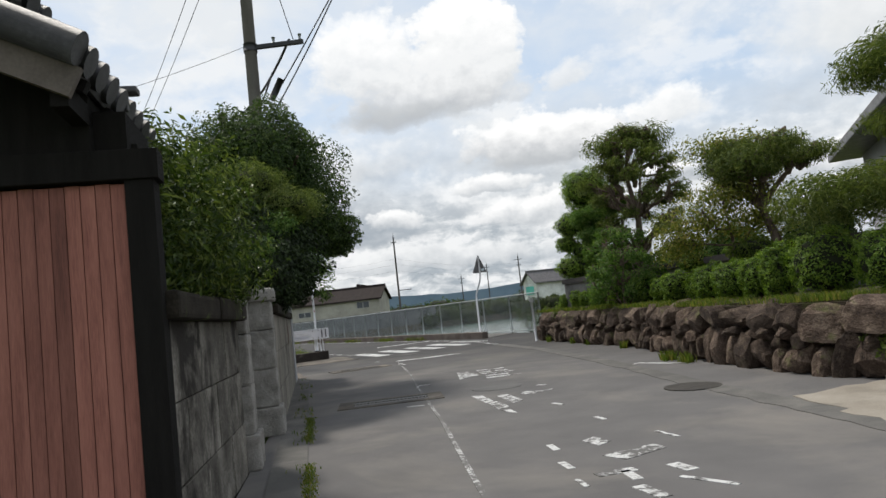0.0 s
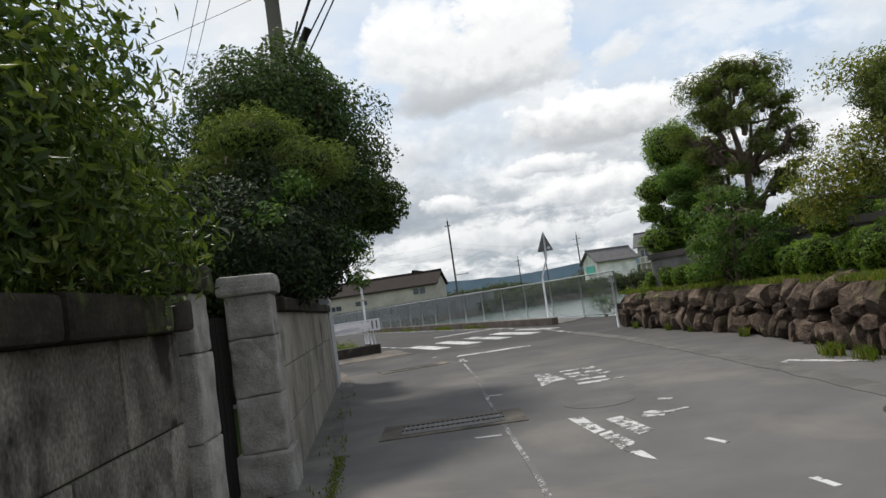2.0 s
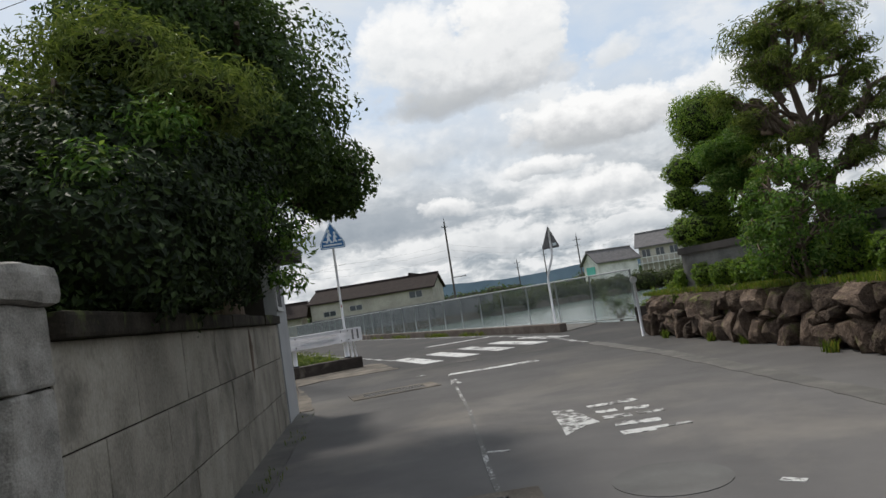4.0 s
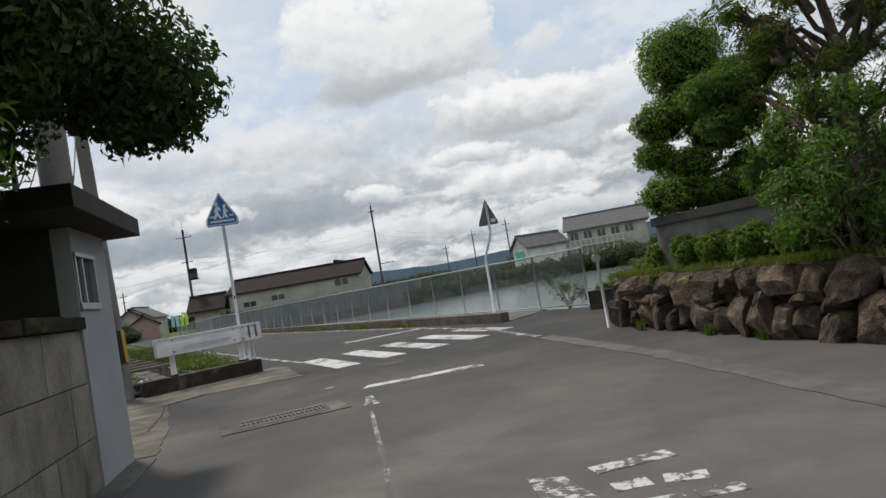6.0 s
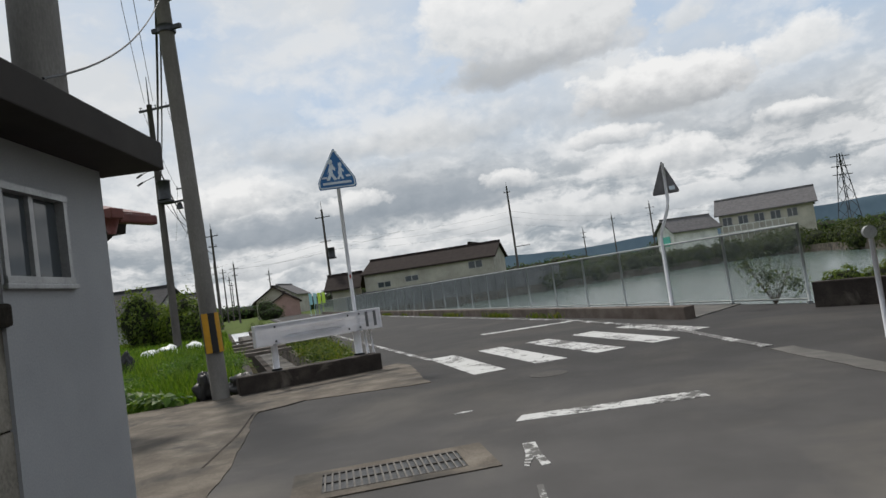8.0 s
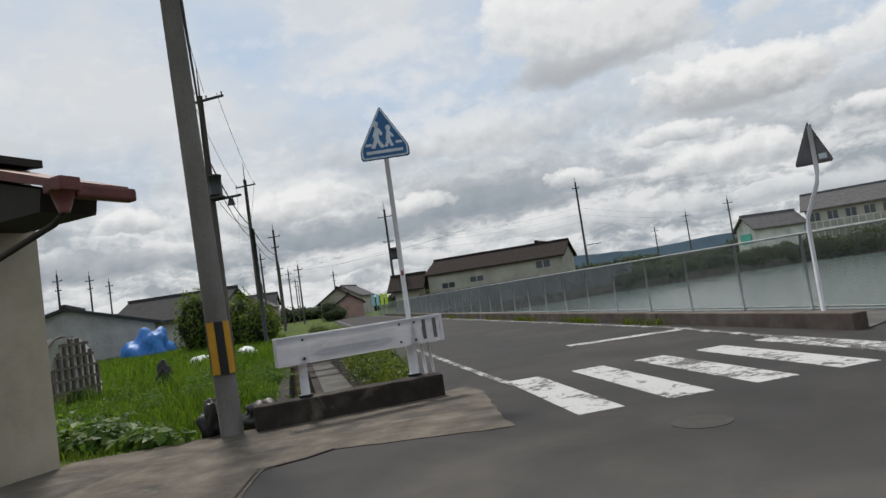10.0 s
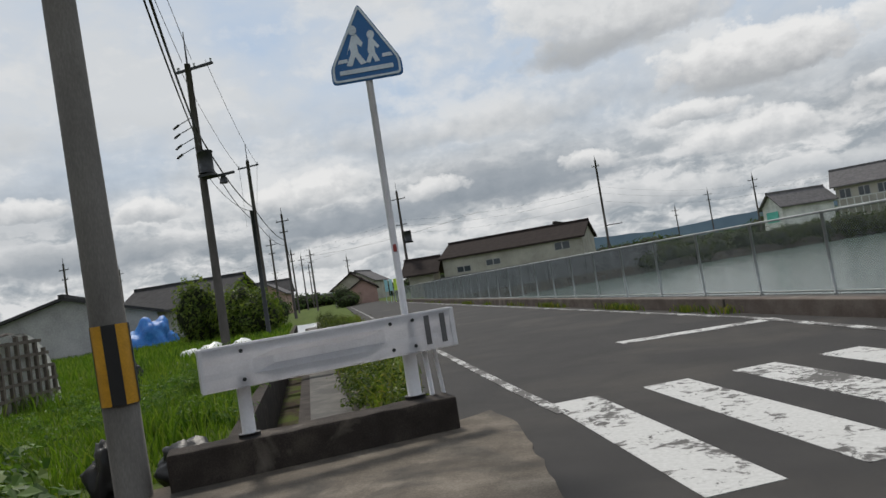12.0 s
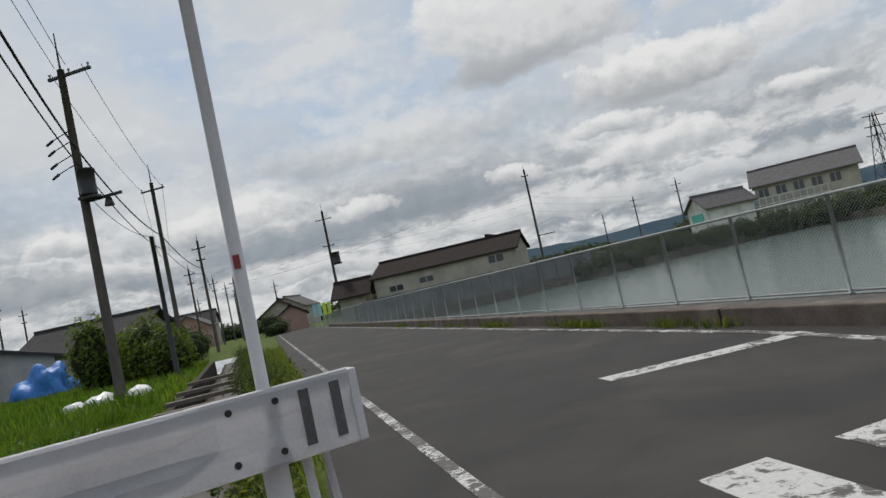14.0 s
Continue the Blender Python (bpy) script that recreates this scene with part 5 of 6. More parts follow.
# lattice pylon in the distance
py = root("lattice_pylon", "distant steel lattice pylon", "pylon", (58, 190, 0.0), 20)
bm = bmesh.new()
for sx, sy in ((-1, -1), (1, -1), (1, 1), (-1, 1)):
    tube(bm, [(2.0 * sx, 2.0 * sy, 0), (0.35 * sx, 0.35 * sy, 19)], 0.12, 4)
for z in range(0, 18, 3):
    w0, w1 = 2.0 - 1.65 * z / 19, 2.0 - 1.65 * (z + 3) / 19
    for sx in (-1, 1):
        tube(bm, [(-w0, sx * w0, z), (w1, sx * w1, z + 3)], 0.07, 4)
        tube(bm, [(w0, sx * w0, z), (-w1, sx * w1, z + 3)], 0.07, 4)
for z in (14, 16, 18.4):
    tube(bm, [(-2.6, 0, z), (2.6, 0, z)], 0.10, 4)
part("lattice", bm, DARK_METAL, py)


def cable(points, r, sag, label="thin black overhead cable", n=14):
    bm = bmesh.new()
    for a, b in zip(points, points[1:]):
        a, b = Vector(a), Vector(b)
        tube(bm, [a.lerp(b, k / n) - Vector((0, 0, sag * 4 * (k / n) * (1 - k / n))) for k in range(n + 1)], r, 5)
    ob = part("overhead_cable", bm, CABLE)
    return tagged(ob, label, "cable", "overhead cables")


cable([(GARDEN_POLE[0] + 1.0, GARDEN_POLE[1], 8.4), (-7.3, 24.0, 8.6), (-21.5, 44.0, 9.4), (-32.1, 63.0, 9.0), (-43, 84, 8.6), (-66, 122, 8.5)], 0.035, 0.5, "thick bundled black overhead cable")
cable([(GARDEN_POLE[0] + 0.5, GARDEN_POLE[1], 7.6), (-7.3, 24.0, 7.9), (-21.4, 44.0, 8.6), (-32.1, 63.0, 8.0), (-43, 84, 8.0)], 0.022, 0.55)
cable([(-20.6, 44.0, 12.4), (-31.3, 63.0, 12.2), (-46.4, 84, 10.8)], 0.012, 0.4)
cable([(-22.0, 44.0, 12.4), (-32.9, 63.0, 12.2), (-47.6, 84, 10.8)], 0.012, 0.4)
cable([(-4.2, 17.7, 12.6), (-21.3, 44.0, 12.6)], 0.012, 0.5)
cable([(-4.6, 17.7, 12.7), (-21.8, 44.0, 12.6)], 0.012, 0.5)
cable([(-21.4, 44.0, 7.6), (-23.8, 50.5, 6.7), (-32.1, 63.0, 7.4)], 0.014, 0.4)
cable([(-3.95, 17.3, 2.9), (-7.3, 24.0, 7.0)], 0.009, 0.3)
cable([(GARDEN_POLE[0] + 0.45, GARDEN_POLE[1], 6.9), (-2.29, 17.8, 9.3), (-0.2, 18.0, 12.4)], 0.018, 0.02, "thick black overhead cable rising over the road")
cable([(GARDEN_POLE[0] + 0.40, GARDEN_POLE[1], 6.5), (-2.21, 17.8, 9.3), (-0.1, 18.0, 12.4)], 0.018, 0.06, "thick black overhead cable rising over the road")
cable([(GARDEN_POLE[0] + 1.1, GARDEN_POLE[1], 8.4), (GARDEN_POLE[0] + 0.85, GARDEN_POLE[1], 9.5), (GARDEN_POLE[0] + 0.7, GARDEN_POLE[1], 11)], 0.012, 0.0, "cable drop at the cross arm")
cable([(GARDEN_POLE[0], GARDEN_POLE[1], 8.4), (-9.5, 17.0, 7.0)], 0.006, 0.1)
cable([(-24, 96, 8.9), (-60, 118, 9), (-95, 160, 9)], 0.014, 0.6)
for z in (9.4, 8.6, 7.6):
    cable([(-105, 132, z), (-37.8, 105, z + 1.2), (-11.1, 105, z + 0.6), (10.5, 150, z + 0.6), (60, 190, z + 1.5)], 0.007, 0.8, n=10)

# ---- garden terrace with boulder wall ----
def along(line, d):
    """Point and direction at distance d along a polyline."""
    for (x0, y0), (x1, y1) in zip(line, line[1:]):
        a, b = Vector((x0, y0)), Vector((x1, y1))
        ln = (b - a).length
        if d <= ln:
            return a.lerp(b, d / ln), (b - a) / ln
        d -= ln
    return b, (b - a) / ln


def line_length(line):
    return sum((Vector(b) - Vector(a)).length for a, b in zip(line, line[1:]))


terrace = [(x + 0.28, y) for x, y in STONE_LINE] + [(3.2, 24.0), (12, 26), (16, 8), (14, 6.5), (5.2, 8.2)]
slab("terrace", terrace, -0.2, 0.86, SOIL, "raised garden bed of dark mossy soil", "garden bed")
sw = root("boulder_wall", "low retaining wall of rounded brown boulders with moss", "retaining wall")
sw["kind"] = "structure"
stone_meshes = []
for k in range(14):
    bm = bmesh.new()
    vs = bmesh.ops.create_icosphere(bm, subdivisions=3, radius=0.5)["verts"]
    cut = random.Random(k + 70)
    planes = [(Vector((cut.gauss(0, 1), cut.gauss(0, 1), cut.gauss(0, 1))).normalized(), cut.uniform(0.36, 0.50)) for c in range(15)]
    for v in vs:
        q = v.co * 1.7
        for axis in (Vector((1, 0, 0)), Vector((0, 1, 0)), Vector((0, 0, 1))):
            e = q.dot(axis)
            q -= axis * math.copysign(max(0.0, abs(e) - 0.48), e)
        for n0, far in planes:
            q -= n0 * max(0.0, q.dot(n0) - far)
        v.co = q + noise.noise_vector(q * 4 + Vector((k, 0, 0))) * 0.03
    stone_meshes.append(mesh_of(bm, "boulder", BOULDER))
rnd = random.Random(11)
SL = line_length(STONE_LINE)
ridge = STONE_LINE + [(3.3, 24.1), (5.5, 24.6)]
TL = line_length(ridge)


def boulder(d, z, w, h, deep, out=0.0):
    p, t = along(ridge, d)
    ob = new("boulder", rnd.choice(stone_meshes))
    ob.parent = sw
    nrm = Vector((t.y, -t.x))
    q = p + nrm * (deep * 0.28 - out)
    ob.matrix_basis = Matrix.Translation((q.x, q.y, z)) @ Matrix.Rotation(math.atan2(t.y, t.x), 4, "Z") @ Matrix.Rotation(rnd.uniform(-0.3, 0.3), 4, "Y") @ Matrix.Diagonal((w, deep, h, 1))


d_ = 0.1
while d_ < TL:
    w = rnd.uniform(0.26, 0.56)
    h = rnd.uniform(0.36, 0.60)
    boulder(d_ + w / 2, h * 0.42, w * 1.04, h * 1.06, rnd.uniform(0.40, 0.55), rnd.uniform(-0.03, 0.06))
    d_ += w * 0.97
d_ = 0.0
while d_ < TL:
    w = rnd.uniform(0.28, 0.78)
    h = rnd.uniform(0.34, 0.46)
    boulder(d_ + w / 2, 0.86 - h * 0.5 + rnd.uniform(-0.03, 0.05), w * 1.04, h * 1.05, rnd.uniform(0.42, 0.6), rnd.uniform(-0.08, 0.02))
    d_ += w * 0.97
for k in range(46):
    boulder(rnd.uniform(0.2, TL - 0.2), rnd.uniform(0.36, 0.5), rnd.uniform(0.16, 0.28), rnd.uniform(0.14, 0.26), 0.4, rnd.uniform(0.0, 0.06))
bm = bmesh.new()
prism(bm, strip_outline([(p[0] + 0.32, p[1]) for p in ridge], 0.14), -0.1, 0.82)
part("packing_soil", bm, SOIL, sw)

# moss and tufts on the wall top
spots = []
g = np.random.default_rng(5)
for k in range(2600):
    p, t = along(ridge, g.random() * TL)
    c = p + Vector((t.y, -t.x)) * (-0.02 + 0.6 * g.random())
    if math.sin(c.y * 2.1) + math.sin(c.y * 5.3 + 1) > -0.2:
        for j in range(5):
            spots.append((c.x + g.normal() * 0.05, c.y + g.normal() * 0.05, 0.85))
tagged(blades("wall_top_grass", spots, 0.09, 0.012, WEED, 8), "short yellow-green moss and grass on the wall top", "grass", "", "stuff")
spots = []
for cx, cy, rr, nn in ((3.62, 13.0, 0.22, 160), (3.72, 12.4, 0.2, 120), (2.5, 21.5, 0.15, 120), (2.95, 19.7, 0.12, 90), (3.2, 18.6, 0.12, 90), (3.6, 16.4, 0.15, 120)):
    q = g.normal(size=(nn, 2)) * rr * 0.5
    spots += [(cx + a * 0.5, cy + b, 0.0) for a, b in q]
tagged(blades("wall_foot_weeds", spots, 0.15, 0.016, WEED, 9), "weeds growing at the foot of the boulder wall", "weeds", "", "stuff")

bm = bmesh.new()
prism(bm, strip_outline(BACK_LINE, 0.09), 0.5, 1.62)
bw = tagged(part("wall_garden_back", bm, BACK_WALL), "low grey concrete garden wall with a dark tiled cap", "wall", "", "structure")
part("wall_cap", prism(bmesh.new(), strip_outline(BACK_LINE, 0.17), 1.62, 1.76), BACK_CAP, bw)


def shrub(x, y, z, rx, ry, rz, label, count=5200, size=0.045, material=None, seed=0, group="", name="hedge_shrub"):
    g = root(name, label, "shrub", (x, y, z), 0, group)
    bl = [(0, 0, rz, rx, ry, rz)]
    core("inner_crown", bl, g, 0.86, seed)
    leaves("foliage", bl, count, size, material or L_HEDGE, g, seed, shell=0.14, aspect=0.5)
    bm = bmesh.new()
    tube(bm, [(0, 0, -0.12), (0, 0, rz)], 0.05, 6)
    part("stem", bm, BARK, g)


HEDGE = [(0.7, 0.42, 0.36), (1.95, 0.52, 0.40), (2.85, 0.30, 0.36), (3.6, 0.36, 0.31), (4.45, 0.38, 0.30), (5.35, 0.40, 0.31), (6.25, 0.34, 0.28), (7.1, 0.38, 0.29), (8.0, 0.36, 0.27), (8.85, 0.42, 0.33), (9.8, 0.44, 0.35), (10.75, 0.30, 0.22), (11.5, 0.36, 0.24), (12.4, 0.34, 0.23), (13.2, 0.40, 0.26), (14.0, 0.30, 0.22)]
for k, (d0, r, rz) in enumerate(HEDGE):
    p, t = along(STONE_LINE, min(d0, SL - 0.2))
    q = p + Vector((t.y, -t.x)) * (0.95 + 0.08 * math.sin(k * 2.4))
    shrub(q.x, q.y, 0.87, r * 0.86, r * 0.86, rz * 1.05, "clipped round box shrub on the garden terrace", 5200, 0.042, L_HEDGE, 40 + k, "row of clipped shrubs on the terrace")
shrub(5.05, 9.0, 0.0, 0.42, 0.5, 0.30, "clipped yellow-green shrub beside the driveway", 5000, 0.045, L_LIGHT, 61)
bm = bmesh.new()
box(bm, (4.55, 8.35, -0.05), (6.2, 8.55, 0.09), Matrix.Identity(4), bevel=0.015)
tagged(part("bed_edging", bm, CONCRETE), "pale concrete edging of the planting bed", "edging")
for x, y, r, rz, mt in ((5.3, 14.6, 0.45, 0.22, L_LIGHT), (6.0, 13.6, 0.5, 0.22, L_LIGHT), (5.8, 16.0, 0.5, 0.25, L_HEDGE), (7.2, 12.0, 0.7, 0.2, L_LIGHT), (5.0, 17.0, 0.4, 0.2, L_HEDGE)):
    shrub(x + 0.6, y, 1.5, r, r, rz, "low cushion-clipped shrub behind the garden wall", 3500, 0.045, mt, int(x * 31 + y))
for x, y, r, rz in ((4.3, 26.6, 0.55, 0.32), (5.2, 27.4, 0.6, 0.35), (5.9, 28.6, 0.6, 0.3)):
    shrub(x, y, 0.0, r, r, rz, "clipped hedge shrub at the pond corner", 3500, 0.05, L_LIGHT if rz < 0.33 else L_MID, int(x * 17))


bm = bmesh.new()
box(bm, (0.0, -0.12, -0.1), (1.9, 0.12, 0.46), bevel=0.02)
ob = part("wall_pond_corner", bm, DARK_KERB)
ob.matrix_basis = pose(2.86, 27.38, 0.0, 0, 0, -41)
tagged(ob, "low dark concrete wall at the fence end", "wall", "", "structure")
for x, y in ((3.35, 27.35), (3.85, 26.95)):
    shrub(x, y, 0.0, 0.36, 0.30, 0.32, "yellow-green hedge behind the low corner wall", 3500, 0.045, L_LIGHT, int(y * 13), "hedge at the pond corner")


def tree(x, y, z, label, limbs, pads, count, size, material, seed, name="garden_tree", shell=0.5, fill=0.0, aspect=0.42, gaps=0.0, trunk=0.12, upward=0.3, fuzz=0.035):
    """Trunk, limbs to each pad and a crown of leaves; coordinates are from the foot."""
    g = root(name, label, "tree", (x, y, z))
    bm = bmesh.new()
    tube(bm, limbs[0], [trunk * (1 - 0.75 * i / (len(limbs[0]) - 1)) for i in range(len(limbs[0]))], 10)
    part("trunk", bm, BARK, g)
    if len(limbs) > 1:
        bm = bmesh.new()
        for l in limbs[1:]:
            tube(bm, l, [trunk * 0.45 * (1 - 0.7 * i / (len(l) - 1)) for i in range(len(l))], 6)
        part("branchwork", bm, BARK, g)
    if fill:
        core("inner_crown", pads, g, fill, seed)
    leaves("crown", pads, count, size, material, g, seed, shell, aspect, gaps=gaps, upward=upward, fuzz=fuzz)
    return g


def limb(a, b, bend=0.12, seed=0):
    r = random.Random(seed)
    a, b = Vector(a), Vector(b)
    pts = [a.lerp(b, t) + Vector((r.uniform(-bend, bend), r.uniform(-bend, bend), r.uniform(-bend, bend) + 0.12 * math.sin(t * math.pi))) * (0 if t in (0, 1) else 1) for t in (0, 0.25, 0.5, 0.75, 1)]
    return pts


def pad_tree(x, y, z, label, trunk_pts, pads, count, size, material, seed, **kw):
    """Limbs run from the trunk to each pad."""
    tr = [Vector(p) for p in trunk_pts]
    limbs = [trunk_pts]
    for k, b in enumerate(pads):
        c = Vector(b[:3])
        i = min(range(len(tr)), key=lambda j: abs(tr[j].z - (c.z - 0.35)) + (0 if tr[j].z < c.z else 1))
        limbs.append(limb(tr[i], c, 0.14, seed + k))
        for s in range(3):
            r = random.Random(seed * 7 + k * 3 + s)
            limbs.append(limb(c.lerp(tr[i], 0.3), c + Vector((r.uniform(-1, 1) * b[3], r.uniform(-1, 1) * b[4], r.uniform(0, 0.6) * b[5])) * 0.8, 0.1, seed + 50 + k * 3 + s))
    return tree(x, y, z, label, limbs, pads, count, size, material, seed, **kw)


# cloud-pruned cypress at the corner
pad_tree(4.25, 22.6, 0.86, "cloud-pruned cypress with dense rounded pads", [(0, 0, -0.1), (0.05, 0, 1.2), (0.1, 0, 2.4), (0.15, 0, 3.6)],
         [(0.05, -0.1, 3.62, 0.72, 0.75, 0.62), (0.25, 0, 2.95, 0.62, 0.7, 0.42), (-0.5, -0.1, 2.55, 0.52, 0.55, 0.36), (0.45, -0.2, 2.25, 0.55, 0.6, 0.36), (-0.72, -0.1, 1.98, 0.33, 0.36, 0.26), (-0.2, -0.3, 1.72, 0.45, 0.45, 0.28), (-0.55, -0.3, 1.25, 0.62, 0.6, 0.36), (0.3, -0.4, 1.15, 0.6, 0.6, 0.34), (0.9, 0, 1.6, 0.4, 0.4, 0.3)],
         52000, 0.055, L_HEDGE, 101, shell=0.2, fill=0.84, name="cloud_pruned_tree", trunk=0.16)
# tall pine with an open crown of many small tufts
def tufts_round(trunk_pts, levels, seed, flat_=0.42):
    """Small flattened foliage tufts at given heights, reach, count and size."""
    r = random.Random(seed)
    out = []
    for z, reach, n, size in levels:
        a0 = r.uniform(0, 6.28)
        for k in range(n):
            a = a0 + k * 6.28 / n + r.uniform(-0.35, 0.35)
            d = reach * r.uniform(0.55, 1.05)
            s = size * r.uniform(0.75, 1.2)
            out.append((trunk_pts[-1][0] * 0.5 + d * math.cos(a), d * math.sin(a), z + r.uniform(-0.16, 0.16), s, s, s * flat_ * r.uniform(0.8, 1.2)))
    return out


TALL = [(0, 0, -0.1), (-0.1, 0, 1.2), (-0.05, 0, 2.2), (-0.2, 0, 3.2), (-0.1, 0, 4.0)]
pad_tree(4.95, 18.9, 0.86, "tall garden pine with an open tufted crown and grey trunk", TALL,
         [(-0.75, -0.1, 4.05, 0.42, 0.45, 0.30), (0.62, 0.0, 4.2, 0.40, 0.42, 0.36)] + tufts_round(TALL, ((4.25, 0.40, 5, 0.25), (3.9, 0.85, 9, 0.26), (3.5, 1.05, 9, 0.26), (3.1, 1.15, 8, 0.26), (2.65, 1.2, 7, 0.26), (2.2, 1.15, 6, 0.26), (1.75, 0.95, 5, 0.25)), 5, 0.62),
         26000, 0.11, L_PINE, 102, shell=1.0, aspect=0.14, gaps=0.2, name="layered_tree", trunk=0.12, fuzz=0.20, upward=0.55)
pad_tree(4.5, 20.4, 0.86, "soft green podocarpus between the pine and the cypress", [(0, 0, -0.1), (0, 0, 1.0), (0.05, 0, 2.0), (0, 0, 2.8)],
         [(-0.45, 0, 2.5, 0.62, 0.55, 0.26), (0.15, 0.1, 2.8, 0.55, 0.5, 0.24), (-0.5, -0.1, 2.0, 0.45, 0.45, 0.22), (0.2, 0, 1.2, 0.6, 0.5, 0.36)],
         24000, 0.08, L_MID, 107, shell=0.5, fill=0.55, aspect=0.28, name="podocarpus", trunk=0.09, fuzz=0.08)
# leafy shrub tree in front of it
pad_tree(4.1, 18.0, 0.86, "loose light-leaved shrub tree over the wall", [(0, 0, -0.1), (0, 0, 0.5), (0.05, 0, 1.0), (0.1, 0, 1.5)],
         tufts_round([(0, 0, 0)], ((0.45, 0.75, 7, 0.30), (0.85, 0.95, 8, 0.30), (1.25, 0.85, 7, 0.28), (1.65, 0.5, 5, 0.24)), 12, 0.7),
         9500, 0.075, L_MID, 103, shell=0.95, gaps=0.25, name="shrub_tree", trunk=0.05, fuzz=0.14)
for k, (x, y, r, z) in enumerate(((6.4, 17.6, 0.8, 0.75), (7.6, 16.0, 0.9, 0.7), (5.8, 19.8, 0.7, 0.7), (8.6, 13.2, 0.9, 0.7), (7.2, 15.0, 0.7, 0.6))):
    pad_tree(x, y, 0.86, "dark garden shrub behind the terrace wall", [(0, 0, -0.1), (0, 0, 0.5), (0, 0, 1.0)],
             [(0, 0, z, r, r, 0.65), (0.4, 0.2, z + 0.5, r * 0.7, r * 0.7, 0.4)], 7000, 0.10, (L_MID, L_DARK, L_LIGHT)[k % 3], 130 + k, shell=0.5, fill=0.7, name="garden_shrub", trunk=0.06)
# umbrella-topped tree
LOW = [(0, 0, -0.1), (0.2, 0, 0.8), (-0.05, 0, 1.6), (0.05, 0, 2.5)]
pad_tree(6.1, 14.3, 0.86, "umbrella-pruned garden tree with bronze young leaves", LOW,
         [(-0.1, 0, 2.75, 0.6, 0.5, 0.22)] + tufts_round(LOW, ((2.6, 0.95, 9, 0.42), (2.3, 0.9, 5, 0.34)), 8, 0.5),
         26000, 0.065, L_PINE, 104, shell=0.8, aspect=0.3, gaps=0.1, name="umbrella_tree", trunk=0.13, fuzz=0.09)
pad_tree(5.5, 14.6, 0.86, "loose bronze-leaved maple under the umbrella tree", [(0, 0, -0.1), (0, 0, 0.5), (0.05, 0, 1.0), (0.0, 0, 1.6)],
         [(-0.5, 0, 1.5, 0.85, 0.7, 0.38), (0.7, 0.1, 1.45, 0.8, 0.7, 0.38), (0.1, -0.2, 1.95, 0.9, 0.6, 0.25), (-0.9, 0.2, 1.1, 0.5, 0.5, 0.35), (0.2, 0, 2.9, 0.9, 0.6, 0.28)],
         14000, 0.065, L_BRONZE, 105, shell=0.9, gaps=0.25, name="maple_tree", trunk=0.06, fuzz=0.16)
# large pine near the driveway
pad_tree(6.7, 10.6, 0.86, "old garden pine with long horizontal needle pads", [(0, 0, -0.1), (0.15, 0, 1.0), (-0.15, 0, 2.0), (0.05, 0, 3.2)],
         [(-1.2, -0.3, 1.25, 0.95, 0.8, 0.34), (-0.2, -0.4, 1.4, 0.9, 0.8, 0.32), (0.6, 0, 1.5, 0.9, 0.8, 0.3), (-0.35, -0.2, 2.95, 0.75, 0.7, 0.32), (0.4, 0, 3.3, 0.8, 0.7, 0.35), (-0.15, -0.2, 2.2, 0.6, 0.6, 0.24)],
         42000, 0.10, L_PINE, 106, shell=0.7, aspect=0.10, gaps=0.15, name="pine_tree", trunk=0.15, upward=0.5)
# house corner behind the pines
gh = root("garden_house", "house corner with a grey tiled eave behind the pines", "house", (8.6, 13.2, 0.0), -20)
bm = bmesh.new()
box(bm, (0.0, 0.0, 0.0), (6.0, 6.0, 4.10))
part("wall", bm, WHITE_WALL, gh)
bm = bmesh.new()
box(bm, (-0.7, -0.7, 3.95), (6.5, 6.5, 4.15), bevel=0.02)
part("eave", bm, ROOF_TILE, gh)

# ---- left garden ----
pad_tree(-1.95, 6.15, 0.0, "loose olive-green shrub leaning over the block wall", [(0, 0, -0.05), (0.0, 0, 0.9), (0.05, 0, 1.7), (0.05, 0, 2.4)],
         [(0.15, -0.1, 2.0, 0.72, 0.85, 0.55), (0.1, 0.3, 2.45, 0.6, 0.7, 0.42), (0.35, -0.5, 1.75, 0.45, 0.5, 0.35), (-0.2, -0.6, 2.3, 0.5, 0.6, 0.45), (0.3, 0.6, 1.75, 0.5, 0.55, 0.35)],
         30000, 0.062, L_BRUSH, 111, shell=0.7, gaps=0.1, name="loose_shrub", aspect=0.32, trunk=0.05, fuzz=0.12)
pad_tree(-3.15, 8.3, 0.0, "feathery olive-green shrub inside the gate", [(0, 0, -0.05), (0, 0, 1.0), (0, 0, 2.0), (0.1, 0, 2.9)],
         [(0.1, 0, 2.6, 0.8, 0.8, 0.7), (0.2, 0.2, 1.7, 0.7, 0.8, 0.5), (-0.6, -0.6, 2.4, 0.9, 0.9, 0.8)],
         15000, 0.10, L_BRUSH, 112, shell=0.8, aspect=0.22, name="feathery_shrub", trunk=0.05, fuzz=0.15)
camellia = pad_tree(-2.95, 11.6, 0.0, "dense dark camellia over the block wall", [(0, 0, -0.05), (0, 0, 0.9), (0, 0, 1.8), (0.1, 0, 2.6)],
         [(0.1, 0.2, 2.3, 1.05, 1.25, 0.80), (0.3, -0.6, 2.0, 0.8, 0.9, 0.6), (0.22, 0.75, 2.1, 0.75, 0.75, 0.55), (-0.5, -0.7, 2.2, 0.9, 0.9, 0.7)],
         62000, 0.056, L_CAMELLIA, 113, shell=0.4, fill=0.72, name="camellia", aspect=0.5, trunk=0.1)
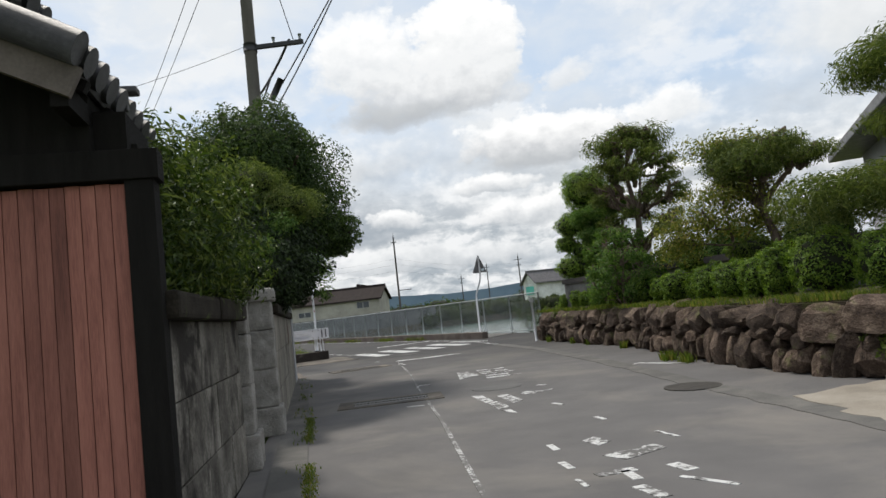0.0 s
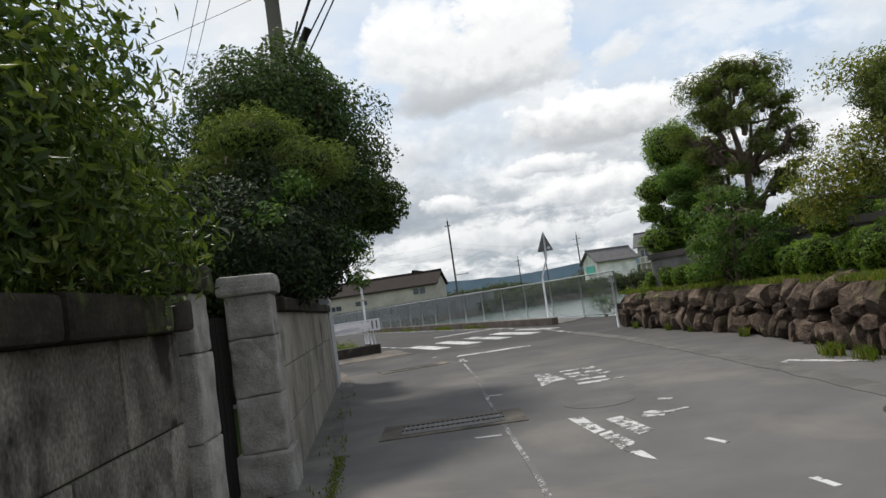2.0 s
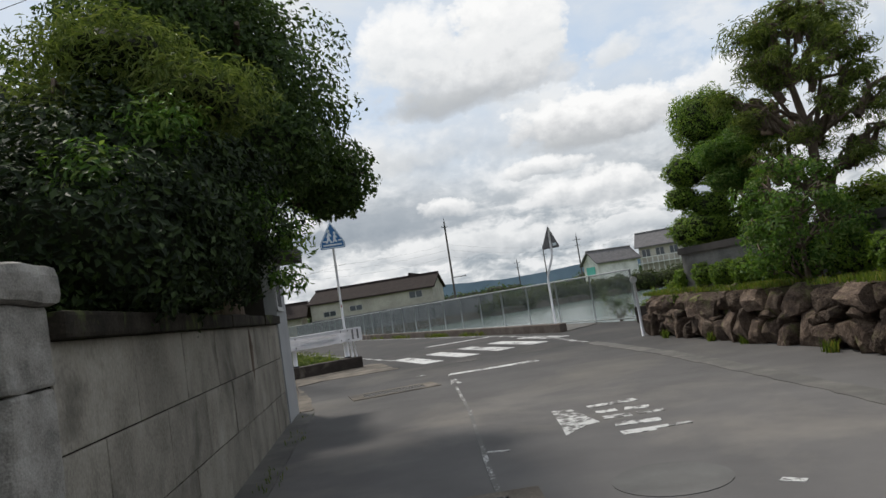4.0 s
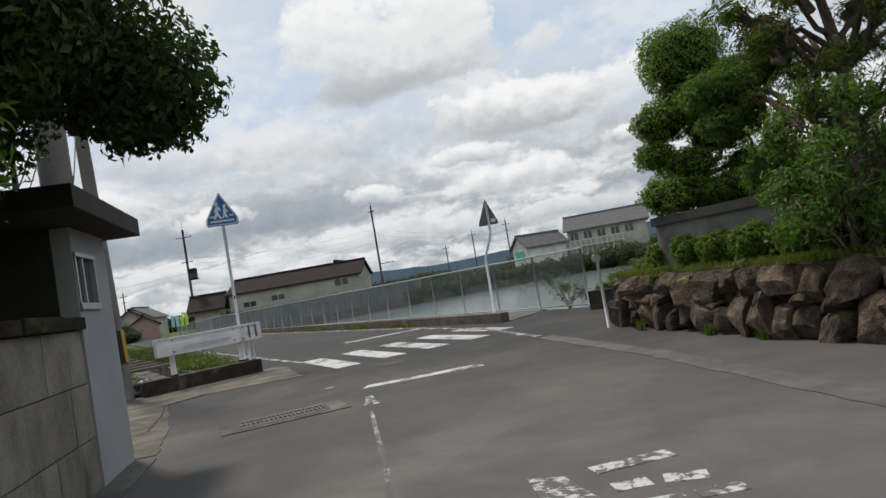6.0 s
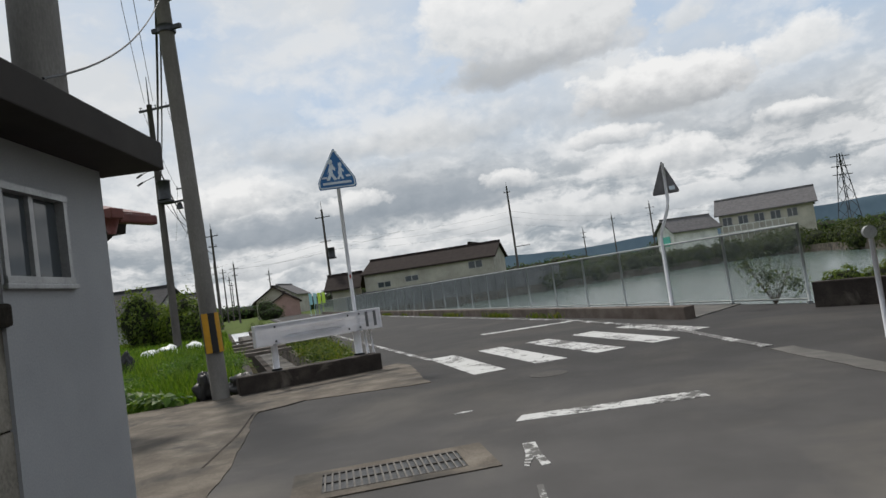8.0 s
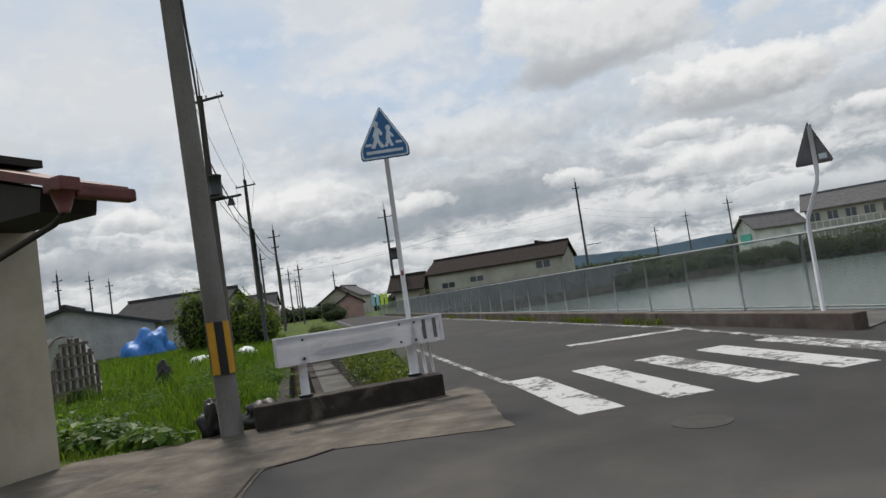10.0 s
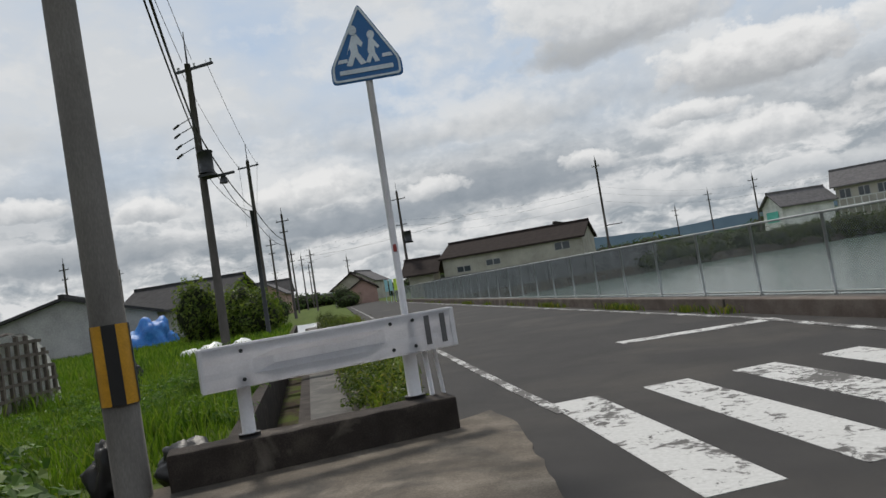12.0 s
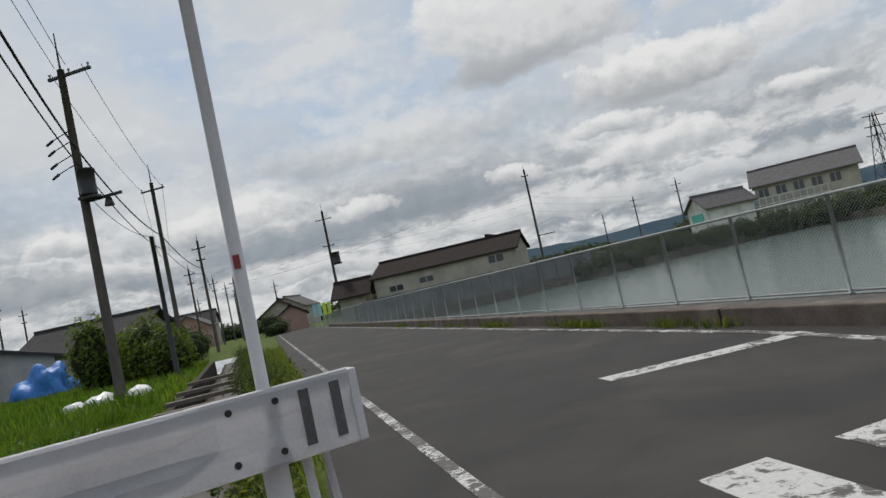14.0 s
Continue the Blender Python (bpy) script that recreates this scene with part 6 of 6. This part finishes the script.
leaves("young_growth", [(0.75, -0.35, 2.75, 0.30, 0.35, 0.20), (0.95, 0.45, 2.25, 0.25, 0.35, 0.22), (0.95, 1.25, 2.15, 0.22, 0.35, 0.25), (0.65, -0.95, 2.35, 0.25, 0.30, 0.20), (0.55, 0.3, 3.05, 0.35, 0.40, 0.18), (0.98, 1.05, 1.75, 0.15, 0.30, 0.15)],
       3600, 0.058, L_MID, camellia, 118, 0.9, 0.36, label="bright green new growth", upward=0.7)
pad_tree(-2.75, 11.9, 0.0, "cloud-clipped podocarpus with soft green pads", [(0, 0, -0.05), (0, 0, 1.2), (0.05, 0, 2.4), (0.05, 0, 3.6)],
         [(-0.1, 0, 3.55, 0.62, 0.65, 0.33), (0.45, 0.1, 3.15, 0.55, 0.6, 0.30), (-0.55, -0.2, 3.1, 0.5, 0.5, 0.28)],
         12000, 0.075, L_PINE, 114, shell=0.45, fill=0.6, name="podocarpus", aspect=0.2, trunk=0.08)
pad_tree(-3.3, 14.25, 0.0, "large dense round evergreen oak overhanging the wall", [(0, 0, -0.05), (0.1, 0, 1.2), (0, 0, 2.6), (0.05, 0, 4.2)],
         [(0.0, 0, 4.0, 1.5, 1.55, 1.38), (0.40, -0.2, 3.30, 1.12, 1.25, 0.72), (-0.75, 0.2, 3.15, 1.15, 1.3, 1.0), (0.05, -0.4, 4.4, 1.15, 1.15, 1.05), (-0.8, -0.6, 2.5, 0.7, 0.75, 0.5), (1.1, 0.9, 3.08, 0.52, 0.6, 0.44), (1.05, 0.95, 2.80, 0.40, 0.48, 0.24)],
         90000, 0.068, L_DARK, 115, shell=0.42, fill=0.62, gaps=0.12, name="evergreen_oak", aspect=0.5, trunk=0.18, fuzz=0.03)
pad_tree(-4.9, 17.0, 0.0, "dark garden tree behind the house", [(0, 0, -0.05), (0, 0, 1.5), (0, 0, 3.0), (0, 0, 4.0)],
         [(-0.5, -1.2, 3.4, 1.4, 1.4, 1.0), (-1.2, -3.0, 3.6, 1.5, 1.5, 1.5), (-2.0, -6.0, 3.0, 1.6, 1.6, 1.5)],
         24000, 0.11, L_DARK, 116, shell=0.4, fill=0.75, name="garden_tree", trunk=0.15)

# ---- grass, weeds and field clutter ----
FIELD = [(-9.0, 23.5), (-7.5, 24.6), ditch_pt(0.3, -0.6), ditch_pt(16, -0.6), (-22, 38), (-24, 30), (-16, 23)]
tagged(blades("field_grass", scatter(FIELD, 90000, 21, -0.07), 0.12, 0.015, GRASS, 22), "bright green grass of the fallow field", "grass", "", "stuff")
g = np.random.default_rng(77)
tufts = scatter(FIELD, 70, 78, -0.07)
spots = np.concatenate([t + np.column_stack((g.normal(size=(90, 2)) * 0.22, np.zeros(90))) for t in tufts])
tagged(blades("field_tufts", spots, 0.42, 0.02, GRASS, 79, 0.5), "taller grass tufts in the fallow field", "grass", "", "stuff")
FAR_FIELD = [(-16, 23), (-24, 30), (-22, 38), ditch_pt(16, -0.6), ditch_pt(42, -0.7), (-45, 66), (-60, 60), (-50, 30)]
tagged(blades("far_field_grass", scatter(FAR_FIELD, 60000, 23, -0.07), 0.34, 0.06, GRASS, 24), "bright green grass further out in the field", "grass", "", "stuff")
STRIP = [ditch_pt(0.5, 1.16), ditch_pt(0.9, 1.6), road_pt(30, 8.3), road_pt(62, 8.2), ditch_pt(40, 1.16), ditch_pt(14, 1.16)]
tagged(blades("ditch_weeds", scatter(STRIP, 26000, 25, -0.07), 0.34, 0.022, WEED, 26, 0.45), "tall yellow-green weeds beside the ditch", "weeds", "", "stuff")
tagged(blades("ditch_weeds", scatter([ditch_pt(0.4, 1.08), ditch_pt(0.5, 1.45), ditch_pt(4.5, 1.7), ditch_pt(4.5, 1.08)], 2200, 35, -0.05), 0.34, 0.014, WEED, 36, 0.6), "tall weeds behind the guard rail", "weeds", "", "stuff")
r = random.Random(91)
bl = []
for k in range(90):
    d0 = 6.0 + 40.0 * r.random() ** 1.4
    x, y = ditch_pt(d0, r.uniform(1.05, 2.1))
    bl.append((x, y, 0.1, r.uniform(0.2, 0.45), r.uniform(0.2, 0.5), r.uniform(0.2, 0.75)))
leaves("ditch_bushes", bl, 11000, 0.085, L_REED, None, 93, 0.9, 0.35, label="overgrown olive weeds between ditch and road", kind="stuff", upward=0.6)
for mt, nm, n in ((L_BRUSH, "leafy dark green weeds behind the guard rail", 26), (WEED, "yellowing leafy weeds behind the guard rail", 18)):
    bl = []
    for k in range(n):
        x, y = ditch_pt(r.uniform(0.45, 6.5), r.uniform(0.95, 1.6))
        bl.append((x, y, r.uniform(0.05, 0.22), r.uniform(0.12, 0.26), r.uniform(0.12, 0.26), r.uniform(0.12, 0.28)))
    leaves("leafy_weeds", bl, n * 120, 0.06, mt, None, 92 + n, 0.9, 0.45, label=nm, kind="stuff", upward=0.6)
bl = []
for k in range(46):
    q = (r.uniform(-15.5, -8.2), r.uniform(24.2, 33.0))
    if inside(FIELD, np.array([q]))[0]:
        bl.append((*q, 0.05, r.uniform(0.2, 0.55), r.uniform(0.2, 0.55), r.uniform(0.15, 0.42)))
leaves("field_weeds", bl, 7000, 0.075, L_MID, None, 95, 0.9, 0.4, label="darker leafy weed clumps in the field", kind="stuff", upward=0.6)
bl = []
for k in range(26):
    p, t = along(ridge, TL - r.uniform(0.0, 6.5))
    q = p + Vector((t.y, -t.x)) * r.uniform(-0.10, 0.25)
    bl.append((q.x, q.y, r.uniform(0.62, 0.95), r.uniform(0.10, 0.2), r.uniform(0.14, 0.28), r.uniform(0.10, 0.24)))
leaves("trailing_ivy", bl, 2600, 0.055, L_LIGHT, None, 97, 0.8, 0.7, label="yellow-green ivy trailing over the boulder wall", kind="stuff")
spots = [(*wall_pt(5.6 + 5.2 * r.random(), 0.31 + 0.03 * r.gauss(0, 1)), 0.012) for k in range(2600)]
tagged(blades("gutter_moss", [q for q in spots if math.sin(q[1] * 2.1 + 0.4) > -0.35], 0.018, 0.010, WEED, 98), "yellow-green moss along the gutter joint", "moss", "", "stuff")
spots = []
for k in range(60):
    u = 30 + 52 * g.random() ** 1.3
    if math.sin(u * 1.3) + math.sin(u * 0.47) > -0.1:
        for j in range(26):
            x, y = road_pt(u + g.normal() * 0.35, 13.88 + g.normal() * 0.06)
            spots.append((x, y, 0.0))
tagged(blades("kerb_weeds", spots, 0.17, 0.022, WEED, 27, 0.5), "low weeds along the kerb foot", "weeds", "", "stuff")
spots = [(*wall_pt(7 + 10 * g.random(), 0.10 + 0.25 * g.random()), 0.01) for k in range(380)]
tagged(blades("gutter_weeds", [s for s in spots if math.sin(s[1] * 3) > 0.2], 0.045, 0.010, WEED, 28), "small weeds in the gutter", "weeds", "", "stuff")
leaves("kudzu_patch", [(-9.6, 24.2, 0.12, 1.1, 0.5, 0.22), (-11.2, 25.0, 0.12, 1.3, 0.8, 0.22), (-8.2, 23.75, 0.08, 0.6, 0.25, 0.14)], 1500, 0.14, L_MID, None, 29, 0.8, 0.8, label="broad-leaved vine patch at the field edge", kind="stuff", upward=1.2)
leaves("pond_shrub", [(2.55, 29.35, 0.55, 0.45, 0.35, 0.5), (2.9, 28.8, 0.4, 0.3, 0.3, 0.35), (2.2, 29.8, 0.85, 0.25, 0.25, 0.3)], 1300, 0.06, L_BRUSH, None, 30, 0.95, 0.45, label="straggly green shrub growing through the fence", kind="stuff")
bm = bmesh.new()
for k in range(9):
    a = k * 0.7
    tube(bm, [(2.6, 29.3, -0.05), (2.6 + 0.3 * math.cos(a), 29.3 + 0.2 * math.sin(a), 0.5), (2.6 + 0.5 * math.cos(a), 29.3 + 0.3 * math.sin(a), 0.95)], [0.012, 0.008, 0.004], 5)
tagged(part("shrub_stems", bm, BARK), "thin bare stems of the fence shrub", "stems", "", "stuff")

# rubbish bags at the pole
for x, y, sx, sy, sz in ((-7.50, 24.12, 0.19, 0.17, 0.32), (-7.02, 24.55, 0.34, 0.22, 0.24), (-15.9, 33.0, 0.20, 0.20, 0.42)):
    bm = bmesh.new()
    for v in bmesh.ops.create_icosphere(bm, subdivisions=4, radius=1.0)["verts"]:
        w = 1 + 0.45 * noise.noise(v.co * 2.2 + Vector((x, y, 0))) + 0.16 * noise.noise(v.co * 7)
        v.co = Vector((v.co.x * sx * w, v.co.y * sy * w, max(v.co.z, -0.7) * sz * w + sz * 0.6))
    ob = part("rubbish_bag", bm, BLACK, smooth=True)
    ob.location = (x, y, -0.07)
    tagged(ob, "crumpled black plastic rubbish bag in the grass", "rubbish bag")
for x, y, s in ((-20.9, 42.2, 0.5), (-20.2, 43.3, 0.45), (-21.4, 41.6, 0.4)):
    bm = bmesh.new()
    for v in bmesh.ops.create_icosphere(bm, subdivisions=3, radius=s)["verts"]:
        v.co = v.co * (1 + 0.5 * noise.noise(v.co * 4 + Vector((x, 0, 0))))
        v.co.z = max(v.co.z, -0.2) * 0.6 + 0.1
    ob = part("rubbish_bag", bm, FILM, smooth=True)
    ob.location = (x, y, -0.07)
    tagged(ob, "white plastic sacks heaped at the pole foot", "rubbish bag")

# plastic tunnel greenhouse
gh2 = root("tunnel_greenhouse", "small plastic tunnel greenhouse with weathered timber end frame", "greenhouse", (-16.85, 30.85, -0.07), -73)
gh2.scale = (0.83, 1.0, 1.0)
bm = bmesh.new()
arc = [(1.5 * math.cos(a * math.pi / 14), 1.75 * math.sin(a * math.pi / 14)) for a in range(15)]
lo = [bm.verts.new((x, 0, z)) for x, z in arc]
hi = [bm.verts.new((x, -6, z)) for x, z in arc]
for i in range(14):
    bm.faces.new((lo[i], lo[i + 1], hi[i + 1], hi[i])).smooth = True
bmesh.ops.solidify(bm, geom=bm.faces[:], thickness=0.02)
part("film_cover", bm, FILM, gh2)
bm = bmesh.new()
bm.faces.new([bm.verts.new((x * 0.97, -0.12, z * 0.97)) for x, z in arc])
bmesh.ops.solidify(bm, geom=bm.faces[:], thickness=0.01)
part("end_film", bm, FILM, gh2)
for x in (-1.25, -0.9, -0.55, -0.2, 0.2, 0.55, 0.9, 1.25):
    bm = bmesh.new()
    box(bm, (x - 0.04, -0.02, 0), (x + 0.04, 0.06, 1.7 * math.sqrt(1 - (x / 1.5) ** 2)))
    part("frame_post", bm, OLD_WOOD, gh2)
for k in range(7):
    bm = bmesh.new()
    tube(bm, [(x * 1.012, -0.3 - 0.9 * k, z * 1.012) for x, z in arc], 0.035, 6)
    part("hoop", bm, OLD_WOOD, gh2)
for z in (0.3, 0.6, 0.9, 1.2, 1.5):
    bm = bmesh.new()
    w = 1.45 * math.sqrt(1 - (z / 1.8) ** 2)
    box(bm, (-w, 0.0, z), (w, 0.05, z + 0.07))
    part("frame_rail", bm, OLD_WOOD, gh2)

bm = bmesh.new()
for v in bmesh.ops.create_icosphere(bm, subdivisions=4, radius=1.0)["verts"]:
    w = 1 + 0.45 * noise.noise(v.co * 1.9) + 0.22 * abs(noise.noise(v.co * 4.2))
    v.co = Vector((v.co.x * 1.7 * w, v.co.y * 1.2 * w, max(v.co.z, 0.0) * 1.9 * w))
ob = part("tarpaulin_cover", bm, TARP, smooth=True)
ob.matrix_basis = pose(-38.6, 57.9, -0.1, 0, 0, 35)
tagged(ob, "heap covered by a bright blue tarpaulin", "tarpaulin")

# ---- houses beyond the field and the pond ----
def wallmat(name, c):
    return surface(name, c, rough=0.85, scale=0.6, fine=8, bump=0.05)


GREY_HOUSE, BEIGE, CREAM, PINK = wallmat("grey_house_wall", (0.36, 0.355, 0.35)), wallmat("beige_wall", (0.37, 0.355, 0.315)), wallmat("cream_wall", (0.40, 0.38, 0.33)), wallmat("pink_wall", (0.36, 0.24, 0.21))
WHITE_HOUSE = wallmat("white_wall", (0.62, 0.63, 0.62))
DARK_ROOF = surface("dark_grey_roof", (0.050, 0.049, 0.051), rough=0.85, scale=2, fine=20, bump=0.2, spec=0.1)
BROWN_ROOF = surface("brown_tile_roof", (0.036, 0.029, 0.027), rough=0.9, scale=2, fine=20, bump=0.2, spec=0.08)
GREY_ROOF = surface("grey_tile_roof", (0.13, 0.125, 0.128), rough=0.85, spec=0.1, scale=2, fine=20, bump=0.2)
TEAL = surface("teal_board", (0.10, 0.42, 0.36), rough=0.6)


def gable_house(x, y, rz, w, dpt, eave, ridge_, label, wall_m, roof_m, over=0.5, base=-0.07, windows=(), name="house"):
    """Ridge along local x; walls from base to eave; gable ends; windows on the front as (x, z, w, h)."""
    h = root(name, label, "house", (x, y, base), rz)
    bm = bmesh.new()
    o = [(-dpt / 2, 0), (dpt / 2, 0), (dpt / 2, eave), (0, ridge_), (-dpt / 2, eave)]
    lo = [bm.verts.new((-w / 2, p, z)) for p, z in o]
    hi = [bm.verts.new((w / 2, p, z)) for p, z in o]
    bm.faces.new(lo), bm.faces.new(hi)
    for i in range(5):
        bm.faces.new((lo[i], lo[(i + 1) % 5], hi[(i + 1) % 5], hi[i]))
    bmesh.ops.recalc_face_normals(bm, faces=bm.faces)
    part("wall", bm, wall_m, h)
    sl = (ridge_ - eave) / (dpt / 2)
    bm = bmesh.new()
    for s in (-1, 1):
        q = [(-w / 2 - over, s * (dpt / 2 + over), eave - sl * over), (w / 2 + over, s * (dpt / 2 + over), eave - sl * over), (w / 2 + over, 0, ridge_), (-w / 2 - over, 0, ridge_)]
        a = [bm.verts.new((p[0], p[1], p[2] + 0.02)) for p in q]
        b = [bm.verts.new((p[0], p[1], p[2] + 0.24)) for p in q]
        bm.faces.new(a), bm.faces.new(b)
        for i in range(4):
            bm.faces.new((a[i], a[(i + 1) % 4], b[(i + 1) % 4], b[i]))
    box(bm, (-w / 2 - over, -0.2, ridge_ + 0.1), (w / 2 + over, 0.2, ridge_ + 0.45))
    bmesh.ops.recalc_face_normals(bm, faces=bm.faces)
    part("roof", bm, roof_m, h)
    for wx, wz, ww, wh in windows:
        bm = bmesh.new()
        box(bm, (wx - ww / 2, -dpt / 2 - 0.04, wz), (wx + ww / 2, -dpt / 2 + 0.02, wz + wh))
        fr = part("window", bm, ALU, h)
        for sgn in (-1, 1):
            bm = bmesh.new()
            box(bm, (wx + sgn * ww / 4 - ww / 4 + 0.07, -dpt / 2 - 0.06, wz + 0.08), (wx + sgn * ww / 4 + ww / 4 - 0.07, -dpt / 2 - 0.045, wz + wh - 0.08))
            part("pane", bm, GLASS, fr)
    return h


# long beige hall beyond the fence
lb = gable_house(-22.6, 106.0, -3.0, 18.2, 8.0, 4.35, 6.1, "long beige single-storey hall with a brown roof", BEIGE, BROWN_ROOF, 0.4, windows=((-6.3, 2.3, 1.9, 0.8), (-2.3, 2.6, 1.9, 0.8), (6.6, 3.1, 1.9, 1.0)))
gable_house(-18.0, 113.0, 87.0, 5.0, 6.0, 5.2, 6.7, "brown gabled house end behind the hall", BEIGE, BROWN_ROOF, 0.6)
gable_house(-35.2, 104.0, 10, 3.2, 5, 3.2, 4.7, "brown tiled house beside the hall", BEIGE, BROWN_ROOF, 0.9)
# houses over the pond
h5 = gable_house(15.6, 143, 24, 8.6, 5.6, 4.7, 6.7, "white boat house with a grey tiled roof on the far bank", WHITE_HOUSE, GREY_ROOF, 0.6, base=0.4)
bm = bmesh.new()
box(bm, (-4.45, -1.6, 2.2), (-4.33, 1.6, 3.9))
part("teal_board", bm, TEAL, h5)
h6 = gable_house(29.8, 146, -14, 15.0, 9.0, 6.5, 9.0, "long cream two-storey house with balcony on the far bank", CREAM, GREY_ROOF, 0.7, base=0.4, windows=((-6.2, 4.3, 1.6, 1.5), (-3.6, 4.3, 1.6, 1.5), (-1.0, 4.3, 1.6, 1.5), (1.6, 4.3, 1.6, 1.5), (4.2, 4.3, 1.6, 1.5)))
bm = bmesh.new()
for k in range(12):
    box(bm, (-8.2 + k * 1.0, -5.9, 0.0), (-8.05 + k * 1.0, -5.75, 4.2))
box(bm, (-8.4, -6.0, 4.15), (3.2, -5.7, 4.3))
box(bm, (-8.4, -6.0, 3.0), (3.2, -4.7, 3.15))
part("balcony_rail", bm, WHITE_HOUSE, h6)
# shed and houses left of the field
gable_house(-48.5, 61.0, 128, 8.5, 12.5, 2.6, 4.4, "low grey shed with a dark shallow roof", GREY_HOUSE, DARK_ROOF, 0.5)
gable_house(-53.0, 80.0, 12, 11.0, 9.0, 3.2, 5.4, "dark-roofed farmhouse behind the shed", GREY_HOUSE, DARK_ROOF, 0.9, windows=((-4.0, 2.0, 1.4, 1.0),))
gable_house(-75, 62, 20, 12, 8, 2.2, 3.9, "low dark-roofed shed at the field edge", GREY_HOUSE, DARK_ROOF, 0.5)
# village along the far road
gable_house(-60, 132, 112, 9, 6.5, 3.2, 5.4, "brown house at the end of the road", CREAM, BROWN_ROOF, 0.7)
gable_house(-53, 121, 118, 6, 4.5, 2.4, 3.8, "low red-brown shed beside the road", PINK, BROWN_ROOF, 0.4)
gable_house(-82, 138, 115, 10, 7, 4.2, 6.4, "pink distant village house", PINK, GREY_ROOF, 0.5)
gable_house(-98, 160, 25, 12, 8, 5.2, 7.8, "distant cream village house", CREAM, DARK_ROOF, 0.5)
gable_house(-74, 165, 100, 12, 8, 4.4, 6.8, "distant beige village house", BEIGE, GREY_ROOF, 0.5)
gable_house(-120, 150, 25, 16, 9, 5.0, 7.8, "distant grey village house", GREY_HOUSE, DARK_ROOF, 0.5)
fl = root("flag_row", "row of pale blue and yellow-green banners at the roadside", "banners", (-33.2, 89.0, 0.0), 28)
for k, c in enumerate(((0.30, 0.55, 0.60), (0.35, 0.60, 0.62), (0.55, 0.75, 0.10), (0.50, 0.72, 0.10))):
    bm = bmesh.new()
    box(bm, (-1.0 + k * 0.5, -0.02, 1.3), (-0.68 + k * 0.5, 0.02, 2.6))
    box(bm, (-1.04 + k * 0.5, -0.02, 0.0), (-1.0 + k * 0.5, 0.02, 2.7))
    part("banner", bm, surface("banner_cloth_%s" % "abcd"[k], c, rough=0.8), fl)

# bushes: far bank, beside the transformer pole, distance
def bank(name, pts, h, wdt, count, size, material, seed, label, z=0.0):
    bl = []
    r = random.Random(seed)
    for a, b in zip(pts, pts[1:]):
        n = max(2, int((Vector(b) - Vector(a)).length / (wdt * 0.9)))
        for k in range(n):
            p = Vector(a).lerp(Vector(b), k / n)
            hh = h * r.uniform(0.7, 1.2)
            bl.append((p.x + r.uniform(-1, 1), p.y + r.uniform(-1, 1), z + hh * 0.45, wdt * r.uniform(0.7, 1.2), wdt * r.uniform(0.7, 1.2), hh * 0.6))
    ob = leaves(name, bl, count, size, material, None, seed, 0.5, 0.5, label=label, kind="stuff")
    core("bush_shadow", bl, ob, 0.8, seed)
    ob["category"] = "bushes"


bank("bank_bushes", [(-6.5, 99.5), (3, 109), (22, 123), (29, 107), (27, 82), (24, 62)], 2.6, 2.4, 62000, 0.34, L_REED, 201, "green bushes lining the far bank of the pond", -0.8)
bank("bank_bushes", [(10.5, 35), (24, 60)], 1.9, 1.6, 20000, 0.20, L_REED, 202, "green reeds and bushes on the near bank of the pond", -0.6)
bank("field_bushes", [(-26.5, 52.5), (-28.5, 53), (-31.5, 54)], 3.0, 1.5, 12000, 0.22, L_LIGHT, 203, "rounded green bush beside the utility pole", 0)
bank("field_bushes", [(-36, 66), (-42, 78)], 2.8, 1.8, 6000, 0.26, L_DARK, 204, "dark bushes along the far road", 0)
bank("far_trees", [(-160, 170), (-110, 185), (-60, 200), (-20, 190), (10, 185), (40, 180), (90, 175), (140, 160)], 4.2, 5.0, 26000, 0.9, L_DARK, 205, "distant dark tree line", 0)
bank("roadside_bushes", [(-49, 108), (-52, 114)], 2.6, 1.6, 4000, 0.22, L_DARK, 206, "dark bushes near the end of the road", 0)

# hills on the horizon; distance haze is put into their colour
HILL = surface("hazy_hill", (0.13, 0.185, 0.225), (0.11, 0.16, 0.20), (0.15, 0.21, 0.245), 1.0, 0.004, 0.03, 0.0, spec=0.0)
bm = bmesh.new()
prev = None
for k in range(121):
    a = radians(-75 + 150 * k / 120)
    R = 3000
    x, y = R * math.sin(a), R * math.cos(a)
    hgt = 92 + 16 * noise.noise(Vector((k * 0.07, 0.3, 0))) + 12 * noise.noise(Vector((k * 0.23, 1.7, 0))) + 6 * noise.noise(Vector((k * 0.9, 4, 0)))
    hgt *= 0.35 + 0.65 * min(1.0, max(0.0, (math.degrees(a) + 22) / 12))
    cur = [bm.verts.new((x, y, -60)), bm.verts.new((x, y, hgt)), bm.verts.new((x * 1.2, y * 1.2, hgt * 0.8))]
    if prev:
        for i in range(2):
            bm.faces.new((prev[i], cur[i], cur[i + 1], prev[i + 1]))
    prev = cur
bmesh.ops.recalc_face_normals(bm, faces=bm.faces)
tagged(part("backdrop", bm, HILL, smooth=True), "low hills on the horizon, haze put into their blue-green colour", "hills", "", "structure")
